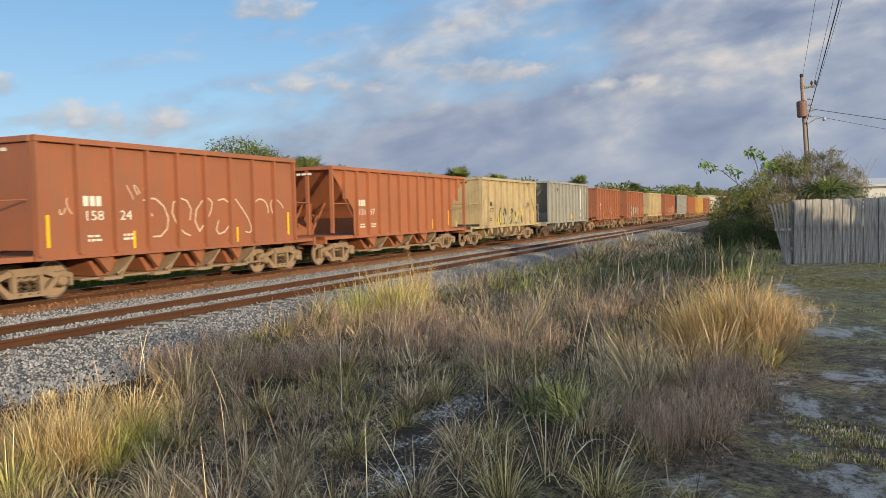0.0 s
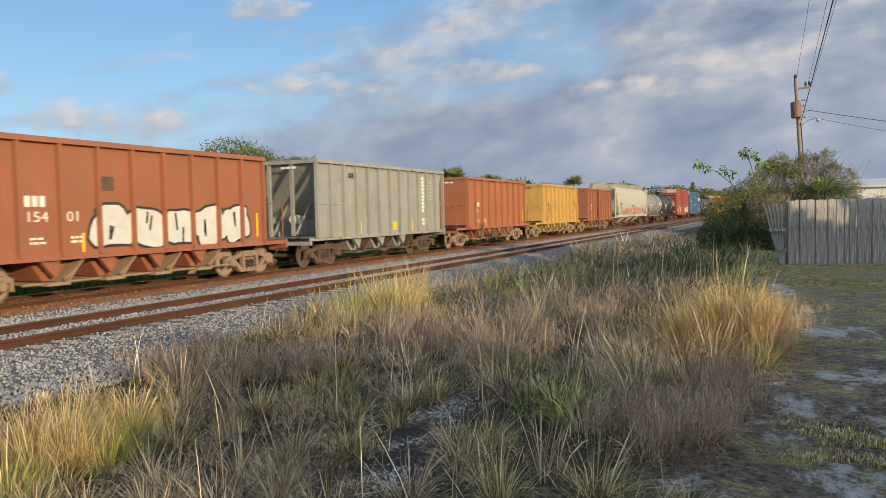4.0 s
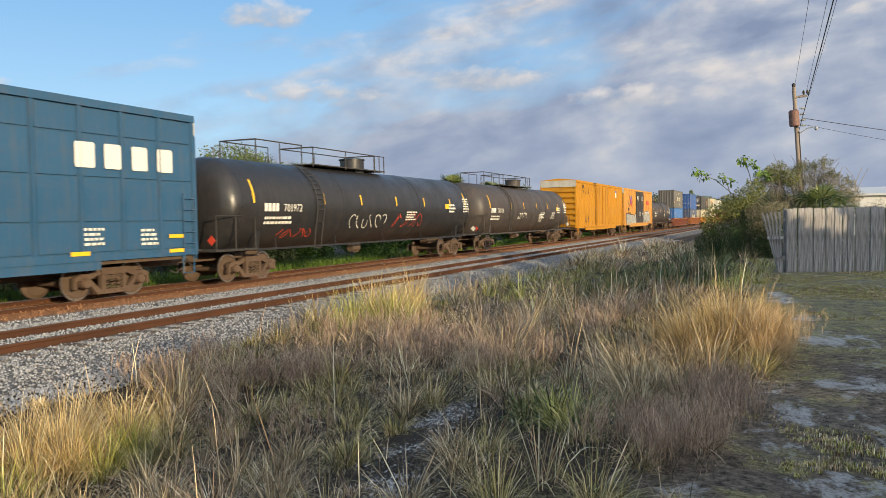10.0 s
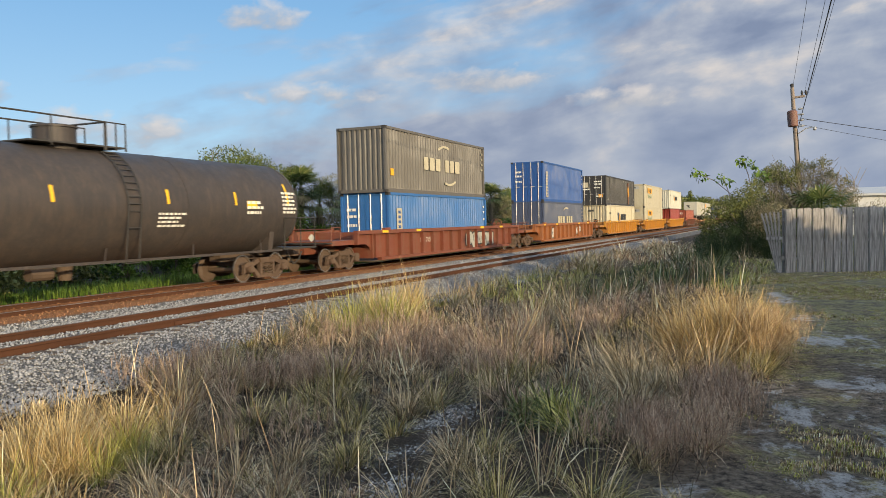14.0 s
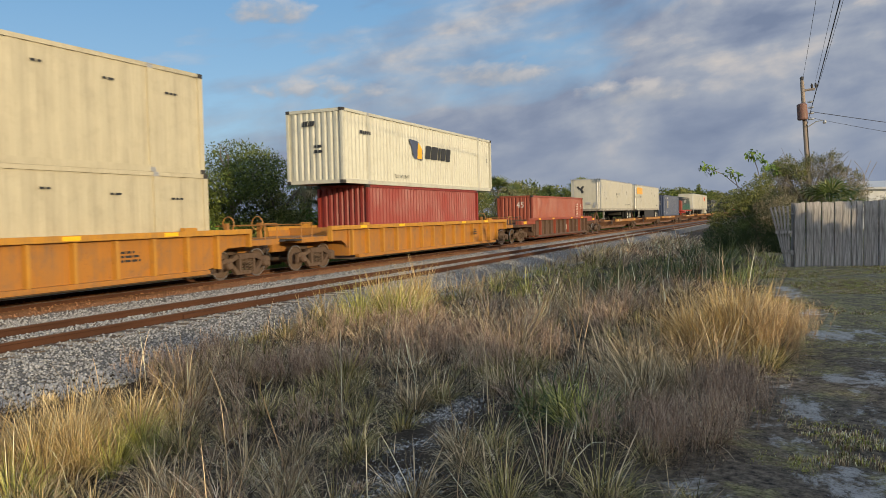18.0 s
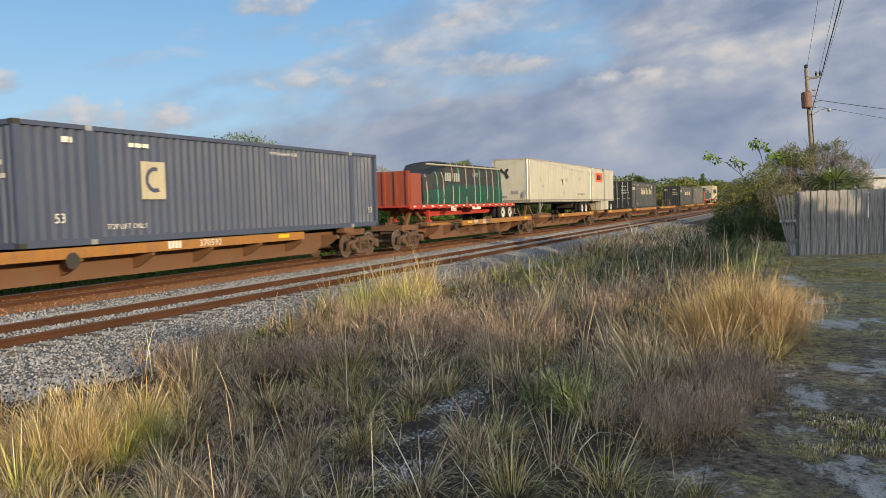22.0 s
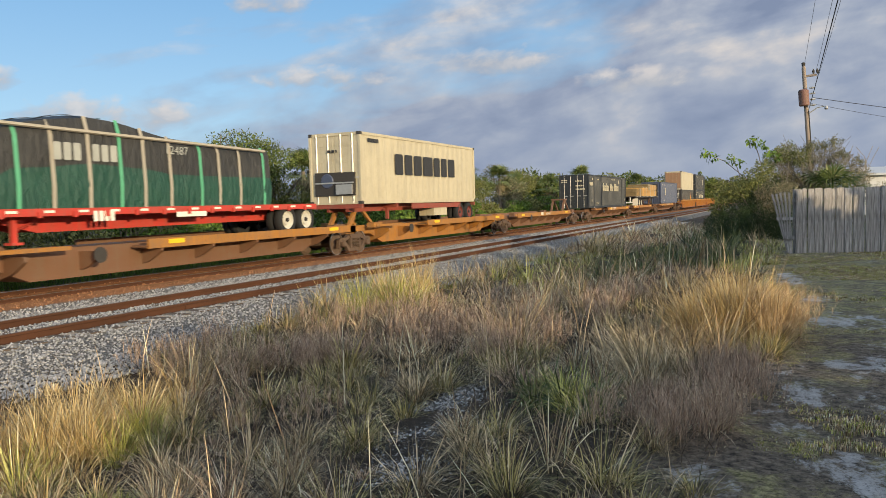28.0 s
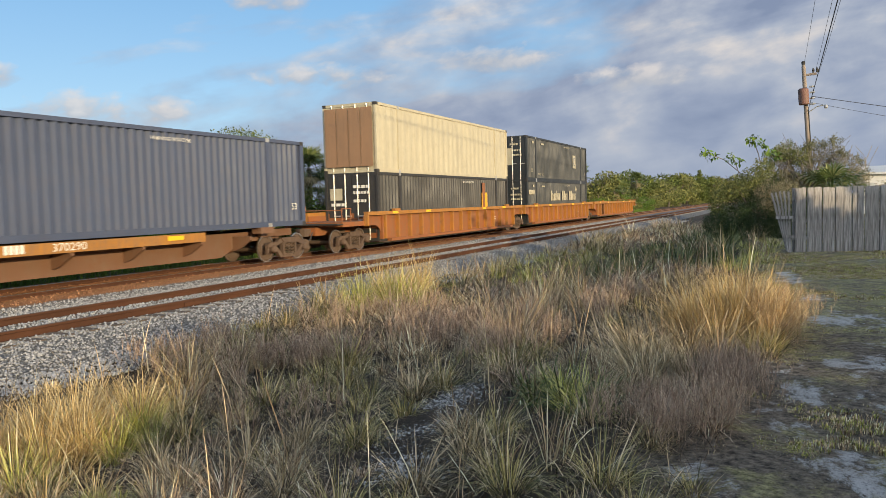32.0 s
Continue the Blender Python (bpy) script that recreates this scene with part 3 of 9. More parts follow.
        s.box(-w, w, min(e * over, e * (over - 0.12)), max(e * over, e * (over - 0.12)), 0.82, 1.10)
        part("end_platform", s, mat, car)
        truck(car, e * 4.8 if style == "box" else e * (a - 1.25), dust if paint_key != "hopper_gray" else "truck")
        coupler(car, e * (over + 0.45), e)
    part("centre_sill", Shape().box(-0.2, 0.2, -over + 0.2, over - 0.2, 0.62, 0.96), M["under"], car)
    part("floor_sheet", Shape().box(-w + 0.05, w - 0.05, -a + 1.7, a - 1.7, low - 0.05, low + 0.01), M["under"], car)
    # discharge bays, sloping down to their gates
    bays = 4 if style == "box" else 3
    run = 6.6 if style == "box" else length - 5.4
    for i in range(bays):
        c = -run / 2 + run * (i + 0.5) / bays
        hw = run / bays * 0.5
        s = Shape().prism([(c - hw * 0.95, low), (c + hw * 0.6, low), (c - hw * 0.05, 0.46), (c - hw * 0.45, 0.46)], "x", -1.02, 1.02)
        part("hopper_bay", s, mat, car)
        for k in (-1, 1):
            part("bay_wall", Shape().prism([(c - hw * 0.98, low), (c - hw * 0.15, low), (c - hw * 0.42, 0.56)], "x", k * 1.30, k * 1.42), mat, car)
            part("gate", Shape().prism([(c - hw * 0.02, 0.42), (c + hw * 0.10, 0.46), (c + hw * 0.66, low - 0.10), (c + hw * 0.52, low - 0.12)], "x", k * 0.5, k * 1.40), M[dust], car, "dusty discharge gate")
            part("gate_arm", Shape().tube([(k * 1.43, c + hw * 0.55, low - 0.14), (k * 1.43, c + hw * 0.2, 0.66), (k * 1.40, c - hw * 0.1, 0.5)], 0.028, 5), M[dust], car)
        part("gate_beam", Shape().box(-1.40, 1.40, c - hw * 0.6, c + hw * 0.12, 0.36, 0.44), M[dust], car)
    for k in (-1, 1):
        part("brake_rod", Shape().tube([(k * 1.2, -run / 2 - 0.2, 0.42), (k * 1.2, run / 2 + 0.3, 0.42)], 0.035, 6), M[dust], car)
    # markings
    x = w + 0.012
    ink = M["black_mark"] if paint_key in ("hopper_tan", "hopper_yellow") else M["white_mark"]
    if number:
        step = (length - 0.12) / ribs            # the number straddles a post
        first = -a + 0.06 + step * (1 if style == "box" else 2) + 0.19
        halves = number.split(" ")
        bars(car, x, first, 2.2, (0.6, 0.55, 0.55), 0.25, ink, "owner_mark", 0.4)
        word(halves[0], car, x, first, 1.86, 0.25, ink, "car_number", 1.2)
        if len(halves) > 1:
            word(halves[1], car, x, first + step, 1.86, 0.25, ink, "car_number", 1.2)
        for j in range(2):
            print_lines(car, x, first + step * j + 0.1, 1.45, 0.4, 2, 0.1, ink, seed=j + 3)
    cut = 0.35 if style == "box" else 1.95
    reflectors(car, x, (-a + cut, a - cut), 1.25, 0.75, 0.085)
    reflectors(car, x, (-a + length * 0.29, a - length * 0.30), 1.12, 0.45, 0.075)
    print_lines(car, 0.1, -a - 0.02 if style == "box" else -a, top - 0.25, 0.7, 1, 0.14, ink, True, 5)
    if marks:
        marks(car, x, a)
    return car


# ---------------- covered hopper ----------------
def covered_hopper():
    car = thing("covered_hopper", "cream covered grain hopper with faded red sprayed shapes", "hopper car")
    mat, a = M["covered"], 9.2
    sec = [(-1.50, 1.25), (-1.58, 1.9), (-1.60, 2.8), (-1.52, 3.5), (-1.30, 4.05), (-0.8, 4.42), (0, 4.52), (0.8, 4.42), (1.30, 4.05), (1.52, 3.5), (1.60, 2.8), (1.58, 1.9), (1.50, 1.25)]
    s = Shape()
    n = len(sec)
    cuts = [(-a, 3.55), (-a + 0.25, 3.1), (-a + 0.6, 2.35), (-a + 1.05, 1.75), (-a + 1.5, 1.38), (-a + 1.9, 1.25)]
    cuts = cuts + [(-y, z) for y, z in reversed(cuts)]
    for y, floor in cuts:                        # the sides are cut back in a curve at both ends
        for px, pz in sec:
            s.v.append((px if pz >= floor else px * 0.985, y, max(pz, floor)))
    m = len(cuts)
    s.f += [(j * n + i, j * n + (i + 1) % n, (j + 1) * n + (i + 1) % n, (j + 1) * n + i) for j in range(m - 1) for i in range(n)]
    s.f += [tuple(range(n)), tuple(range((m - 1) * n, m * n))]
    body = part("body", s, mat, car, smooth=True)
    for e in (-1, 1):
        for k in (-1, 1):
            part("end_gusset", Shape().prism([(e * (a - 0.1), 4.0), (e * (a + 0.25), 4.1), (e * (a + 0.25), 3.9), (e * (a - 0.05), 1.5)], "x", k * 1.40, k * 1.50), mat, car)
            ladder(car, k * 1.45, e * (a + 0.45), 1.1, 4.2, M["white_mark"], 0.42, "y", 9)
            rail_loop(car, [(k * 1.5, e * (a + 0.1), 4.4), (k * 1.5, e * (a + 0.7), 4.2), (k * 1.5, e * (a + 0.7), 1.1)], mat, 0.03)
        part("end_platform", Shape().box(-1.5, 1.5, min(e * (a - 1), e * (a + 0.85)), max(e * (a - 1), e * (a + 0.85)), 1.02, 1.16).box(-0.4, 0.4, min(e * a, e * (a + 0.8)), max(e * a, e * (a + 0.8)), 0.8, 1.05), mat, car)
        part("brake_wheel", Shape().lathe("y", (-0.6, 2.4), [(e * (a + 0.5), 0.28), (e * (a + 0.54), 0.28)], 16), M["under"], car)
        truck(car, e * 8.0, "truck")
        coupler(car, e * (a + 1.2), e)
    part("side_sill", Shape().box(1.44, 1.56, -a, a, 1.10, 1.30).box(-1.56, -1.44, -a, a, 1.10, 1.30), mat, car)
    part("running_board", Shape().box(0.75, 1.25, -a, a, 4.60, 4.64).box(-1.25, -0.75, -a, a, 4.60, 4.64), M["alu"], car)
    for i in range(12):
        y = -a + 0.5 + i * (2 * a - 1) / 11
        part("board_bracket", Shape().box(-1.27, 1.27, y - 0.04, y + 0.04, 4.36, 4.61), mat, car)
    part("hatch", Shape().box(-0.35, 0.35, -a + 0.8, a - 0.8, 4.48, 4.66), mat, car)
    for c in (-4.4, 0.0, 4.4):
        sh = Shape()
        sh.add([(-1.45, c - 1.9, 1.2), (1.45, c - 1.9, 1.2), (1.45, c + 1.9, 1.2), (-1.45, c + 1.9, 1.2), (-0.6, c - 0.55, 0.45), (0.6, c - 0.55, 0.45), (0.6, c + 0.55, 0.45), (-0.6, c + 0.55, 0.45)],
               [(0, 3, 2, 1), (4, 5, 6, 7), (0, 1, 5, 4), (1, 2, 6, 5), (2, 3, 7, 6), (3, 0, 4, 7)])
        part("hopper_bay", sh, mat, car)
        part("outlet_gate", Shape().box(-0.9, 0.9, c - 0.6, c + 0.6, 0.30, 0.45), M["under"], car)
    part("centre_sill", Shape().box(-0.2, 0.2, -a, a, 0.7, 1.05), M["under"], car)
    x = 1.625
    bars(car, x, -7.45, 2.32, (0.55, 0.55, 0.55, 0.55), 0.27, M["black_mark"], "owner_mark")
    word("58182", car, x, -7.45, 1.95, 0.27, M["black_mark"], "car_number", 1.2)
    print_lines(car, x, -7.3, 1.72, 1.6, 3, 0.12, M["black_mark"], seed=8)
    print_lines(car, x, -1.0, 2.25, 2.2, 2, 0.15, M["black_mark"], seed=9)
    print_lines(car, x, 5.6, 2.1, 1.2, 5, 0.14, M["black_mark"], seed=10)
    scrawl(car, x, -5.4, -0.7, 1.36, 2.0, 8, M["tag_pink"], 21, 0.085)
    scrawl(car, x + 0.006, -5.3, -0.8, 1.36, 2.0, 10, M["tag_red"], 23, 0.04)
    scrawl(car, x, -0.1, 4.9, 1.36, 2.1, 8, M["tag_pink"], 22, 0.10)
    scrawl(car, x + 0.006, 0.0, 4.9, 1.36, 2.1, 11, M["tag_red"], 24, 0.045)
    reflectors(car, x, (-7.2, -3.4, 0.9, 4.9), 1.5, 0.42)
    return car


# ---------------- tank cars ----------------
def tank_car(label, paint_key, half, radius, zc, truck_at, number, dome_y=0.3, ladder_y=1.0, long_rails=False, ink="white_mark", tag=None, reach=0.5, text_y=2.0):
    car = thing("tank_car", label, "tank car", "tank cars")
    mat = M[paint_key]
    rings = []
    for k in range(7):
        w = math.pi / 2 * k / 6
        rings.append((-half + 0.75 * (1 - math.cos(w)), radius * max(0.03, math.sin(w))))
    full = rings + [(-y, r) for y, r in reversed(rings)]
    part("barrel", Shape().lathe("y", (0, zc), full, 36), mat, car, smooth=True)
    for y in (-half + 0.8, -half * 0.33, half * 0.33, half - 0.8):
        part("weld_band", Shape().lathe("y", (0, zc), [(y - 0.03, radius + 0.002), (y - 0.03, radius + 0.008), (y + 0.03, radius + 0.008), (y + 0.03, radius + 0.002)], 36), mat, car)
    top = zc + radius
    part("dome", Shape().lathe("z", (0, dome_y), [(top - 0.12, 0.52), (top + 0.46, 0.52), (top + 0.47, 0.56), (top + 0.52, 0.56), (top + 0.56, 0.34)], 20), mat, car, smooth=True)
    part("valve_cover", Shape().lathe("z", (0, dome_y + 1.1), [(top - 0.08, 0.22), (top + 0.12, 0.22), (top + 0.16, 0.12)], 14), mat, car)
    part("top_platform", Shape().box(-0.75, 0.75, dome_y - (4.2 if long_rails else 1.3), dome_y + 1.6, top + 0.02, top + 0.06), M["dark_steel"], car)
    spans = [(dome_y - 2.3, dome_y + 0.9), (dome_y + 0.95, dome_y + 1.6)] if not long_rails else [(dome_y - 7.6, dome_y - 4.9), (dome_y - 4.15, dome_y + 0.6), (dome_y + 0.65, dome_y + 1.5)]
    for y0, y1 in spans:
        for x in (-0.75, 0.75):
            rail_loop(car, [(x, y0, top - 0.05), (x, y0, top + 0.68), (x, y1, top + 0.68), (x, y1, top - 0.05)], M["dark_steel"], 0.025)
            rail_loop(car, [(x, (y0 + y1) / 2, top - 0.05), (x, (y0 + y1) / 2, top + 0.68)], M["dark_steel"], 0.02, "rail_post")
        rail_loop(car, [(-0.75, y0, top + 0.68), (0.75, y0, top + 0.68)], M["dark_steel"], 0.025)
    # ladder that follows the barrel
    for k in (-1, 1):
        s = Shape()
        ly = ladder_y
        arc = [(k * (radius + 0.06) * math.sin(w), zc + (radius + 0.06) * math.cos(w)) for w in np.linspace(0.45, 1.75, 9)]
        arc.append((k * 1.42, 0.95))
        for d in (-0.22, 0.22):
            s.tube([(p, ly + d, q) for p, q in arc], 0.022, 5)
        for i in range(13):
            u = i / 12 * (len(arc) - 1)
            j = min(int(u), len(arc) - 2)
            p, q = [arc[j][n] + (arc[j + 1][n] - arc[j][n]) * (u - j) for n in (0, 1)]
            s.tube([(p, ly - 0.22, q), (p, ly + 0.22, q)], 0.018, 5)
        part("ladder", s, M["dark_steel"] if "gray" not in paint_key else mat, car)
    # stub sills, saddles, walkways and end rails
    for e in (-1, 1):
        part("stub_sill", Shape().box(-0.22, 0.22, min(e * (half - 3.2), e * (half + 0.55)), max(e * (half - 3.2), e * (half + 0.55)), 0.70, 1.02), M["under"], car)
        part("saddle", Shape().prism([(-1.2, 0.98), (1.2, 0.98), (1.3, zc - radius * 0.45), (-1.3, zc - radius * 0.45)], "y", e * truck_at - 0.12, e * truck_at + 0.12), mat, car)
        part("end_platform", Shape().box(-1.5, 1.5, min(e * (half - 1.5), e * (half + 0.5)), max(e * (half - 1.5), e * (half + 0.5)), 1.02, 1.08), M["dark_steel"], car)
        for x in (-1.48, 1.48):
            rail_loop(car, [(x, e * (half - 1.4), 1.05), (x, e * (half - 1.4), 2.1), (x, e * (half + 0.45), 2.1), (x, e * (half + 0.45), 1.05)], M["dark_steel"] if "gray" not in paint_key else mat, 0.022)
            rail_loop(car, [(x, e * (half - 0.45), 1.05), (x, e * (half - 0.45), 2.1)], M["dark_steel"], 0.02, "rail_post")
        truck(car, e * truck_at, "truck")
        coupler(car, e * (half + reach), e)
        for x in (-1.1, 1.1):
            part("placard", Shape().prism([(x * 1.2, 1.22), (x * 1.2 + 0.15, 1.37), (x * 1.2, 1.52), (x * 1.2 - 0.15, 1.37)], "y", e * (half + 0.47), e * (half + 0.49)), M["red_mark"] if e < 0 else M["white_mark"], car, "diamond hazard placard")
    for x in (-1.4, 1.4):
        part("walkway_rail", Shape().box(x - 0.04, x + 0.04, -half + 1.5, half - 1.5, 0.98, 1.05), mat, car)
        for i in range(5):
            y = -half + 2.6 + i * (2 * half - 5.2) / 4
            part("walkway_brace", Shape().tube([(x, y, 1.0), (x * 0.82, y + 0.3, zc - radius * 0.72)], 0.02, 5), mat, car)
    part("bottom_outlet", Shape().lathe("z", (0, 0), [(0.55, 0.16), (zc - radius + 0.05, 0.22)], 12), M["under"], car)
    part("brake_cylinder", Shape().lathe("y", (0.7, 0.8), [(-1.6, 0.16), (-1.0, 0.16)], 12), M["under"], car)

    # markings lie on the curve of the barrel
    def bowed(ob):
        for v in ob.data.vertices:
            h = max(-1.0, min(1.0, (v.co.z + ob.location.z - zc) / radius))
            v.co.x = (radius + 0.008) * math.sqrt(max(0.0, 1 - h * h)) - ob.location.x
        return ob
    ink = M[ink]
    bowed(bars(car, 1.4, -half + text_y, zc - 0.22, (0.6, 0.6, 0.6, 0.6), 0.27, ink, "owner_mark"))
    bowed(word(number, car, 1.4, -half + text_y + 1.05, zc - 0.22, 0.27, ink, "car_number", 1.0))
    bowed(print_lines(car, 1.4, -half + text_y + 0.05, zc - 0.48, 1.6, 2, 0.16, ink, seed=4))
    bowed(print_lines(car, 1.4, half - 3.4, zc + 0.1, 0.9, 3, 0.16, ink, seed=5))
    bowed(print_lines(car, 1.4, half - 1.5, zc + 0.45, 0.75, 6, 0.13, ink, seed=6))
    bowed(print_lines(car, 1.4, half * 0.2, zc - 0.25, 1.1, 4, 0.11, ink, seed=7))
    for y in ((-half + 1.2, -half * 0.49, -half * 0.17, half * 0.24, half * 0.56, half - 1.2) if not long_rails else (-half + 1.3, -half * 0.47, -half * 0.2, half * 0.1, half * 0.38, half * 0.68, half - 1.2)):
        tall = 0.75 if abs(abs(y) - half + 1.2) < 0.3 else 0.4
        s = Shape()
        for j in range(4):
            z0, z1 = zc + 0.05 + tall * j / 4, zc + 0.05 + tall * (j + 1) / 4
            s.add([(1.4, y - 0.05, z0), (1.4, y + 0.05, z0), (1.4, y + 0.05, z1), (1.4, y - 0.05, z1)], [(0, 1, 2, 3)])
        bowed(part("reflector", s, M["yellow_mark"], car, "yellow reflector strip"))
    s = Shape()
    s.add([(1.4, half * 0.62, zc - 0.05), (1.4, half * 0.62 + 0.5, zc - 0.05), (1.4, half * 0.62 + 0.5, zc + 0.2), (1.4, half * 0.62, zc + 0.2)], [(0, 1, 2, 3)])
    bowed(part("hazard_panel", s, M["yellow_mark"], car, "yellow hazard panel"))
    if tag:
        before = set(car.children)
        tag(car)
        for ob in set(car.children) - before:
            bowed(ob)
    return car


# ---------------- boxcars ----------------
def boxcar(label, paint_key, length, truck_at, door, top=4.85, roof="roof", end_cap=True, marks=None, ribs=14, doors_key=None):
    car = thing("boxcar", label, "boxcar", "boxcars")
    mat, a, w, low = M[paint_key], length / 2, 1.52, 1.02
    d0, d1 = door
    s = Shape().box(-w + 0.05, w - 0.05, -a + 0.05, a - 0.05, low, top)
    part("body", s, mat, car)
    for k in (-1, 1):
        for i in range(ribs + 1):
            y = -a + 0.07 + (length - 0.14) * i / ribs
            if d0 - 0.1 < y < d1 + 0.1:
                continue
            part("side_post", Shape().prism([(k * (w - 0.05), y - 0.06), (k * (w - 0.05), y + 0.06), (k * (w + 0.035), y + 0.03), (k * (w + 0.035), y - 0.03)], "z", low, top), mat, car)
        bay = (length - 0.14) / ribs
        sheets = [Shape().box(min(k * (w - 0.052), k * (w - 0.012)), max(k * (w - 0.052), k * (w - 0.012)), -bay / 2 + 0.085, bay / 2 - 0.085, z0 + 0.03, z1 - 0.03).mesh("side_panel") for z0, z1 in (((low + 0.18, 1.95), (1.95, 3.05), (3.05, 4.1), (4.1, top - 0.15)) if paint_key == "box_blue" else ((low + 0.18, top - 0.15),))]
        for i in range(ribs):                    # flat panels between the posts
            y = -a + 0.07 + bay * (i + 0.5)
            if y + bay / 2 > d0 - 0.12 and y - bay / 2 < d1 + 0.12:
                continue
            for me in sheets:
                part("side_panel", me, mat, car, at=(0, y, 0))
        part("top_chord", Shape().box(min(k * (w - 0.05), k * (w + 0.04)), max(k * (w - 0.05), k * (w + 0.04)), -a, a, top - 0.14, top + 0.03), mat, car)
        part("side_sill", Shape().box(min(k * (w - 0.05), k * (w + 0.03)), max(k * (w - 0.05), k * (w + 0.03)), -a, a, low - 0.02, low + 0.16).box(min(k * (w - 0.1), k * w), max(k * (w - 0.1), k * w), -a + 3.4, a - 3.4, low - 0.24, low), mat, car)
        leaves = 2 if d1 - d0 > 3.4 else 1
        for j in range(leaves):
            y0, y1 = d0 + (d1 - d0) * j / leaves, d0 + (d1 - d0) * (j + 1) / leaves
            dm = M[doors_key] if doors_key else mat
            leaf = part("door", Shape().box(min(k * (w - 0.05), k * (w + 0.03)), max(k * (w - 0.05), k * (w + 0.03)), y0 + 0.03, y1 - 0.03, low + 0.12, top - 0.16), dm, car, "sliding plug door")
            for z in (1.5, 2.35, 3.2, 4.05):
                part("door_rib", Shape().box(min(k * (w + 0.03), k * (w + 0.07)), max(k * (w + 0.03), k * (w + 0.07)), y0 + 0.1, y1 - 0.1, z - 0.05, z + 0.05), dm, leaf)
            for y in (y0 + 0.1, (y0 + y1) / 2, y1 - 0.1):
                part("lock_bar", Shape().tube([(k * (w + 0.08), y, low + 0.2), (k * (w + 0.08), y, top - 0.25)], 0.022, 5), dm, leaf)
        part("door_track", Shape().box(min(k * w, k * (w + 0.09)), max(k * w, k * (w + 0.09)), d0 - (d1 - d0), d1 + 0.2 if d1 + 0.2 < a else a, low + 0.04, low + 0.11), mat, car)
        for e in (-1, 1):
            ladder(car, k * (w + 0.06), e * (a - 0.32), low - 0.15, 2.75, mat, 0.46, "y", 6)
            part("step", Shape().tube([(k * w, e * (a - 0.55), low), (k * w, e * (a - 0.55), 0.5), (k * w, e * (a - 0.12), 0.5), (k * w, e * (a - 0.12), low)], 0.02, 5), mat, car)
    part("roof", Shape().prism([(-w - 0.03, top), (w + 0.03, top), (w + 0.03, top + 0.05), (0, top + 0.2), (-w - 0.03, top + 0.05)], "y", -a, a), M["alu"] if roof == "alu" else mat, car)
    for e in (-1, 1):
        for i in range(7):                       # pressed end ribs
            z = low + 0.35 + i * (top - low - 0.95) / 6.5
            part("end_rib", Shape().prism([(e * (a - 0.05), z - 0.2), (e * (a + 0.10), z - 0.1), (e * (a + 0.10), z + 0.02), (e * (a - 0.05), z + 0.2)], "x", -w + 0.12, w - 0.12), mat, car)
        if end_cap:
            part("end_cap", Shape().box(-w, w, min(e * (a - 0.05), e * (a + 0.05)), max(e * (a - 0.05), e * (a + 0.05)), top - 0.52, top + 0.02), M["end_pale"], car, "pale painted end cap")
        part("end_post", Shape().box(w - 0.14, w, min(e * (a - 0.04), e * (a + 0.06)), max(e * (a - 0.04), e * (a + 0.06)), low, top - 0.5).box(-w, -w + 0.14, min(e * (a - 0.04), e * (a + 0.06)), max(e * (a - 0.04), e * (a + 0.06)), low, top - 0.5), mat, car)
        part("crossover_platform", Shape().box(-1.3, 1.3, min(e * a, e * (a + 0.45)), max(e * a, e * (a + 0.45)), 1.08, 1.13), M["dark_steel"], car)
        part("brake_housing", Shape().box(0.3, 0.8, min(e * (a + 0.05), e * (a + 0.32)), max(e * (a + 0.05), e * (a + 0.32)), 1.4, 2.0), M["under"], car)
        part("draft_sill", Shape().box(-0.25, 0.25, min(e * (a - 2), e * (a + 0.6)), max(e * (a - 2), e * (a + 0.6)), 0.66, 1.0), M["under"], car)
        truck(car, e * truck_at, "truck")
        coupler(car, e * (a + 1.05), e)
    part("centre_sill", Shape().box(-0.25, 0.25, -a + 1, a - 1, 0.55, 1.0).box(-w + 0.1, w - 0.1, -a + 0.1, a - 0.1, 0.9, 1.02), M["under"], car)
    for y in (-3.6, -1.4, 1.4, 3.6):
        part("cross_bearer", Shape().box(-w + 0.1, w - 0.1, y - 0.07, y + 0.07, 0.7, 1.0), M["under"], car)
    part("brake_tank", Shape().lathe("y", (0.75, 0.72), [(-1.2, 0.2), (-0.1, 0.2)], 12), M["under"], car)
    if marks:
        marks(car, w + 0.005, a)
    return car


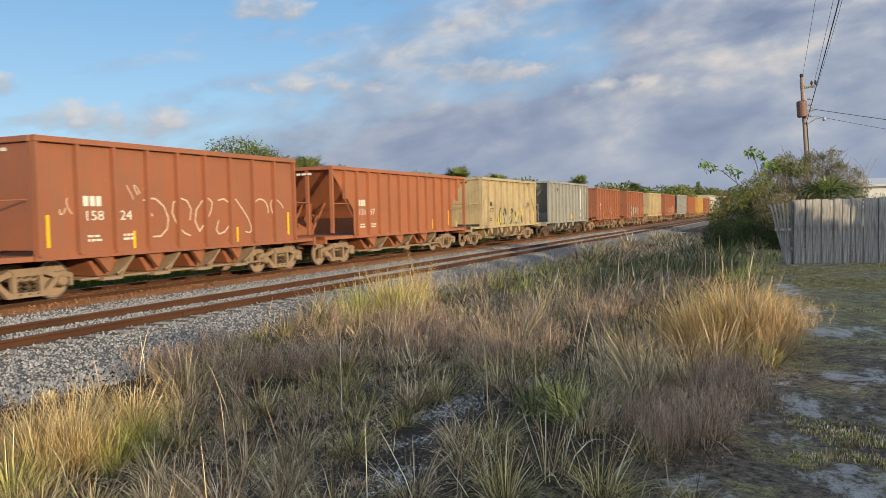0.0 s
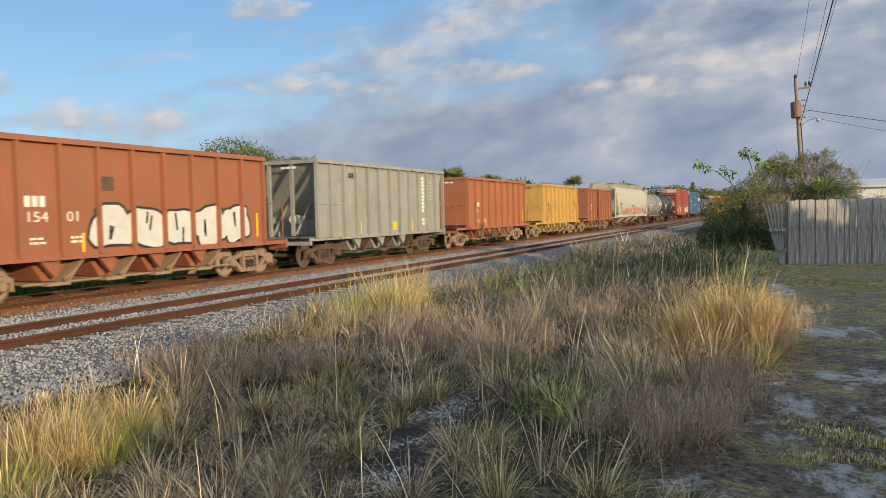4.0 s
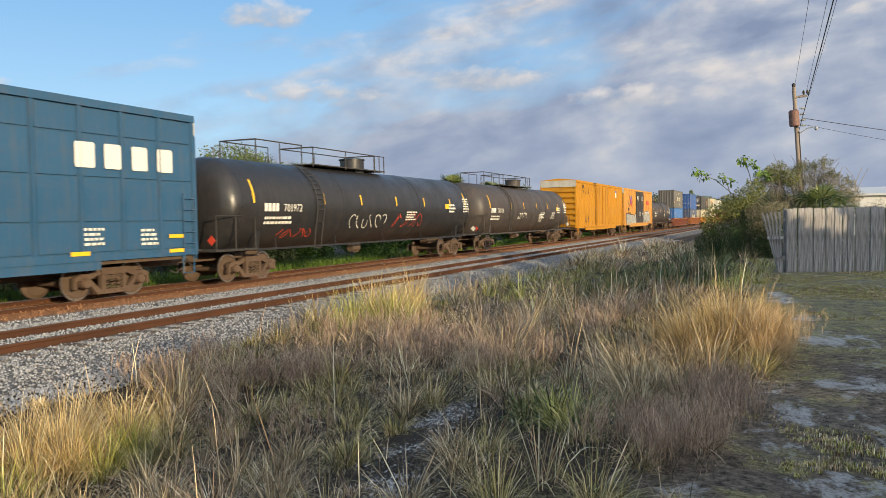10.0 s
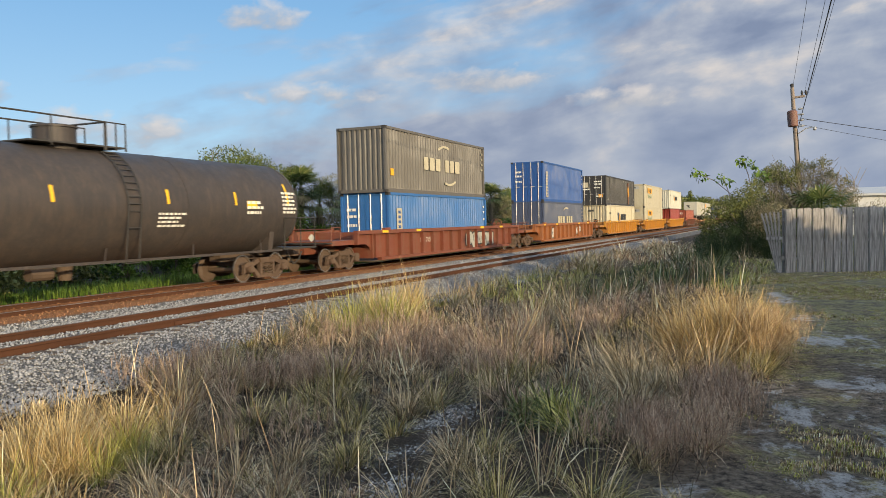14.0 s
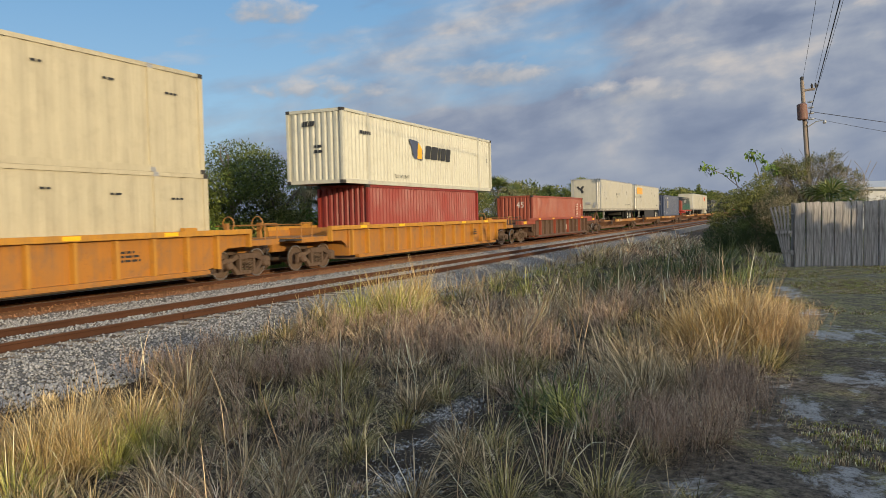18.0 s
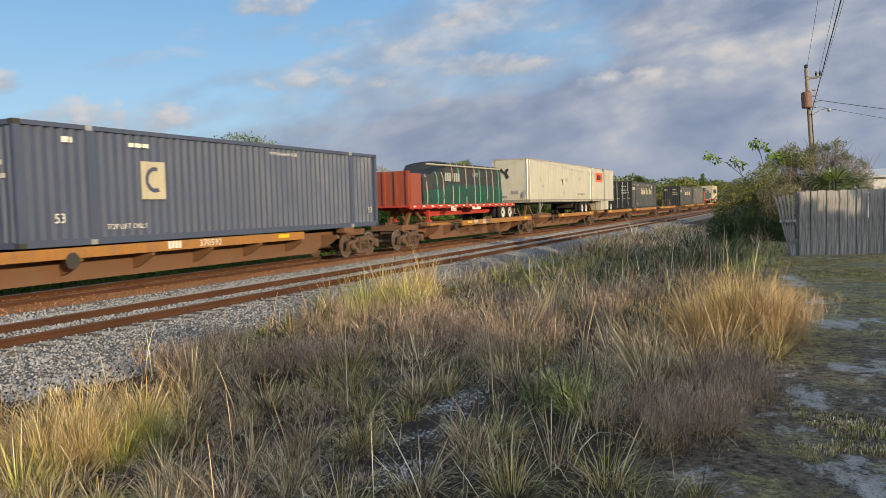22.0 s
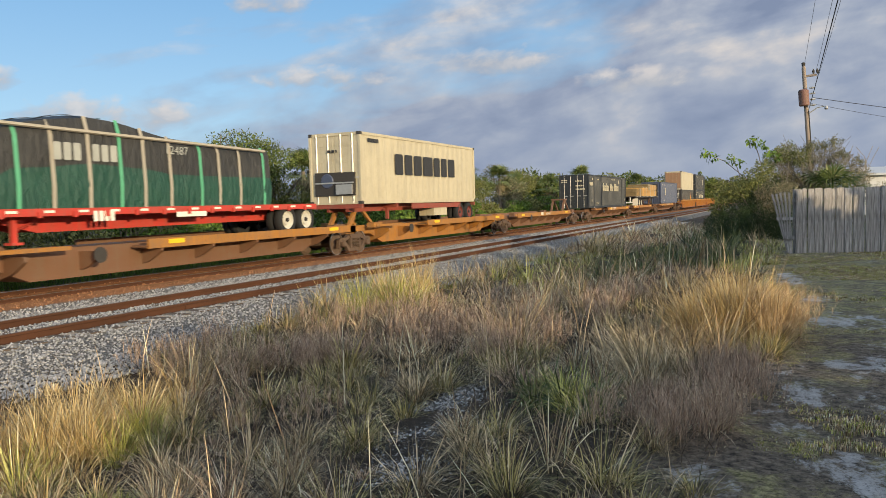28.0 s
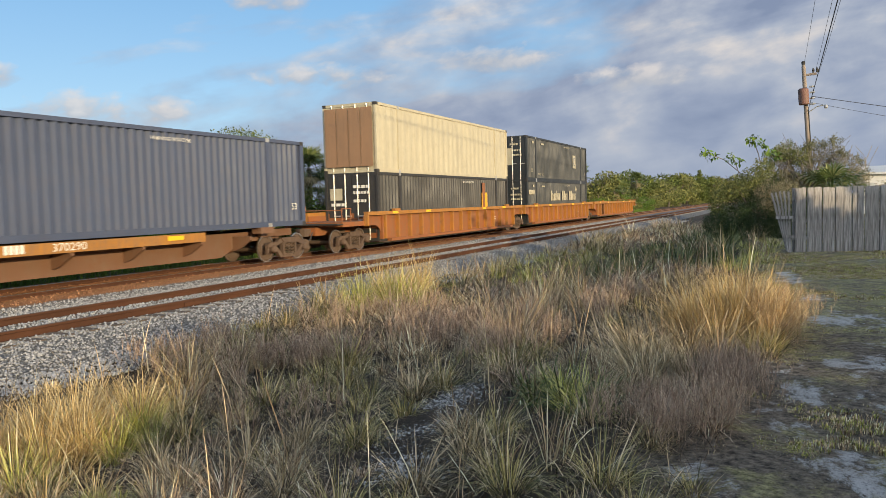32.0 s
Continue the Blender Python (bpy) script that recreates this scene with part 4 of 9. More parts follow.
# ---------------- intermodal wagons ----------------
def well_car(label, paint_key, truck_at, ends=("couple", "couple"), number=None, marks=None, trucks=(True, True), rail_key=None, flat=False):
    car = thing("well_car", label, "well car", "container well cars")
    mat, w = M[paint_key], 1.44
    rim = M[rail_key or paint_key]
    b = truck_at - 1.75                          # the well proper reaches from -b to b
    over = truck_at + 1.35
    for k in (-1, 1):
        x0, x1 = sorted((k * (w - 0.14), k * (w - 0.09)))
        s = Shape().prism([(-b, 0.50), (-b + 0.7, 0.36), (b - 0.7, 0.36), (b, 0.50), (b, 1.42), (-b, 1.42)], "x", x0, x1)
        part("side_wall", s, mat, car)
        q0, q1 = sorted((k * (w - 0.10), k * (w + 0.10)))
        part("top_chord", Shape().box(q0, q1, -b - 1.45, b + 1.45, 1.42, 1.57), rim, car)
        part("bottom_chord", Shape().box(q0, q1, -b + 0.5, b - 0.5, 0.30, 0.42), mat, car)
        n = max(8, round(2 * b / 1.22))
        for i in range(n + 1):
            y = -b + 0.1 + (2 * b - 0.2) * i / n
            r0, r1 = sorted((k * (w - 0.1), k * (w + 0.08)))
            part("side_rib", Shape().box(r0, r1, y - 0.05, y + 0.05, 0.42, 1.40), (rim if i % 3 == 1 else mat) if flat else rim, car)
        for e in (-1, 1):                        # end shoulders over the trucks
            if flat:
                part("end_beam", Shape().box(min(k * 1.1, k * 1.5), max(k * 1.1, k * 1.5), min(e * b, e * (over - 0.2)), max(e * b, e * (over - 0.2)), 1.18, 1.42), rim, car)
                part("shoulder", Shape().prism([(e * (b - 0.05), 0.45), (e * (b + 0.25), 0.75), (e * (b + 0.3), 1.38), (e * (b - 0.05), 1.40)], "x", x0, x1), mat, car)
                continue
            part("shoulder", Shape().prism([(e * (b - 0.05), 0.50), (e * (b + 0.2), 0.86), (e * (b + 0.5), 1.0), (e * (b + 1.45), 1.02), (e * (b + 1.45), 1.42), (e * (b - 0.05), 1.42)], "x", x0, x1), mat, car)
            part("end_rib", Shape().box(min(k * (w - 0.1), k * (w + 0.08)), max(k * (w - 0.1), k * (w + 0.08)), e * (b + 1.4) - 0.05, e * (b + 1.4) + 0.05, 1.0, 1.42), rim, car)
            part("guide_post", Shape().box(min(k * (w - 0.1), k * (w + 0.06)), max(k * (w - 0.1), k * (w + 0.06)), e * (b - 1.2) - 0.25, e * (b - 1.2) + 0.25, 1.56, 1.66), rim, car)
    part("well_floor", Shape().box(-w, w, -b, b, 0.26, 0.30), M["under"], car)
    for e in (-1, 1):
        part("end_bulkhead", Shape().box(-w, w, min(e * b, e * (b + 0.1)), max(e * b, e * (b + 0.1)), 0.4, 1.5), mat, car)
        part("end_deck", Shape().box(-1.35, 1.35, min(e * (b + 0.1), e * over), max(e * (b + 0.1), e * over), 1.02, 1.20).box(-0.3, 0.3, min(e * b, e * (over + 0.3)), max(e * b, e * (over + 0.3)), 0.70, 1.02), mat, car)
        i = 0 if e < 0 else 1
        if ends[i] == "couple":
            rail_loop(car, [(1.3, e * (over - 0.7), 1.2), (1.3, e * (over - 0.7), 1.72), (1.3, e * (over - 0.05), 1.72), (1.3, e * (over - 0.05), 1.2)], mat)
            rail_loop(car, [(1.3, e * (over - 0.05), 1.66), (-1.3, e * (over - 0.05), 1.66)], mat)
            if flat:
                coupler(car, e * (over + 0.75), e)
                part("reflector", Shape().box(1.5, 1.506, e * (over - 0.9) - 0.3, e * (over - 0.9) + 0.3, 1.22, 1.38), M["yellow_mark"], car, "yellow reflector strip")
                if trucks[i]:
                    truck(car, e * truck_at, "truck")
                continue
            stand = part("brake_stand", Shape().box(-0.72, -0.58, min(e * (over - 0.3), e * (over - 0.18)), max(e * (over - 0.3), e * (over - 0.18)), 1.2, 1.75), mat, car)
            part("brake_wheel", Shape().lathe("y", (-0.65, 1.72), [(e * (over - 0.17), 0.24), (e * (over - 0.14), 0.27), (e * (over - 0.11), 0.24)], 18, False), mat, stand)
            part("end_grate", Shape().box(-1.35, 1.35, min(e * (over - 0.05), e * (over + 0.35)), max(e * (over - 0.05), e * (over + 0.35)), 1.10, 1.15), M["dark_steel"], car)
            coupler(car, e * (over + 0.75), e)
        if trucks[i]:
            truck(car, e * truck_at, "truck")
    x = w - 0.078
    if number:
        bars(car, x, -b + 4.7, 0.92, (0.5, 0.5, 0.5), 0.24, M["white_mark"], "owner_mark")
        word(number, car, x, -b + 5.35, 0.92, 0.24, M["white_mark"], "car_number", 1.1)
    reflectors(car, w + 0.102, (-b + 0.9, -b + 4.2, b - 5.2, b - 2.0), 1.45, 0.1, 0.5)
    print_lines(car, x, b - 3.6, 1.05, 0.7, 3, 0.11, M["black_mark" if paint_key == "well_yellow" else "white_mark"], seed=3)
    if marks:
        marks(car, x, b)
    return car


def spine_car(label, span, number=None, hitch=None, yellow=(0.3, 0.95), trucks=(True, True), tint="spine_brown"):
    """One platform of a spine wagon, from truck centre to truck centre."""
    car = thing("spine_car", label, "spine car", "spine wagons")
    b, h = span / 2, M[tint]
    part("spine_sill", Shape().prism([(-b, 0.78), (-b + 2.0, 0.72), (-b + 3.0, 0.30), (b - 3.0, 0.30), (b - 2.0, 0.72), (b, 0.78), (b, 1.05), (-b, 1.05)], "x", -0.62, 0.62), h, car)
    for y in (-b - 0.5, b - 1.2):
        part("end_ring", Shape().box(-0.8, 0.8, y, y + 1.7, 0.86, 1.10), h, car)
    y0, y1 = -b + 2 * b * yellow[0], -b + 2 * b * yellow[1]
    for k in (-1, 1):
        part("deck_plate", Shape().box(min(k * 0.75, k * 1.36), max(k * 0.75, k * 1.36), y0, y1, 0.93, 0.98), h, car)
        part("deck_rail", Shape().box(min(k * 1.30, k * 1.38), max(k * 1.30, k * 1.38), y0, y1, 0.90, 1.16), M["spine_yellow" if k > 0 else "spine_brown"], car, "worn yellow deck rail")
        part("side_step", Shape().box(min(k * 1.0, k * 1.34), max(k * 1.0, k * 1.34), -b + 1.3, -b + 3.6, 1.02, 1.12), M["spine_yellow"] if k > 0 else h, car)
        n = 7
        for i in range(n):                       # outrigger brackets
            y = -b + 2.4 + (2 * b - 4.8) * i / (n - 1)
            part("outrigger", Shape().prism([(k * 0.3, 0.36), (k * 0.3, 0.94), (k * 1.33, 0.94), (k * 1.33, 0.82), (k * 0.9, 0.55)], "y", y - 0.05, y + 0.05), h, car)
        for y in (-b + 1.5, b - 1.5):
            part("container_pedestal", Shape().box(min(k * 0.95, k * 1.30), max(k * 0.95, k * 1.30), y - 0.35, y + 0.35, 1.0, 1.2), h, car)
        part("hand_brake_wheel", Shape().lathe("x", (-b + 4.4, 0.85), [(k * 1.36, 0.2), (k * 1.39, 0.2)], 14), M["dark_steel"], car)
    if hitch is not None:
        s = Shape()
        for x in (-0.45, 0.45):
            s.prism([(hitch - 0.85, 1.08), (hitch - 0.6, 1.08), (hitch + 0.05, 1.98), (hitch - 0.2, 1.98)], "x", x - 0.06, x + 0.06)
            s.prism([(hitch + 1.3, 1.08), (hitch + 1.1, 1.08), (hitch - 0.1, 1.95), (hitch + 0.1, 1.98)], "x", x - 0.05, x + 0.05)
        s.box(-0.55, 0.55, hitch - 0.35, hitch + 0.35, 1.94, 2.06)
        part("hitch_stand", s, h, car, "raised trailer hitch")
    if trucks[0]:
        truck(car, -b, "truck")
    if trucks[1]:
        truck(car, b, "truck")
    if number:
        bars(car, 1.392, -b + 2 * b * 0.5 - 1.8, 0.95, (0.5, 0.5, 0.5, 0.5), 0.2, M["white_mark"], "owner_mark")
        word(number, car, 1.392, -b + 2 * b * 0.5 - 0.6, 0.95, 0.2, M["white_mark"], "car_number", 1.2)
    reflectors(car, 1.392, (y0 + 1.0, y1 - 1.2), 1.0, 0.12, 0.6)
    return car


# ---------------- containers and trailers ----------------
def corrugated(y0, y1, x, k, z0, z1, pitch, depth):
    """A side sheet of trapezoid waves from y0 to y1 on the plane x, its outside towards k."""
    n = max(2, round((y1 - y0) / pitch))
    p = (y1 - y0) / n
    line = []
    for i in range(n):
        c = y0 + i * p
        line += [(c, 0), (c + 0.26 * p, 0), (c + 0.5 * p, -depth), (c + 0.76 * p, -depth)]
    line.append((y1, 0))
    v = [(x + k * d, y, z) for z in (z0, z1) for y, d in line]
    m = len(line)
    return v, [(i, i + 1, m + i + 1, m + i) for i in range(m - 1)]


def container(label, paint_key, length, wide=2.59, high=2.896, front="doors", smooth=False, marks=None, group="shipping containers"):
    """front: doors, ribbed wall or slatted door on the end that faces -y. The base lies at z = 0."""
    box = thing("container", label, "container", group)
    mat, a, w = M[paint_key], length / 2, wide / 2
    inset = 0.035
    s = Shape().box(-w + 0.13, w - 0.13, -a + 0.09, a - 0.09, 0.12, high - 0.05)
    part("inner_shell", s, mat, box)
    posts = (-a, -a + 2.0, a - 2.0, a) if length > 14 else (-a, a)
    for k in (-1, 1):
        sh = Shape()
        v, f = corrugated(-a + 0.1, a - 0.1, k * (w - 0.03), k, 0.16, high - 0.1, 0.29 if not smooth else 0.6, 0.08 if not smooth else 0.016)
        sh.add(v, f)
        part("side_wall", sh, mat, box, "corrugated side wall")
        q0, q1 = sorted((k * (w - 0.1), k * w))
        part("top_rail", Shape().box(q0, q1, -a, a, high - 0.11, high), mat, box)
        part("bottom_rail", Shape().box(q0, q1, -a, a, 0.0, 0.17), mat, box)
        for y in posts:
            c = max(-a + 0.08, min(a - 0.08, y))
            p0, p1 = sorted((k * (w - 0.1), k * (w + 0.003)))
            part("post", Shape().box(p0, p1, c - 0.09, c + 0.09, 0.0, high), mat, box)
            for z in (0.0, high - 0.12):
                g0, g1 = sorted((k * (w - 0.16), k * (w + 0.006)))
                part("corner_casting", Shape().box(g0, g1, c - 0.095, c + 0.095, z, z + 0.125), M["dark_steel"] if abs(y) == a else M["alu"], box)
    part("roof", Shape().box(-w + 0.05, w - 0.05, -a + 0.05, a - 0.05, high - 0.06, high - 0.02), mat, box)
    if front == "ribbed":
        n = 8
        for i in range(n):
            x = -w + 0.2 + (wide - 0.4) * (i + 0.5) / n
            part("front_rib", Shape().prism([(x - 0.12, -a + 0.1), (x + 0.12, -a + 0.1), (x + 0.06, -a + 0.03), (x - 0.06, -a + 0.03)], "z", 0.14, high - 0.1), mat, box)
    elif front == "slats":
        for i in range(9):
            z = 0.2 + i * 0.24
            part("door_slat", Shape().box(-w + 0.22, w - 0.22, -a + 0.03, -a + 0.1, z, z + 0.16), mat, box)
        part("door_panel", Shape().box(-w + 0.1, w - 0.1, -a + 0.06, -a + 0.1, 0.14, high - 0.1), mat, box)
    else:
        for k in (-1, 1):
            d0, d1 = sorted((k * 0.01, k * (w - 0.09)))
            leaf = part("door_leaf", Shape().box(d0, d1, -a + 0.03, -a + 0.09, 0.14, high - 0.1), mat, box)
            for x in (0.3, 0.85):
                part("lock_rod", Shape().tube([(k * x, -a, 0.05), (k * x, -a, high - 0.05)], 0.022, 6), M["alu"], leaf, "galvanised lock rod")
                part("rod_handle", Shape().box(k * x - 0.02, k * x + 0.28, -a - 0.02, -a + 0.0, 1.05, 1.1), M["alu"], leaf)
            for z in (0.45, 1.1, 1.8, 2.45):
                part("door_rib", Shape().box(d0 + 0.08, d1 - 0.08, -a + 0.012, -a + 0.03, z - 0.09, z + 0.09), mat, leaf)
    for y in (-a, a - 0.1):
        part("end_sill", Shape().box(-w, w, y, y + 0.1, 0.0, 0.14), mat, box)
        part("end_header", Shape().box(-w, w, y, y + 0.1, high - 0.12, high), mat, box)
    if marks:
        marks(box, w + 0.008, a)
    return box


def tyre_set(parent, y, z, x_out, rim="rim", r=0.50):
    for k in (-1, 1):
        for j, x in enumerate((x_out, x_out - 0.32)):
            q = sorted((k * x, k * (x - 0.26)))
            s = Shape().lathe("x", (y, z + r), [(q[0], r * 0.62), (q[0], r * 0.93), (q[0] + 0.05, r), (q[1] - 0.05, r), (q[1], r * 0.93), (q[1], r * 0.62)], 24, False)
            tyre = part("tyre", s, M["tyre"], parent, smooth=True)
            if j == 0:
                o = k * x
                part("rim", Shape().lathe("x", (y, z + r), [(o - k * 0.06, 0.05), (o - k * 0.03, 0.12), (o - k * 0.03, 0.17), (o - k * 0.11, 0.2), (o - k * 0.09, r * 0.55), (o - k * 0.005, r * 0.62), (o - k * 0.2, r * 0.62)], 20), M[rim], tyre, "white wheel rim" if rim == "rim" else "red wheel rim", smooth=True)
    part("trailer_axle", Shape().tube([(-x_out, y, z + r), (x_out, y, z + r)], 0.07, 8), M["dark_steel"], parent)


def dry_trailer(label, length, marks=None, axles=(1.35, 2.65), skirt=False, z0=2.02, high=2.92, deck=0.98):
    """A van trailer, front end towards -y; z is measured from the rail."""
    tr = thing("trailer", label, "trailer", "road trailers on spine wagons")
    a, w, mat = length / 2, 1.30, M["trailer"]
    top = z0 + high
    part("body", Shape().box(-w, w, -a + 0.02, a - 0.02, z0 + 0.16, top - 0.04), mat, tr)
    part("nose_corner", Shape().prism([(w - 0.16, -a), (w + 0.006, -a + 0.14), (w + 0.006, -a + 0.24), (w - 0.24, -a)], "z", z0, top).prism([(-w + 0.16, -a), (-w - 0.006, -a + 0.14), (-w - 0.006, -a + 0.24), (-w + 0.24, -a)], "z", z0, top), M["alu"], tr)
    part("top_trim", Shape().box(-w - 0.01, w + 0.01, -a, a, top - 0.09, top), M["alu"], tr)
    part("base_rail", Shape().box(-w - 0.012, w + 0.012, -a, a, z0, z0 + 0.2), M["rail_gray"], tr)
    n = round(length / 0.61)
    for k in (-1, 1):
        sh = Shape()
        for i in range(1, n):                    # panel joints
            y = -a + length * i / n
            sh.box(min(k * w, k * (w + 0.006)), max(k * w, k * (w + 0.006)), y - 0.012, y + 0.012, z0 + 0.2, top - 0.1)
        part("panel_joint", sh, mat, tr)
        t = Shape()
        for i in range(n):
            y = -a + length * (i + 0.5) / n
            t.box(min(k * (w + 0.012), k * (w + 0.016)), max(k * (w + 0.012), k * (w + 0.016)), y - 0.1, y + 0.1, z0 + 0.06, z0 + 0.11)
        part("marker_tape", t, M["white_mark"], tr)
    for x in (-0.95, 0.95):                      # landing legs
        y = -a + (3.2 if length > 10 else 2.6)
        part("landing_leg", Shape().box(x - 0.06, x + 0.06, y - 0.06, y + 0.06, 1.3, z0).box(x - 0.14, x + 0.14, y - 0.14, y + 0.14, 1.26, 1.32).tube([(x, y + 0.05, 1.4), (x, y + 0.75, z0)], 0.03, 5), M["alu"], tr)
    part("underframe", Shape().box(-0.5, 0.5, -a + 0.5, a - 0.3, z0 - 0.14, z0).box(-0.6, 0.6, a - axles[-1] - 1.0, a - 0.5, z0 - 0.45, z0 - 0.1), M["dark_steel"], tr)
    for d in axles:
        tyre_set(tr, a - d, deck, 1.26)
    for x in (-1.0, 1.0):
        part("mud_flap", Shape().box(x - 0.28, x + 0.28, a - axles[0] + 0.66, a - axles[0] + 0.68, deck + 0.25, z0), M["tyre"], tr)
    part("bumper", Shape().box(-1.1, 1.1, a - 0.12, a - 0.04, 1.35, 1.45).box(-0.7, -0.6, a - 0.1, a - 0.05, 1.4, z0).box(0.6, 0.7, a - 0.1, a - 0.05, 1.4, z0), M["alu"], tr)
    if skirt:
        for k in (-1, 1):
            part("side_skirt", Shape().box(min(k * 1.24, k * 1.27), max(k * 1.24, k * 1.27), -a + 5.2, a - 4.0, 1.2, z0), M["dark_steel"], tr, "black side skirt")
    part("glad_hands", Shape().box(-0.5, -0.25, -a - 0.06, -a, z0 + 0.35, z0 + 0.5).box(0.1, 0.5, -a - 0.05, -a, z0 + 0.6, z0 + 0.8).box(0.75, 0.95, -a - 0.05, -a, z0 + 0.3, z0 + 0.55), M["alu"], tr)
    if marks:
        marks(tr, w + 0.012, a)
    return tr


def bird(parent, x, y, z, size, end=False):
    """A dark flying-bird emblem: spread wings with cut feathers, body and tail."""
    outline = [(-0.50, 0.30), (-0.34, 0.46), (-0.20, 0.26), (-0.08, 0.16), (0.02, 0.34), (0.16, 0.42), (0.30, 0.34), (0.22, 0.22), (0.12, 0.06), (0.20, -0.10), (0.34, -0.30),
               (0.20, -0.26), (0.24, -0.42), (0.10, -0.32), (0.06, -0.46), (-0.02, -0.28), (-0.08, -0.06), (-0.22, -0.02), (-0.18, 0.06), (-0.34, 0.06), (-0.30, 0.14), (-0.46, 0.16), (-0.40, 0.22)]
    pts = [(x + u * size, y, z + v * size) if end else (x, y + u * size, z + v * size) for u, v in outline]
    return part("emblem", Shape().add(pts, [tuple(range(len(pts)))]), M["black_mark"], parent, "dark bird emblem")


def panel(parent, x, y0, y1, z0, z1, mat, name="sign_panel", end=None, label=""):
    s = Shape()
    if end is None:
        s.box(x - 0.004, x + 0.002, y0, y1, z0, z1)
    else:
        s.box(y0, y1, end - 0.002, end + 0.004, z0, z1)
    return part(name, s, mat, parent, label)


def flatbed(label, length, wheels, hitch_end, mat_key, rim="rim", deck_top=2.0, base=0.98):
    tr = thing("flatbed_trailer", label, "flatbed trailer", "road trailers on spine wagons")
    a, mat = length / 2, M[mat_key]
    part("deck", Shape().box(-1.28, 1.28, -a, a, deck_top - 0.09, deck_top), mat, tr)
    for k in (-1, 1):
        part("side_rail", Shape().box(min(k * 1.24, k * 1.31), max(k * 1.24, k * 1.31), -a, a, deck_top - 0.16, deck_top + 0.015), mat, tr)
        t = Shape()
        n = int(length / 0.9)
        for i in range(n):
            y = -a + length * (i + 0.5) / n
            t.box(min(k * 1.31, k * 1.315), max(k * 1.31, k * 1.315), y - 0.14, y + 0.14, deck_top - 0.09, deck_top - 0.03)
        part("marker_tape", t, M["white_mark"], tr)
        st = Shape()
        for i in range(n):
            y = -a + length * i / n + 0.2
            st.box(min(k * 1.31, k * 1.37), max(k * 1.31, k * 1.37), y - 0.05, y + 0.05, deck_top - 0.2, deck_top - 0.06)
        part("strap_winch", st, mat, tr)
        part("main_beam", Shape().prism([(-a + 0.6, deck_top - 0.22), (-a + 2.6, deck_top - 0.3), (-a + 3.6, deck_top - 0.55), (a - 0.6, deck_top - 0.5), (a - 0.6, deck_top - 0.09), (-a + 0.6, deck_top - 0.09)] if hitch_end < 0 else
                                        [(-a + 0.6, deck_top - 0.5), (a - 3.6, deck_top - 0.55), (a - 2.6, deck_top - 0.3), (a - 0.6, deck_top - 0.22), (a - 0.6, deck_top - 0.09), (-a + 0.6, deck_top - 0.09)], "x", k * 0.42, k * 0.5), mat, tr)
        y = hitch_end * (a - 2.7)
        part("landing_leg", Shape().box(k * 0.9 - 0.06, k * 0.9 + 0.06, y - 0.06, y + 0.06, 1.25, deck_top - 0.1).box(k * 0.9 - 0.14, k * 0.9 + 0.14, y - 0.14, y + 0.14, 1.2, 1.26).tube([(k * 0.9, y, 1.5), (k * 0.5, y - hitch_end * 0.8, deck_top - 0.3)], 0.03, 5), mat, tr)
    for y in wheels:
        tyre_set(tr, y, base, 1.24, rim, 0.5)
    return tr

# ---------------- the train ----------------
TRAIN = []                                       # (thing, place along the train, height, half turn)


def put(ob, q, z=0.0, turned=False):
    TRAIN.append((ob, q, z, turned))
    ob.matrix_basis = pose(TRACK_X, q, z, 0, 0, 180 if turned else 0)
    return ob


def tags_first(car, x, a):
    scrawl(car, x, -1.7, a - 0.5, 1.35, 2.45, 7, M["tag_line"], 5)
    scrawl(car, x, -2.3, -1.6, 2.35, 2.75, 3, M["tag_line"], 6, 0.015)
    scrawl(car, x, -4.3, -3.9, 2.0, 2.4, 2, M["tag_line"], 7, 0.015)


def tags_tan(car, x, a):
    scrawl(car, x, -2.2, 2.4, 1.1, 2.0, 6, M["tag_yellow"], 13, 0.08)
    scrawl(car, x + 0.006, -2.0, 2.3, 1.1, 2.1, 9, M["tag_black"], 11, 0.045)
    scrawl(car, x + 0.01, -1.6, 1.9, 1.15, 1.7, 6, M["tag_gray"], 14, 0.07)
    scrawl(car, x, 3.2, 3.8, 2.0, 2.4, 2, M["tag_black"], 12, 0.02)
    panel(car, x, 3.75, 4.05, 1.75, 1.95, M["black_mark"])


def gray_marks(car, x, a):
    for j, (z, w) in enumerate(((1.35, 0.34), (1.95, 1.75))):
        s = Shape()
        c = z
        while c < z + w - 0.1:                   # lettering that runs up the side, as plain strokes
            s.box(x, x + 0.004, a - 2.35, a - 2.13, c, c + 0.13)
            c += 0.165
        part("upright_marking", s, M["white_mark"], car)
    print_lines(car, x, a - 1.55, 3.3, 0.3, 6, 0.16, M["tag_gray"], seed=9)
    panel(car, x, a - 5.3, a - 4.9, 1.2, 1.55, M["yellow_mark"], "hazard_panel")
    bars(car, x, -a + 2.4, 3.3, (0.5, 0.5, 0.5), 0.2, M["black_mark"], "owner_mark")


def tags_pair(car, x, a):
    scrawl(car, x, -0.7, 0.2, 1.3, 2.1, 4, M["tag_black"], 15)
    scrawl(car, x, 0.3, 2.2, 1.2, 2.05, 5, M["tag_pink"], 16, 0.05)


def tags_teal(car, x, a):
    spray(car, x, -2.4, 2.3, 1.12, 2.2, 5, M["tag_teal"], M["tag_black"], 17)


def tags_pink(car, x, a):
    scrawl(car, x, -1.95, 1.95, 1.12, 2.0, 8, M["tag_pink"], 18, 0.06)


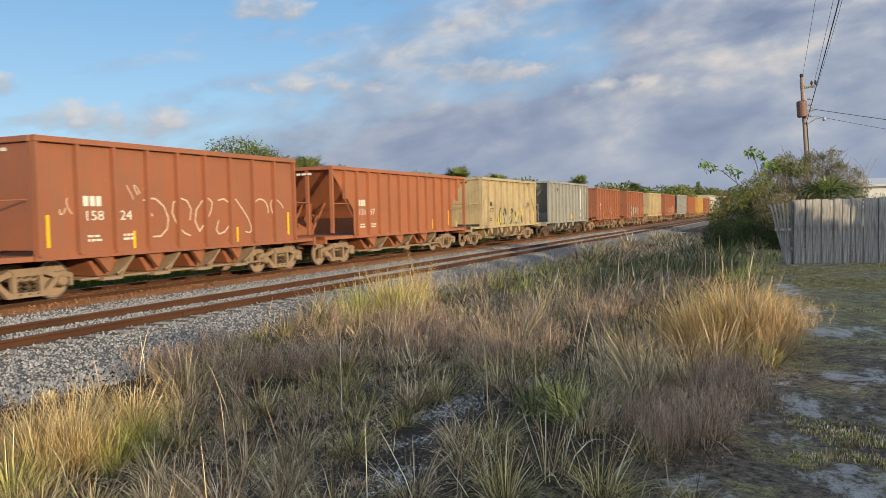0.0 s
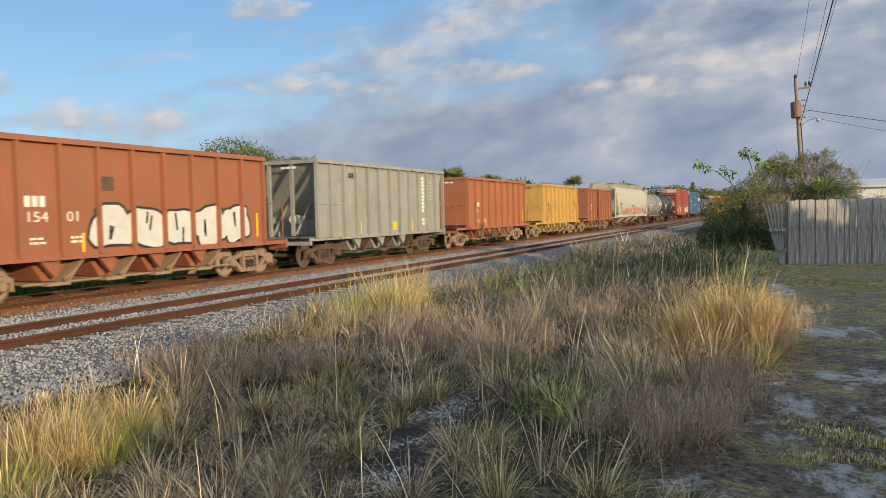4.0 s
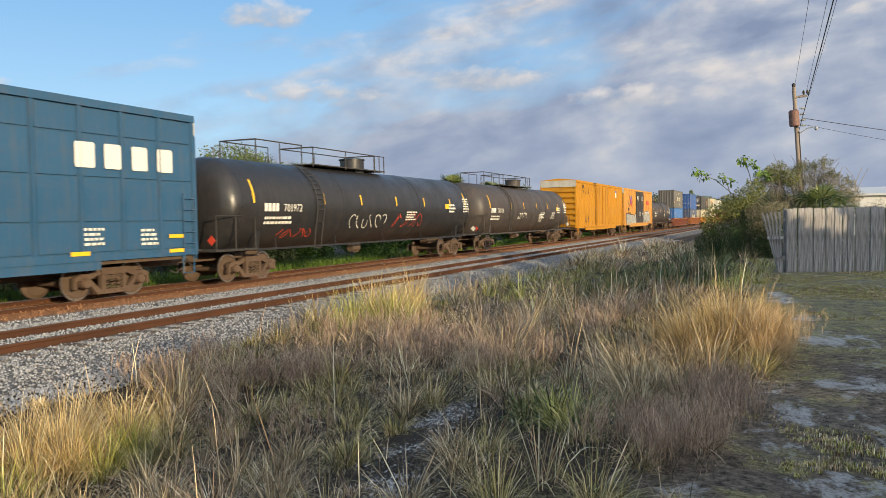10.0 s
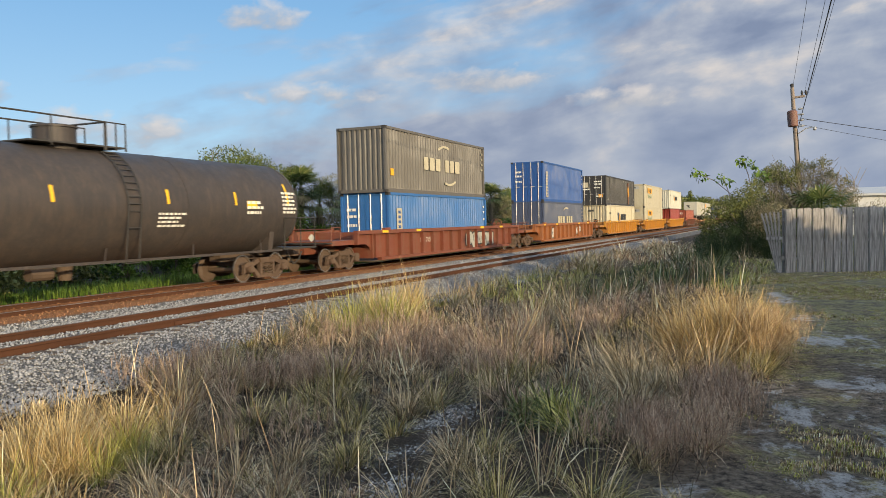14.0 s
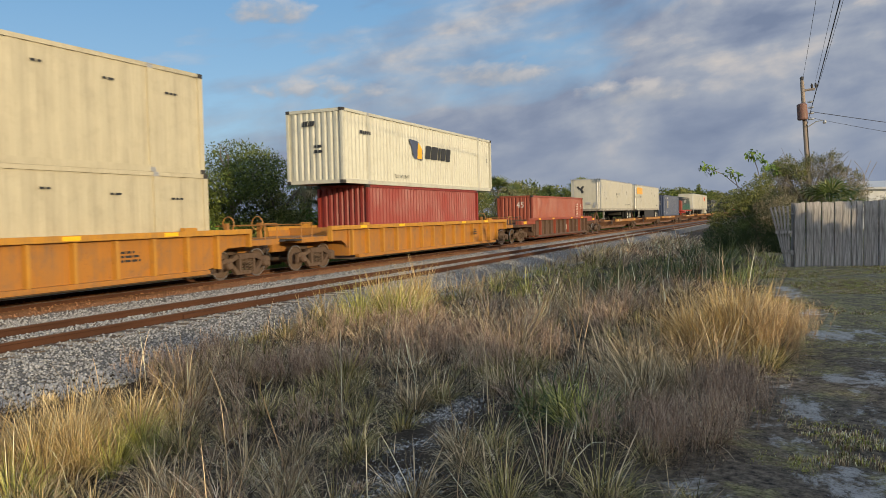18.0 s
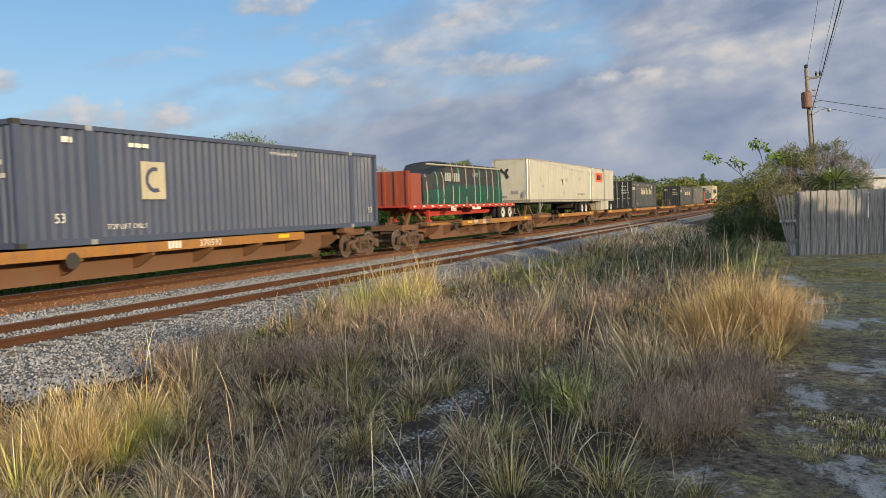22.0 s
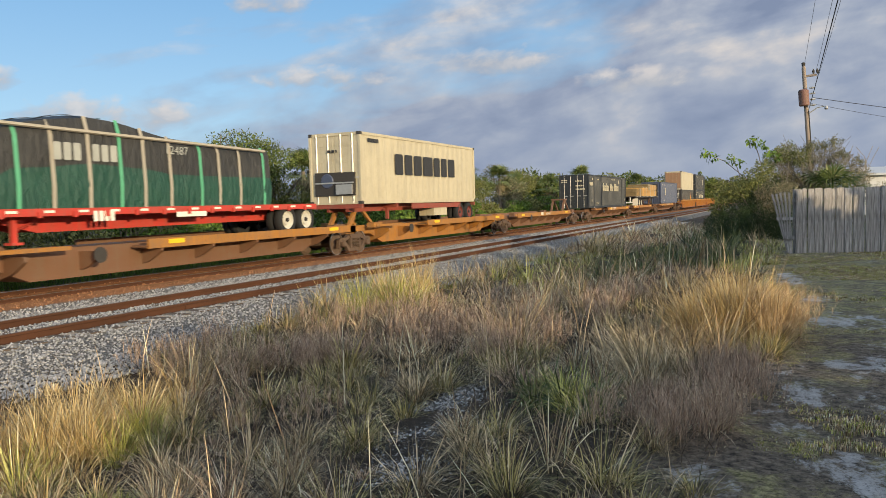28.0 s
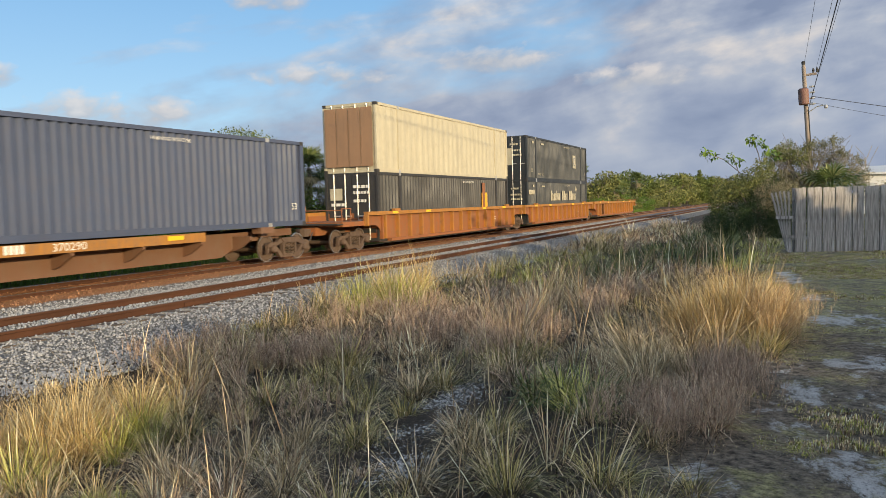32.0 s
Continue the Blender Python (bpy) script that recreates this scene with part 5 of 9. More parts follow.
def tags_white(car, x, a):
    spray(car, x, -1.8, 4.2, 1.12, 2.2, 5, M["tag_white"], M["tag_black"], 19)
    panel(car, x, -1.5, -1.1, 2.6, 2.95, M["under"], "patch")


def build_train():
    red, slope = "rust-red open hopper car with ribbed sides", "with sloped open ends"
    put(hopper(red + "", "hopper_red", 9.9, "box", "155 65"), 3.1)
    put(hopper(red + " and pale sprayed scrawls", "hopper_red", 9.9, "box", "158 24", tags_first), 16.8)
    put(hopper("orange-red open hopper car " + slope, "hopper_orange", 12.7, "slope", "131 67", None, 3.62, 14), 30.36)
    put(hopper("dusty tan open hopper car with black and yellow sprayed shapes", "hopper_tan", 9.9, "box", "1373", tags_tan), 44.05)
    put(hopper("gray open hopper car " + slope, "hopper_gray", 11.6, "slope", None, gray_marks, 3.9, 12), 57.8)
    put(hopper(red + " and small sprayed shapes", "hopper_red", 9.9, "box", "155 65", tags_pair), 71.85)
    put(hopper("rust-red open hopper car with pale teal sprayed shapes", "hopper_red", 9.9, "box", None, tags_teal), 85.6)
    put(hopper("dusty tan open hopper car with salmon sprayed shapes", "hopper_tan", 9.9, "box", "1382", tags_pink), 99.35)
    put(hopper(red + " and white sprayed shapes", "hopper_red", 9.9, "box", "154 01", tags_white), 113.0)
    put(hopper("gray open hopper car " + slope, "hopper_gray", 11.3, "slope", None, gray_marks, 3.85, 12), 126.6)
    put(hopper("orange-red open hopper car with ribbed sides", "hopper_orange", 9.9, "box", "01"), 140.4)
    put(hopper("faded yellow open hopper car with diagonal braces", "hopper_yellow", 9.9, "box", "7184"), 154.3)
    put(hopper(red + " and a white number", "hopper_red", 9.9, "box", "180 59"), 167.85)
    put(covered_hopper(), 185.2)
    put(tank_car("gray tank car with yellow reflectors and a top platform", "tank_gray", 6.45, 1.5, 2.46, 4.9, "286440", -0.2, 1.15), 202.7)
    put(tank_car("glossy black tank car with yellow reflectors", "tank_black", 6.45, 1.48, 2.44, 4.9, "229312", -0.1, 0.35, text_y=1.8), 216.65)

    def red_marks(car, x, a):
        spray(car, x, 2.3, 7.3, 1.15, 2.15, 5, M["tag_white"], M["tag_red"], 31)
        spray(car, x, -4.2, -2.2, 1.2, 2.2, 2, M["tag_pink"], M["tag_yellow"], 32)
        spray(car, x, -6.9, -5.8, 1.3, 1.9, 2, M["tag_white"], M["tag_yellow"], 33)
        scrawl(car, x, -6.9, -6.2, 3.4, 4.3, 4, M["tag_line"], 34)
        bars(car, x, -7.3, 2.05, (0.55, 0.5), 0.28, M["white_mark"], "owner_mark")
        bars(car, x, -6.3, 2.05, (0.5, 0.5), 0.28, M["white_mark"], "owner_mark")
        word("571 002", car, x, -5.4, 2.05, 0.28, M["white_mark"], "car_number", 1.2)
        print_lines(car, x, a - 1.4, 1.75, 0.5, 4, 0.13, M["white_mark"], seed=35)
    put(boxcar("weathered red boxcar with sprayed shapes along its foot", "box_red", 16.9, 6.3, (-1.8, 1.75), 4.95, marks=red_marks, ribs=16), 233.0)

    def blue_marks(car, x, a):
        for i, c in enumerate((0.95, 0.85, 0.85, 0.9)):
            bars(car, x + 0.03, 5.6 + i * 0.88, 3.28, (c,), 0.62, M["white_mark"], "owner_letter")
        bars(car, x + 0.03, -7.2, 3.55, (0.55, 0.55), 0.26, M["white_mark"], "owner_mark")
        word("13 02 67", car, x + 0.03, -7.2, 3.05, 0.27, M["white_mark"], "car_number", 1.6)
        for j, (y, z) in enumerate(((-7.2, 4.3), (-1.7, 4.0), (0.7, 4.0), (-7.2, 2.1), (-6.2, 2.1), (-1.9, 2.7), (1.3, 2.7), (2.6, 2.2), (5.8, 1.75), (7.6, 1.7))):
            print_lines(car, x + 0.09 if -2.1 < y < 2.0 else x + 0.03, y, z, 0.6, 4, 0.12, M["white_mark"], seed=40 + j)
        for y, z in ((-8.2, 1.1), (-5.0, 1.1), (-1.5, 1.1), (8.6, 1.5), (8.6, 1.1), (5.4, 1.15)):
            panel(car, x + 0.035, y, y + 0.55, z, z + 0.1, M["yellow_mark"], "reflector")
    put(boxcar("blue high-cube boxcar with large white letters", "box_blue", 19.4, 7.1, (-2.1, 2.2), 4.9, marks=blue_marks, ribs=15), 253.1)

    def rust_scrawl(car):
        scrawl(car, 1.4, -2.9, 0.2, 1.6, 2.15, 6, M["white_mark"], 50, 0.016)
        scrawl(car, 1.4, -7.4, -5.2, 1.35, 1.65, 6, M["red_mark"], 55, 0.014)
        scrawl(car, 1.4, 0.9, 3.8, 1.6, 2.2, 7, M["red_mark"], 51, 0.016)
    put(tank_car("long glossy black tank car with chalky scrawls", "tank_black", 10.2, 1.55, 2.47, 8.4, "701972", -0.1, -5.1, True, tag=rust_scrawl, reach=0.65, text_y=1.85), 274.35)

    def white_scrawl(car):
        scrawl(car, 1.4, -3.2, -1.2, 1.85, 2.25, 5, M["white_mark"], 52)
        scrawl(car, 1.4, 1.6, 2.6, 1.6, 2.2, 5, M["white_mark"], 53)
        scrawl(car, 1.4, 4.6, 5.6, 1.8, 2.3, 5, M["white_mark"], 54)
    put(tank_car("long dark brown tank car with white scrawls", "tank_brown", 9.6, 1.55, 2.47, 7.6, "784118", 0.45, -4.5, True, tag=white_scrawl, reach=1.0, text_y=1.5), 295.5)

    def yellow_marks(car, x, a):
        bars(car, x + 0.02, -7.75, 4.4, (0.6, 0.55), 0.27, M["black_mark"], "owner_mark")
        for i, w in enumerate(("70", "02", "69")):
            word(w, car, x + 0.02, -7.75 + i * 0.94, 3.95, 0.27, M["black_mark"], "car_number", 1.35)
        print_lines(car, x, -7.0, 1.9, 0.6, 4, 0.14, M["black_mark"], seed=60)
        print_lines(car, x, -5.9, 1.9, 0.5, 4, 0.14, M["black_mark"], seed=61)
        panel(car, x + 0.01, 6.3, 6.85, 3.85, 4.54, M["white_mark"])
        panel(car, x + 0.016, 6.3, 6.85, 4.3, 4.54, M["blue_mark"])
        for y, z in ((-4.2, 3.8), (-4.1, 1.35), (7.0, 1.6), (7.0, 3.9)):
            part("latch", Shape().box(x, x + 0.05, y, y + 0.28, z, z + 0.2), M["box_yellow"], car)
    put(boxcar("bright yellow high-cube boxcar with a white end cap", "box_yellow", 19.9, 7.4, (-2.45, 2.6), 4.96, marks=yellow_marks, ribs=21), 317.75)

    def amber_marks(car, x, a):
        cross = Shape()
        for k, (col, dz) in enumerate((("blue_mark", 0.0), ("red_mark", -0.3))):
            for m in (-1, 1):
                c = Shape()
                y0 = -5.75
                c.add([(x + 0.03 + 0.004 * k, y0 - 0.75, 3.6 + m * 0.5 + dz * 0.6), (x + 0.03 + 0.004 * k, y0 - 0.75, 3.6 + m * 0.5 + 0.26 + dz * 0.6), (x + 0.03 + 0.004 * k, y0 + 0.75, 3.6 - m * 0.5 + 0.26 + dz * 0.6), (x + 0.03 + 0.004 * k, y0 + 0.75, 3.6 - m * 0.5 + dz * 0.6)], [(0, 1, 2, 3)])
                part("emblem", c, M[col], car, "crossed bars emblem")
        word("next\nload", car, x + 0.03, -7.6, 3.55, 0.22, M["black_mark"])
        word("any\nroad", car, x + 0.03, -4.7, 3.55, 0.22, M["black_mark"])
        bars(car, x + 0.03, -7.6, 2.6, (0.5, 0.5, 0.55, 0.55), 0.3, M["black_mark"], "owner_mark")
        word("67 09 4", car, x + 0.03, -7.6, 2.15, 0.27, M["black_mark"], "car_number", 1.7)
        for i in range(3):
            bars(car, x + 0.03, 5.15 + i * 0.68, 3.33, (1.0,), 0.55, M["red_mark"], "owner_letter")
        word("RAILCAR POOLING EXPERTS", car, x + 0.03, 4.0, 2.9, 0.19, M["red_mark"], "slogan", 1.05)
        spray(car, x + 0.02, -8.6, -2.4, 1.05, 2.25, 6, M["tag_gray"], M["tag_black"], 63)
        spray(car, x + 0.02, 2.6, 7.8, 1.15, 2.2, 5, M["tag_gray"], M["tag_black"], 64)
        spray(car, x + 0.02, 4.0, 7.0, 2.15, 2.55, 4, M["tag_white"], M["tag_black"], 65)
        for j, (y, z) in enumerate(((-2.0, 4.2), (1.0, 4.2), (-0.6, 2.4), (1.6, 2.4))):
            print_lines(car, x + 0.09, y, z, 1.1, 4, 0.12, M["white_mark"], seed=66 + j)
    put(boxcar("amber boxcar with black doors and silver sprayed shapes", "box_amber", 19.3, 7.2, (-2.2, 2.85), 4.98, marks=amber_marks, ribs=15, doors_key="door_black"), 338.7)
    put(tank_car("sooty black tank car with yellow reflectors and a railed platform", "tank_brown", 8.95, 1.52, 2.45, 7.1, "110613", -0.15, 0.9, text_y=2.25), 358.3)

    # container well cars
    def brown_marks(car, x, b):
        spray(car, x, 1.6, 5.9, 0.45, 1.3, 5, M["tag_gray"], M["tag_black"], 70)
        s = Shape().lathe("x", (-0.4, 1.0), [(x, 0.12), (x + 0.003, 0.12)], 14)
        part("emblem", s, M["white_mark"], car)
    put(well_car("rust-brown container well car with sprayed shapes", "well_brown", 10.6, number="71576", marks=brown_marks), 381.0)

    def skull_marks(car, x, b):
        spray(car, x, -4.9, -4.0, 0.5, 1.3, 1, M["tag_white"], M["tag_black"], 71)
        spray(car, x, 2.6, 4.2, 0.7, 1.2, 3, M["tag_white"], M["tag_black"], 72)
    put(well_car("worn orange container well car", "well_orange", 9.9, marks=skull_marks), 404.6)
    for q in (428.0, 451.7, 475.6):
        put(well_car("worn yellow container well car with ribbed sides", "well_yellow", 9.95, rail_key="chord_yellow"), q)
    put(well_car("dark brown container well car with faded orange-red rails", "well_dark", 9.0, flat=True, marks=lambda c, x, b: [bars(c, x, 0.3 + i * 0.6, 0.62, (0.6,), 0.4, M["tag_white"], "owner_letter") for i in range(3)], rail_key="c_rust"), 498.3)
    # the articulated well car at the end of the train
    put(well_car("rusty orange articulated well car", "well_orange", 10.05, ("couple", "joint"), trucks=(True, True), rail_key="well_yellow"), 820.85)
    put(well_car("rusty orange articulated well car", "well_orange", 9.55, ("joint", "joint"), trucks=(False, True), rail_key="well_yellow"), 840.45)
    put(well_car("empty rusty orange well car, last of the train", "well_orange", 10.0, ("joint", "couple"), trucks=(False, True), rail_key="well_yellow"), 860.0)

    # spine wagons, platform by platform
    note = "narrow brown spine wagon platform with worn yellow deck rails"
    rows = [(511.6, 529.35, -7.1, True, "653462", (0.35, 0.97)), (529.35, 547.3, -7.4, False, None, (0.35, 0.97)), (547.3, 565.8, None, False, "370592", (0.05, 0.75)),
            (570.1, 587.3, -7.3, True, "653462", (0.3, 0.97)), (587.3, 604.5, -7.2, False, None, (0.35, 0.97)), (604.5, 621.7, -7.2, False, None, (0.3, 0.97)),
            (621.7, 639.0, None, False, None, (0.1, 0.9)), (639.0, 656.2, 7.6, False, "653462", (0.1, 0.9)), (661.0, 678.1, None, True, None, (0.3, 0.95)),
            (678.1, 695.2, None, False, None, (0.3, 0.95)), (695.2, 712.3, -7.3, False, None, (0.35, 0.95)), (712.3, 729.9, -7.5, False, None, (0.35, 0.95)),
            (729.9, 746.7, 7.6, False, "653713", (0.1, 0.85)), (751.6, 769.9, None, True, "370290", (0.35, 0.9)), (769.9, 788.3, 7.6, False, None, (0.05, 0.7)),
            (788.3, 806.4, None, False, "370290", (0.15, 0.75))]
    for a, b, hitch, first, num, yel in rows:
        put(spine_car(note, b - a, num, hitch, yel, (first, True), "spine_yellow" if a == 712.3 else "spine_brown"), (a + b) / 2)


def build_loads():
    K40, K53 = 12.19, 16.15

    def marks_53(ink, big=None, owner=True):
        def go(c, x, a):
            word("53", c, x, -a + 0.9, 0.55, 0.24, M[ink])
            word("53", c, x, a - 0.8, 0.55, 0.24, M[ink])
            word("WARNING HIGH CUBE", c, x, 1.0, 2.55, 0.11, M[ink])
            word("TOP LIFT ONLY", c, x, -a + 2.4, 0.35, 0.14, M[ink])
            print_lines(c, x, -a + 3.2, 2.45, 0.9, 1, 0.2, M[ink], seed=5)
            print_lines(c, x, -a + 1.2, 2.45, 0.3, 1, 0.25, M[ink], seed=6)
            for i, z in enumerate((2.3, 1.9, 1.6)):
                print_lines(c, 0.15, -a - 0.01, z, 0.8, 1, 0.2, M[ink], True, 7 + i)
            print_lines(c, -1.1, -a - 0.01, 2.4, 0.5, 2, 0.16, M[ink], True, 11)
            if big:
                big(c, x, a)
        return go

    def coast(c, x, a):
        bars(c, x, -2.7, 1.5, (0.46, 0.22, 0.48, 0.32, 0.22, 0.48, 0.44, 0, 0.52, 0.44, 0.40, 0.30, 0, 0.58, 0.48, 0.44, 0.40, 0.30), 0.72, M["c_cream"], "owner_lettering", 0.26, mixed=True)
        s = Shape().add([(x, 4.15, 2.35), (x, 4.4, 2.12), (x, 4.65, 2.35), (x, 4.4, 2.62)], [(0, 1, 2, 3)])
        part("emblem", s, M["c_cream"], c)
        bars(c, x, -a + 0.3, 1.95, (0.4,) * 9, 0.3, M["c_cream"], "owner_lettering", 0.12)

    def yellow_c(c, x, a, sign=-4.5):
        y0 = sign
        panel(c, x, y0, y0 + 0.85, 1.1, 2.1, M["c_cream"], "sign_panel")
        s = Shape()
        for i in range(7):
            w0 = radians(70 + i * 32)
            s.add([(x + 0.01, y0 + 0.47 + r * math.cos(w), 1.62 + r * math.sin(w)) for w in (w0, w0 + radians(34)) for r in (0.24, 0.35)], [(0, 1, 3, 2)])
        part("emblem", s, M["c_navy"], c)
        panel(c, x, -1.0, 0.3, 1.0, 2.1, M["c_cream"], "sign_panel", end=-a - 0.006)

    def end_sign(c, x, a):
        word("53", c, x, -a + 0.8, 0.55, 0.24, M["white_mark"])
        word("53", c, x, a - 0.8, 0.55, 0.24, M["white_mark"])
        panel(c, x, 3.7, 4.55, 1.05, 2.05, M["amber_mark"], "sign_panel")
        s = Shape().box(x + 0.001, x + 0.004, 3.8, 4.2, 0.15, 2.6)
        part("rust_streak", s, M["well_orange"], c)
        word("WARNING HIGH CUBE", c, x, 1.0, 2.55, 0.11, M["white_mark"])
        panel(c, x, -1.05, -0.45, 1.75, 2.25, M["c_cream"], "sign_panel", end=-a - 0.006)
        for i, (px, z) in enumerate(((0.1, 2.25), (0.1, 2.0), (0.1, 1.65), (-1.0, 1.5), (0.3, 0.8))):
            print_lines(c, px, -a - 0.012, z, 0.75, 1, 0.22, M["white_mark"], True, 21 + i)
        panel(c, x, 0.55, 0.95, 0.75, 1.05, M["amber_mark"], "hazard_panel", end=-a - 0.006)

    def cma(c, x, a):
        bars(c, x, -2.15, 1.18, (0.8, 0.95, 0.88, 0, 0.8, 0.8, 0.95), 0.62, M["c_cream"], "owner_lettering", 0.5)
        for cy, cz, w0 in ((0.4, 1.65, 65), (0.9, 1.35, 245)):
            s = Shape()
            for i in range(6):
                w = [radians(w0 + i * 11), radians(w0 + (i + 1) * 11)]
                s.add([(x, cy + r * 1.6 * math.cos(v), cz + r * math.sin(v)) for v in w for r in (0.75, 0.86)], [(0, 1, 3, 2)])
            part("emblem", s, M["c_cream"], c)
        for i, z in enumerate((2.4, 2.1, 1.8, 1.5)):
            print_lines(c, x, a - 0.5, z, 0.22, 1, 0.2, M["c_cream"], seed=30 + i)
        panel(c, x, -a + 0.45, -a + 0.75, 0.75, 1.05, M["amber_mark"], "hazard_panel")

    def seaboard(c, x, a):
        panel(c, x, -a + 0.75, -a + 1.25, 0.3, 2.2, M["c_cream"], "sign_panel")
        s = Shape()
        for i in range(8):
            s.box(x + 0.003, x + 0.006, -a + 0.88, -a + 1.12, 0.42 + i * 0.22, 0.55 + i * 0.22)
        part("owner_lettering", s, M["c_royal"], c)
        for i, z in enumerate((2.3, 2.0, 1.6)):
            print_lines(c, x, a - 0.55, z, 0.22, 1, 0.2, M["white_mark"], seed=33 + i)
            print_lines(c, -0.9, -a - 0.012, z - 0.2, 0.5, 1, 0.22, M["white_mark"], True, 36 + i)

    def swift(c, x, a):
        word("53", c, x, a - 0.9, 1.6, 0.22, M["black_mark"])
        bars(c, x, -0.75, 1.35, (0.85, 1.2, 0.35, 0.8, 0.85), 0.62, M["black_mark"], "owner_lettering", 0.3, slant=0.2)
        s = Shape().add([(x, -2.4, 2.15), (x, -1.5, 2.1), (x, -1.0, 1.7), (x, -1.05, 1.25), (x, -1.9, 1.3)], [(0, 1, 2, 3, 4)])
        part("emblem", s, M["c_navy"], c)
        part("emblem", Shape().add([(x + 0.004, -1.5, 2.05), (x + 0.004, -1.1, 1.8), (x + 0.004, -1.1, 1.3), (x + 0.004, -1.6, 1.3)], [(0, 1, 2, 3)]), M["amber_mark"], c)
        word("TOP LIFT ONLY", c, x, -a + 4.2, 0.35, 0.15, M["black_mark"])
        bars(c, -0.55, -a - 0.01, 2.25, (0.5, 0.7, 0.25, 0.45, 0.5), 0.2, M["black_mark"], "owner_lettering", 0.2, end=True, slant=0.2)
        print_lines(c, x, -a + 1.3, 2.0, 1.2, 1, 0.25, M["black_mark"], seed=40)
        print_lines(c, 0.0, -a - 0.012, 1.4, 0.4, 2, 0.2, M["black_mark"], True, 41)

    def hunt(c, x, a):
        panel(c, x, -5.35, -1.68, 1.8, 2.47, M["amber_mark"], "sign_panel", label="yellow sign panel")
        bars(c, x + 0.006, -4.7, 1.92, (0.55, 0.6, 0, 0.65, 0.65, 0.65, 0.6), 0.42, M["black_mark"], "owner_lettering", 0.2)
        word("Intermodal", c, x, -5.15, 1.2, 0.52, M["green_mark"], "slogan", 0.95)
        panel(c, x, -0.55, 0.65, 2.3, 2.62, M["alu"], "sign_panel", end=-a - 0.004)
        bars(c, -0.4, -a - 0.012, 2.38, (0.4, 0.45, 0, 0.5, 0.5, 0.5, 0.4), 0.17, M["black_mark"], "owner_lettering", 0.15, end=True)
        word("TOP LIFT ONLY", c, x, -a + 3.3, 0.35, 0.14, M["black_mark"])
        for i in range(4):
            print_lines(c, x, (-a + 2.2, 2.5, 4.5, 6.6)[i], 2.45 - 0.1 * i, 0.45, 1, 0.1, M["tag_black"], seed=44 + i)

    def forty_five(c, x, a):
        word("45", c, 0.1, -a - 0.012, 2.1, 0.42, M["white_mark"], end=True)
        word("45", c, x, a - 0.95, 2.0, 0.42, M["white_mark"])
        for i, y in enumerate((a - 2.2, a - 1.8)):
            s = Shape()
            for j in range(8):
                s.box(x, x + 0.003, y, y + 0.07, 0.9 + j * 0.2, 1.03 + j * 0.2)
            part("upright_marking", s, M["white_mark"], c)
        s = Shape().add([(x, a - 1.5, 0.95), (x, a - 1.2, 0.95), (x, a - 1.35, 1.35)], [(0, 1, 2)])
        part("hazard_sign", s, M["amber_mark"], c)

    low = 0.31
    put(container("gray forty-foot container stacked on a blue one", "c_gray", K40, 2.44, 2.9, "ribbed", marks=cma), 379.9, low + 2.9)
    put(container("blue forty-foot container with a white sign strip", "c_blue", K40, 2.44, 2.9, "doors", marks=seaboard), 380.1, low)
    put(container("royal blue container stacked on a navy one", "c_royal", K40, 2.44, 2.9, "doors", marks=seaboard), 404.25, low + 2.9)
    put(container("navy blue forty-foot container in a well car", "c_navy", K40, 2.44, 2.9, "doors", marks=cma), 404.25, low)
    put(container("dark gray fifty-three-foot container stacked on a cream one", "c_black", K53, marks=end_sign), 427.95, low + 2.9)
    put(container("cream corrugated container with a dark emblem", "c_cream", K53, front="ribbed", marks=swift), 428.1, low)
    put(container("cream container with a yellow sign panel, on top", "c_cream", K53, front="slats", smooth=True, marks=hunt), 451.5, low + 2.9)
    put(container("cream container with a yellow sign panel, in a well", "c_cream", K53, front="slats", smooth=True, marks=hunt), 451.6, low)
    put(container("off-white corrugated container stacked on a red one", "c_white", K53, front="ribbed", marks=swift), 475.35, low + 2.9)
    put(container("dark red forty-foot container in a yellow well car", "c_red", K40, 2.44, 2.9, "ribbed"), 475.35, low)
    put(container("rust-orange forty-five-foot container in a well car", "c_rust", 13.72, 2.5, 2.9, "ribbed", marks=forty_five), 498.15, 0.20)
    base = 1.20
    fec = "dark gray container with cream lettering on a spine wagon"
    put(container("navy blue fifty-three-foot container on a spine wagon", "c_navy", K53, front="ribbed", marks=marks_53("white_mark", yellow_c)), 558.5, base)
    put(container(fec, "c_fec", K53, marks=marks_53("c_cream", coast)), 629.9, base)
    put(container(fec, "c_fec", K53, front="ribbed", marks=marks_53("c_cream", coast)), 668.6, base)
    put(container("plain dark gray container with a pale sign", "c_gr", K53, marks=marks_53("c_cream", lambda c, x, a: yellow_c(c, x, a, 3.55))), 685.7, base)
    put(container(fec, "c_fec", K53, marks=marks_53("c_cream", coast)), 758.75, base)
    put(container("navy blue fifty-three-foot container on a spine wagon", "c_navy", K53, front="ribbed", marks=marks_53("white_mark", yellow_c)), 799.0, base)
    put(container("cream weathered container with a brown end, on top", "c_cream", K53, front="doors", smooth=True, marks=lambda c, x, a: [panel(c, x, -1.16 + i * 0.585, -1.16 + i * 0.585 + 0.56, 0.25, 2.7, M["brown_end"], "weathered_end_panel", end=-a - 0.10) for i in range(4)]), 820.5, low + 2.9)
    put(container("black container under a cream one", "c_black", K53, marks=end_sign), 820.5, low)
    put(container("dark gray container stacked on another", "c_fec", K53, marks=marks_53("c_cream", lambda c, x, a: yellow_c(c, x, a, 3.55))), 840.5, low + 2.9)
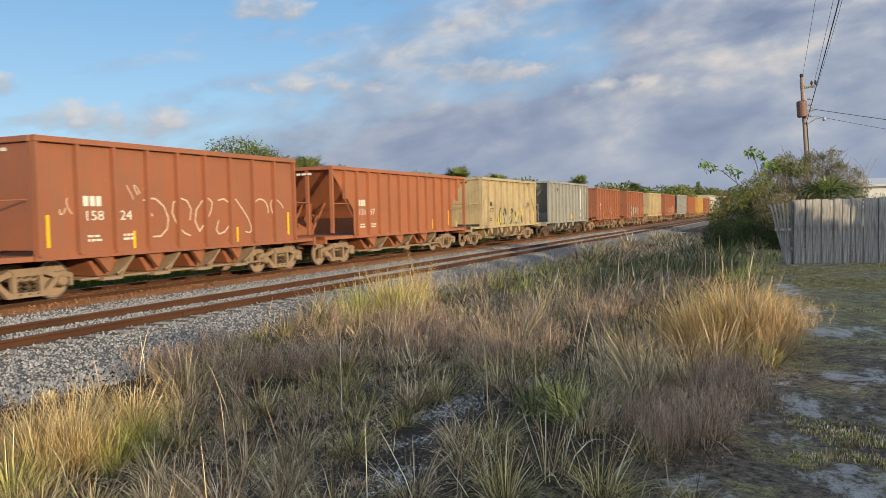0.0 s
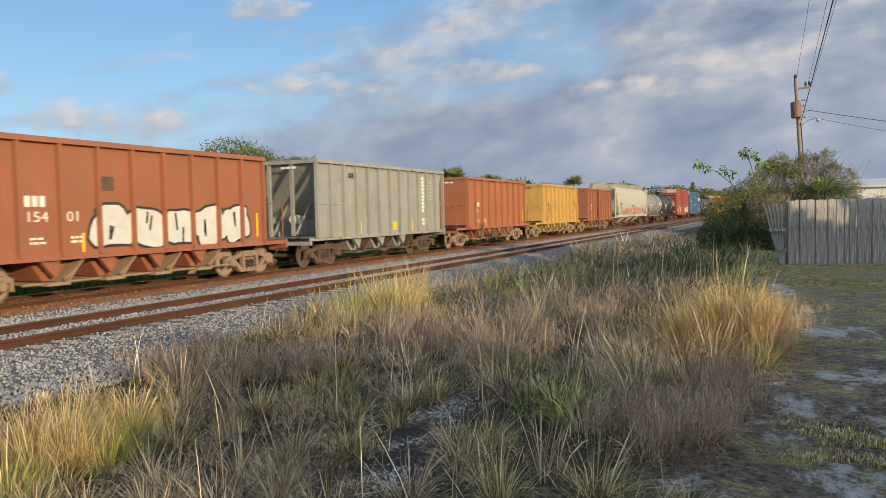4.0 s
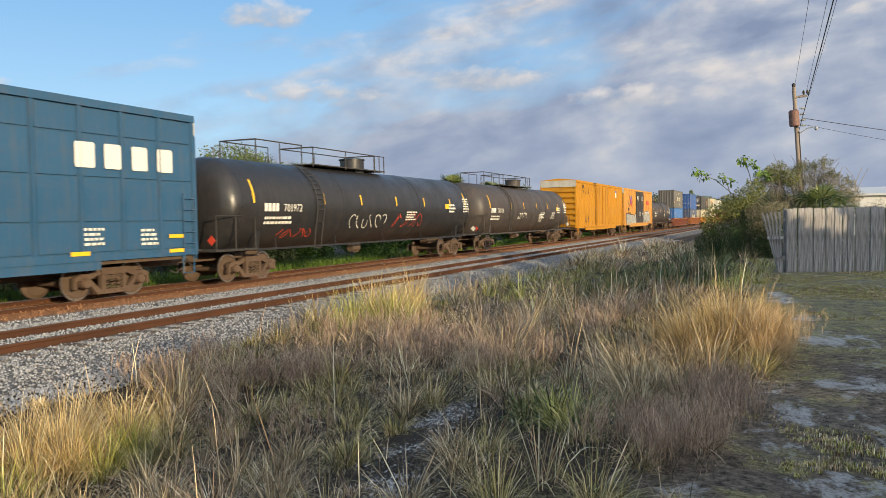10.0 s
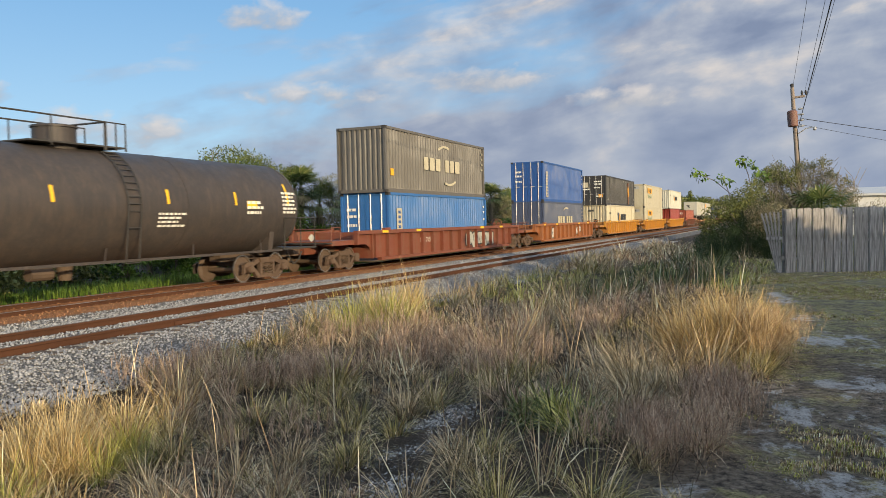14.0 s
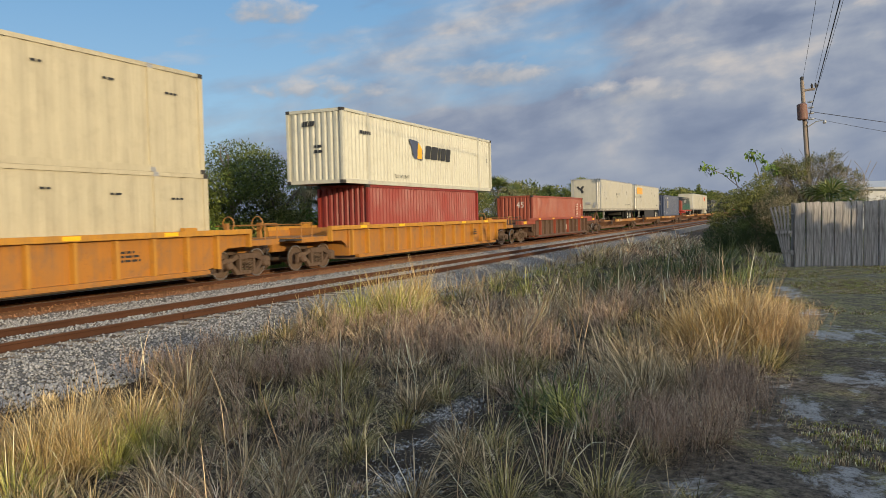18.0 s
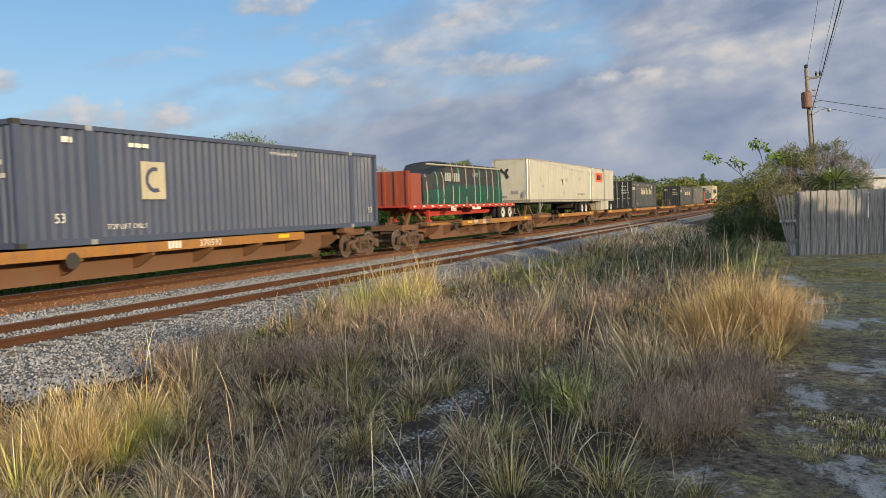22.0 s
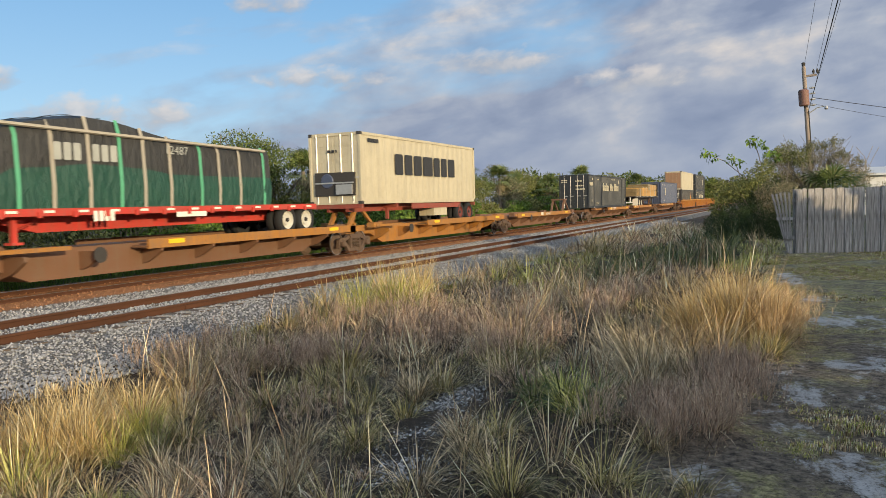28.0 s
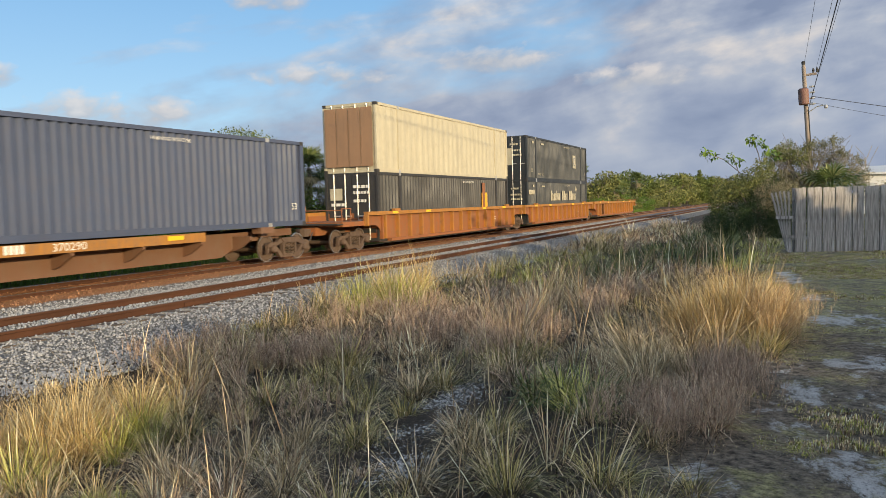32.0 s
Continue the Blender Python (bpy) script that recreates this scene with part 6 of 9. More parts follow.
    put(container(fec.replace("on a spine wagon", "in a well car"), "c_fec", K53, marks=marks_53("c_cream", coast)), 840.5, low)

    # van trailers
    def raven(t, x, a):
        bird(t, -0.35, -a - 0.01, 3.95, 0.85, True)
        bird(t, x, -0.34, 3.5, 0.62)
        bars(t, x, 0.4, 3.55, (0.5, 0.5, 0.5, 0.45, 0.5), 0.24, M["tag_gray"], "owner_lettering", 0.15)
        for px in (-0.75, 0.9):
            part("placard_holder", Shape().add([(px, -a - 0.01, 2.45), (px + 0.2, -a - 0.01, 2.65), (px, -a - 0.01, 2.85), (px - 0.2, -a - 0.01, 2.65)], [(0, 1, 2, 3)]), M["alu"], t)
        part("placard_holder", Shape().add([(x, 0.0, 2.5), (x, 0.18, 2.7), (x, 0.0, 2.9), (x, -0.18, 2.7)], [(0, 1, 2, 3)]), M["alu"], t)
        word("OUR DRIVERS MAKE THE DIFFERENCE!", t, x, a - 4.3, 2.55, 0.13, M["tag_black"], "slogan", 0.9)
    put(dry_trailer("white van trailer with a dark bird emblem", 16.2, raven), 519.2)

    def werner(t, x, a):
        bars(t, x, -7.95, 3.88, (0.8, 0.6, 0.62, 0.62, 0.6, 0.62), 0.74, M["amber_mark"], "owner_lettering", 0.42)
        bars(t, -0.75, -a - 0.01, 3.85, (0.7, 0.45, 0.5, 0.5, 0.45, 0.5), 0.36, M["amber_mark"], "owner_lettering", 0.15, end=True)
        word("WE KEEP AMERICA MOVING", t, x, -7.7, 3.5, 0.19, M["tag_black"], "slogan", 0.95)
        bars(t, x, a - 2.2, 2.55, (0.4,) * 9, 0.15, M["tag_black"], "owner_lettering", 0.1)
        part("placard_holder", Shape().add([(x, 1.0, 2.6), (x, 1.2, 2.8), (x, 1.0, 3.0), (x, 0.8, 2.8)], [(0, 1, 2, 3)]), M["alu"], t)
    put(dry_trailer("white van trailer with amber lettering and black skirts", 16.15, werner, skirt=True), 537.95)
    put(dry_trailer("white van trailer with a dark bird emblem", 16.4, raven), 595.0)

    def yellow(t, x, a):
        panel(t, x, -2.95, -0.35, 3.72, 4.5, M["orange_mark"], "sign_panel", label="orange sign panel")
        bars(t, x + 0.006, -2.6, 3.88, (0.55, 0.5, 0.45, 0.45, 0.55, 0.65), 0.42, M["black_mark"], "owner_lettering", 0.16)
        panel(t, x, -0.9, 0.2, 4.0, 4.4, M["orange_mark"], "sign_panel", end=-a - 0.01)
        part("tool_box", Shape().box(0.2, 1.24, -a + 3.4, -a + 6.5, 1.25, 2.05), M["trailer"], t, "white box under the trailer")
    put(dry_trailer("short white van trailer with an orange sign", 8.55, yellow, axles=(1.0,)), 608.2)

    # refrigerated container on a chassis
    def crow(c, x, a):
        bars(c, x, -3.15, 1.24, (0.85, 0.85, 0.9, 1.15, 0.75, 0.75, 0.9), 0.9, M["black_mark"], "owner_lettering", 0.36)
        bars(c, x, -a + 0.6, 2.5, (0.4,) * 12, 0.17, M["tag_black"], "owner_lettering", 0.1)
        part("cooling_unit", Shape().box(-0.95, 0.95, -a - 0.05, -a + 0.05, 0.35, 1.3), M["dark_steel"], c, "dark cooling unit opening")
        part("cooling_fan", Shape().lathe("y", (-0.35, 0.95), [(-a - 0.09, 0.27), (-a - 0.05, 0.3)], 18), M["c_navy"], c)
        part("compressor", Shape().box(0.1, 0.85, -a - 0.14, -a, 0.4, 0.8).box(-0.9, 0.9, -a - 0.1, -a, 0.84, 0.9), M["alu"], c)
        print_lines(c, -0.3, -a - 0.06, 2.1, 0.5, 1, 0.2, M["tag_black"], True, 3)
    put(container("cream refrigerated container with bold black lettering", "c_cream", K40, 2.44, 2.9, "plain", True, crow), 718.75, 1.98)
    ch = thing("container_chassis", "red-brown skeletal chassis under a cream container", "chassis", "road trailers on spine wagons")
    for x in (-0.45, 0.45):
        part("main_beam", Shape().box(x - 0.07, x + 0.07, -6.0, 6.1, 1.66, 1.97), M["well_red"], ch)
    for y in (-6.0, -3.0, 0.5, 3.5, 6.0):
        part("cross_member", Shape().box(-1.2, 1.2, y - 0.08, y + 0.08, 1.80, 1.97), M["well_red"], ch)
    part("landing_leg", Shape().box(0.8, 0.92, -3.4, -3.28, 1.3, 1.8).box(-0.92, -0.8, -3.4, -3.28, 1.3, 1.8), M["well_red"], ch)
    part("side_panel", Shape().box(1.18, 1.22, -1.6, 4.0, 1.72, 1.95), M["well_red"], ch)
    part("generator_box", Shape().box(0.4, 1.2, 0.8, 2.3, 1.35, 1.75), M["c_cream"], ch)
    for y in (4.0, 5.2):
        tyre_set(ch, y, 0.98, 1.22, "rim_red", 0.48)
    put(ch, 718.75)

    # flatbed trailers with tarped loads
    tarp_black = Nodes("black_tarpaulin")
    tarp_black.bump(tarp_black.noise(3.0, 6, 0.6, tarp_black.space((1, 2.2, 0.7))), 0.9, 0.12)
    tb = tarp_black.done(tarp_black.mix(tarp_black.noise(2.0, 5), (0.018, 0.018, 0.017), (0.05, 0.048, 0.043)), 0.55)
    tarp_green = Nodes("green_tarpaulin")
    tarp_green.bump(tarp_green.noise(3.0, 6, 0.6, tarp_green.space((1, 2.2, 0.7))), 0.9, 0.12)
    tg = tarp_green.done(tarp_green.mix(tarp_green.noise(2.0, 5), (0.008, 0.045, 0.03), (0.02, 0.085, 0.055)), 0.5)
    pale, green = plain("pale_strap", (0.36, 0.32, 0.25), 0.7), plain("green_strap", (0.10, 0.36, 0.20), 0.7)

    def tarp_load(q, length, front_bump, seed):
        ld = thing("tarped_load", "load under black and green tarpaulin, strapped on a flatbed", "cargo", "tarped loads")
        rnd = random.Random(seed)
        ny, a = 40, length / 2
        sec = [(1.24, 0.0), (1.27, 0.55), (1.25, 1.0), (1.22, 1.75), (1.12, 2.08), (0.6, 2.16), (0.0, 2.18), (-0.6, 2.16), (-1.12, 2.08), (-1.22, 1.75), (-1.25, 1.0), (-1.27, 0.55), (-1.24, 0.0)]
        for name, cut, mat in (("green_tarp", (0, 2), tg), ("black_tarp", (1, 12), tb), ("green_tarp", (10, 12), tg)):
            pass
        def ring(y, lo, hi, lift):
            out = []
            for i in range(lo, hi + 1):
                x, z = sec[i]
                sag = 0.04 * noise.noise(Vector((x * 1.4, y * 1.1, z * 1.3 + seed)))
                out.append((x + (sag if x > 0 else -sag) * 1.2, y, max(0.0, z * lift + sag * (1 if z > 0.1 else 0))))
            return out
        ys = [-a + length * i / ny for i in range(ny + 1)]

        def lift(y):
            k = 1.0
            if front_bump:
                k = 0.88 + 0.2 * math.exp(-((y + a * 0.28) / 1.9) ** 2)
            if not front_bump:
                k = 0.76 + 0.24 * min(1.0, max(0.0, (y + 2.9) / 0.5))
            if y < -a + 1.2:
                k *= 0.86 if front_bump else 0.9
            return k
        for name, lo, hi, mat in (("green_tarp", 0, 2, tg), ("black_tarp", 2, 10, tb), ("green_tarp", 10, 12, tg)):
            v, f = [], []
            m = hi - lo + 1
            for y in ys:
                v += ring(y, lo, hi, lift(y))
            for j in range(ny):
                f += [(j * m + i, j * m + i + 1, (j + 1) * m + i + 1, (j + 1) * m + i) for i in range(m - 1)]
            part(name, Shape().add(v, f), mat, ld, smooth=True)
        for e in (0, ny):
            part("tarp_end", Shape().add(ring(ys[e], 0, 12, lift(ys[e])), [tuple(range(13))]), tb, ld)
        n = 11
        for i in range(n):                       # straps over the load
            y = -a + 0.5 + (length - 1.0) * i / (n - 1) + rnd.uniform(-0.15, 0.15)
            pts = [(x * 1.012, z * lift(y) + (0.02 if z > 0.1 else 0)) for x, z in sec]
            s = Shape()
            wd = 0.055
            v = [(x, y + d, z) for d in (-wd, wd) for x, z in pts]
            k = len(pts)
            s.add(v, [(j, j + 1, k + j + 1, k + j) for j in range(k - 1)])
            part("strap", s, green if i % 3 == 1 else pale, ld, "pale cargo strap" if i % 3 != 1 else "green cargo strap")
        rail = Shape().tube([(1.27, -a + 0.4, 2.02 * 0.95), (1.27, a - 0.3, 1.98 * lift(a))], 0.05, 5)
        part("edge_board", rail, pale, ld)
        bars(ld, 1.295, -a + 2.4, 1.15, (0.5, 0.5, 0.5, 0, 0.5, 0.5, 0.5), 0.42, M["tag_gray"], "marking", 0.3)
        word("12487", ld, 1.295, 0.6, 1.45, 0.24, M["tag_gray"], "load_number", 1.1)
        put(ld, q, 2.005)

    for q, length, mid, bump in ((576.6, 14.2, 576.3, False), (702.1, 14.3, 702.0, True)):
        tr = flatbed("red flatbed trailer with a tarped load", length, (5.2, 6.4) if not bump else (5.5, 6.6), -1, "red_steel")
        part("headboard", Shape().box(-1.28, 1.28, -7.05, -6.95, 2.0, 3.55), M["c_rust"] if not bump else M["red_steel"], tr, "red headboard")
        for i in range(5):
            x = -1.2 + i * 0.6
            part("headboard_rib", Shape().box(x - 0.06, x + 0.06, -7.12, -7.04, 2.0, 3.55), M["c_rust"] if not bump else M["red_steel"], tr)
        for k in (-1, 1):
            part("headboard_side", Shape().box(k * 1.28 - 0.03, k * 1.28 + 0.03, -7.0, -5.9, 2.0, 3.45), M["c_rust"] if not bump else M["red_steel"], tr)
        panel(tr, 1.325, 0.2, 1.4, 1.72, 1.86, M["white_mark"], "number_panel")
        bars(tr, 1.33, -2.6, 1.68, (0.5, 0.5, 0.5, 0.5), 0.26, M["white_mark"], "owner_mark")
        put(tr, q)
        tarp_load(mid - 0.6 if bump else mid, 10.6, bump, 3 if bump else 8)

    # lumber on a dark flatbed, rear end first
    wood = Nodes("sawn_pine")
    g = wood.noise(3.0, 5, 0.6, wood.space((6, 0.5, 9)))
    wood.bump(wood.noise(6.0, 3, 0.6, wood.space((1, 0.1, 24))), 0.6, 0.03)
    wmat = wood.done(wood.mix(g, (0.34, 0.19, 0.06), (0.55, 0.33, 0.11)), 0.75)
    wood2 = Nodes("weathered_pine")
    wood2.bump(wood2.noise(6.0, 3, 0.6, wood2.space((1, 0.1, 24))), 0.6, 0.03)
    wmat2 = wood2.done(wood2.mix(wood2.noise(3.0, 5, 0.6, wood2.space((6, 0.5, 9))), (0.15, 0.10, 0.045), (0.27, 0.19, 0.08)), 0.8)
    tr = flatbed("dark flatbed trailer carrying stacked lumber", 16.1, (-5.2, -3.85), 1, "dark_steel", "rim", 2.2, 0.98)
    part("rear_bumper", Shape().box(-1.2, 1.2, -8.05, -7.95, 1.45, 1.58).box(-0.8, -0.7, -8.0, -7.9, 1.5, 2.1).box(0.7, 0.8, -8.0, -7.9, 1.5, 2.1), M["white_mark"], tr)
    for x in (-0.95, 0.95):
        part("mud_flap", Shape().box(x - 0.3, x + 0.3, -6.1, -6.08, 1.15, 1.95), M["white_mark"], tr)
    part("headboard", Shape().box(-1.28, 1.28, 7.9, 8.02, 2.2, 3.75), M["dark_steel"], tr)
    put(tr, 780.15)
    rnd = random.Random(12)
    stacks = [(-6.6, -3.3, 0.0, 0.86, wmat2), (-3.2, 1.1, 0.0, 0.98, wmat), (1.2, 7.5, 0.0, 0.72, wmat), (-3.1, 1.0, 0.98, 1.12, wmat2), (0.9, 2.4, 0.74, 1.45, wmat2), (2.5, 5.0, 0.74, 1.42, wmat), (5.1, 7.6, 0.74, 1.38, wmat)]
    for y0, y1, z0, z1, mat in stacks:
        st = thing("lumber_stack", "strapped stack of sawn lumber on a flatbed", "lumber", "lumber stacks")
        rows_n = max(1, round((z1 - z0) / 0.14))
        for r in range(rows_n):
            for c in range(4):
                x0 = -1.2 + c * 0.6
                h = (z1 - z0) / rows_n
                j, k = rnd.uniform(-0.04, 0.04), rnd.uniform(-0.012, 0.012)
                part("board", Shape().box(x0 + 0.006 + k, x0 + 0.594 + k, y0 + j, y1 + j, r * h + 0.004, (r + 1) * h - 0.012), mat, st)
        for i in range(2):
            y = y0 + (y1 - y0) * (0.25 + 0.5 * i)
            part("strap", Shape().box(1.215, 1.225, y - 0.05, y + 0.05, 0, z1 - z0).box(-1.225, 1.225, y - 0.05, y + 0.05, z1 - z0, z1 - z0 + 0.01), M["amber_mark"] if i == 0 and y0 < -3 and z0 == 0 else M["tag_gray"], st)
        put(st, 780.15, 2.2 + z0 + 0.004)


PATH = [(0, 0.0), (4, 97.6), (8, 196.1), (12, 294.9), (16, 393.2), (20, 490.4), (24, 587.6), (28, 685.9), (32, 784.4)]  # seconds, metres run


def motions():
    for ob, q, z, turned in TRAIN:
        walk(ob, [(t, pose(TRACK_X, q - run, z, 0, 0, 180 if turned else 0)) for t, run in PATH])

# ---------------- ground ----------------
def ground_z(x, y):
    """Height of the soil: a lot at 0.2 m, a shallow ditch before the railway bed, flat beyond."""
    x, y = np.asarray(x, float), np.asarray(y, float)
    d = np.clip((-x - 0.9) / 5.0, 0, 1)
    z = 0.2 - 0.62 * d * d * (3 - 2 * d)
    far = np.clip((-x - 19.5) / 2.5, 0, 1)
    z = z + 0.1 * far
    return z


SAND = [(0.42, 5.0, 0.34, 0.55), (0.03, 5.8, 0.2, 0.32), (0.62, 8.1, 0.35, 0.6), (0.75, 11.0, 0.5, 0.8), (-0.05, 16.6, 0.35, 1.6), (0.15, 6.9, 0.2, 0.4), (0.9, 6.3, 0.3, 0.5), (0.35, 13.2, 0.3, 0.7)]


def build_ground():
    n = Nodes("shaded_soil_and_sand")
    fine = n.noise(9.0, 6, 0.65)
    # soil under the tall grass, darkened to paint shade into the gaps
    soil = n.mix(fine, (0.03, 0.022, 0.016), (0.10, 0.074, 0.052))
    earth = n.mix(n.ramp(n.noise(13.0, 8, 0.72), [(0.36, 0.0), (0.64, 1.0)]), (0.05, 0.04, 0.031), (0.36, 0.29, 0.22))
    turf = n.mix(n.ramp(n.noise(24.0, 7, 0.75), [(0.38, 0.0), (0.62, 1.0)]), (0.14, 0.13, 0.05), (0.60, 0.52, 0.27))
    turf = n.mix(n.ramp(n.noise(3.5, 8, 0.72), [(0.45, 0.0), (0.56, 0.85)]), turf, earth)
    lawn = (earth, turf)
    sand = n.mix(n.noise(14.0, 6, 0.7), (0.48, 0.46, 0.44), (0.84, 0.81, 0.78))
    sx = n.node("ShaderNodeSeparateXYZ")
    n.nt.links.new(n.tc.outputs["Object"], sx.inputs[0])
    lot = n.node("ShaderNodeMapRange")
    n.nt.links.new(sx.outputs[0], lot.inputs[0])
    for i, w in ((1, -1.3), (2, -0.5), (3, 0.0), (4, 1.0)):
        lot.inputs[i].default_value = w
    def calc(op, a, b):
        k = n.node("ShaderNodeMath")
        k.operation = op
        n.put(a, k.inputs[0]), n.put(b, k.inputs[1])
        return k.outputs[0]
    sandy = n.noise(2.2, 12, 0.78, n.space((1.0, 0.7, 1)), 0.35)
    for cx, cy, rx, ry in SAND:                     # the worn places
        p, q = calc("DIVIDE", calc("SUBTRACT", sx.outputs[0], cx), rx), calc("DIVIDE", calc("SUBTRACT", sx.outputs[1], cy), ry)
        k = calc("MAXIMUM", calc("SUBTRACT", 1.4, calc("ADD", calc("MULTIPLY", p, p), calc("MULTIPLY", q, q))), 0.0)
        sandy = calc("ADD", sandy, calc("MULTIPLY", k, 0.095))
    back = calc("MINIMUM", calc("MAXIMUM", calc("MULTIPLY", calc("SUBTRACT", sx.outputs[1], 9.0), 0.035), -0.06), 0.2)
    lawn = n.mix(n.ramp(calc("ADD", n.noise(1.1, 9, 0.7), back), [(0.47, 0.0), (0.53, 1.0)]), *lawn)
    spots = n.ramp(sandy, [(0.575, 0.0), (0.63, 0.75), (0.70, 1.0)])
    lawn = n.mix(spots, lawn, sand)
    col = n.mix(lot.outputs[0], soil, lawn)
    grit = n.noise(45.0, 4, 0.7)
    col = n.mix(n.ramp(grit, [(0.34, 0.6), (0.48, 0.0)]), col, (0.03, 0.024, 0.018))
    col = n.mix(n.ramp(n.noise(60.0, 4, 0.7), [(0.56, 0.0), (0.70, 0.55)]), col, (0.42, 0.36, 0.27))
    n.bump(n.noise(18.0, 6, 0.75), 1.0, 0.09)
    mat = n.done(col, 0.95, 0, 0.2)
    xs = np.concatenate([np.linspace(-3000, -60, 12), np.linspace(-50, -22, 8), np.linspace(-21, 6, 91), np.linspace(7, 60, 14), np.linspace(100, 3000, 10)])
    ys = np.concatenate([np.linspace(-3000, -80, 10), np.linspace(-60, 0, 16), np.linspace(0.3, 40, 134), np.linspace(41, 140, 60), np.linspace(160, 3000, 18)])
    X, Y = np.meshgrid(xs, ys)
    Z = ground_z(X, Y)
    r = np.random.RandomState(4)
    near = (X > -21) & (X < 8) & (Y > -2) & (Y < 60)
    for f, amp in ((0.9, 0.03), (2.3, 0.018), (5.1, 0.008)):
        p = r.uniform(0, 6, 4)
        Z = Z + near * amp * (np.sin(X * f + p[0] + 1.3 * np.sin(Y * f * 0.7 + p[1])) * np.sin(Y * f * 1.1 + p[2]))
    nx, ny = len(xs), len(ys)
    idx = np.arange(nx * ny).reshape(ny, nx)
    F = np.stack([idx[:-1, :-1], idx[:-1, 1:], idx[1:, 1:], idx[1:, :-1]], -1).reshape(-1, 4)
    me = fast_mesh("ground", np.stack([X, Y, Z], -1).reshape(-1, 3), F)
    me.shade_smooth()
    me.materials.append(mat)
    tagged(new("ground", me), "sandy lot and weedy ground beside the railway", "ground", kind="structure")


def stone_material(name, a, b, c):
    n = Nodes(name)
    isl = n.node("ShaderNodeNewGeometry").outputs["Random Per Island"]
    col = n.ramp(isl, [(0.0, a), (0.5, b), (1.0, c)])
    col = n.mix(n.ramp(n.noise(30.0, 4, 0.6), [(0.4, 0.0), (0.8, 0.35)]), col, (0.10, 0.09, 0.08))
    return n.done(col, 0.9, 0, 0.25)


def stones(name, pts, size, mat, seed, label):
    """Rough little blocks on the bed, each a squashed and turned octahedron-like lump."""
    r = np.random.RandomState(seed)
    k = len(pts)
    base = np.array([(1, 0.2, 0), (-1, -0.1, 0.1), (0.1, 1, 0), (0, -1, -0.1), (0.15, 0.1, 0.8), (0, 0, -0.7)])
    tri = np.array([(0, 2, 4), (2, 1, 4), (1, 3, 4), (3, 0, 4), (2, 0, 5), (1, 2, 5), (3, 1, 5), (0, 3, 5)])
    s = (size * r.uniform(0.55, 1.25, k))[:, None, None]
    v = base[None] * r.uniform(0.7, 1.2, (k, 6, 3)) * s
    w = r.uniform(0, 6.28, k)
    c, d = np.cos(w)[:, None], np.sin(w)[:, None]
    t = r.uniform(-0.6, 0.6, k)
    x = v[..., 0] * c - v[..., 1] * d
    y = v[..., 0] * d + v[..., 1] * c
    z = v[..., 2] + x * t[:, None]
    v = np.stack([x, y, z], -1) + np.asarray(pts)[:, None, :]
    f = (tri[None] + (np.arange(k) * 6)[:, None, None]).reshape(-1, 3)
    me = fast_mesh(name, v.reshape(-1, 3), f)
    me.materials.append(mat)
    return tagged(new(name, me), label, "ballast", kind="stuff")


BED = [(-20.2, -0.45), (-19.0, -0.12), (-14.85, -0.10), (-14.3, -0.17), (-13.7, -0.15), (-10.75, -0.15), (-9.35, -0.50)]


def bed_z(x):
    return np.interp(x, [p[0] for p in BED], [p[1] for p in BED])


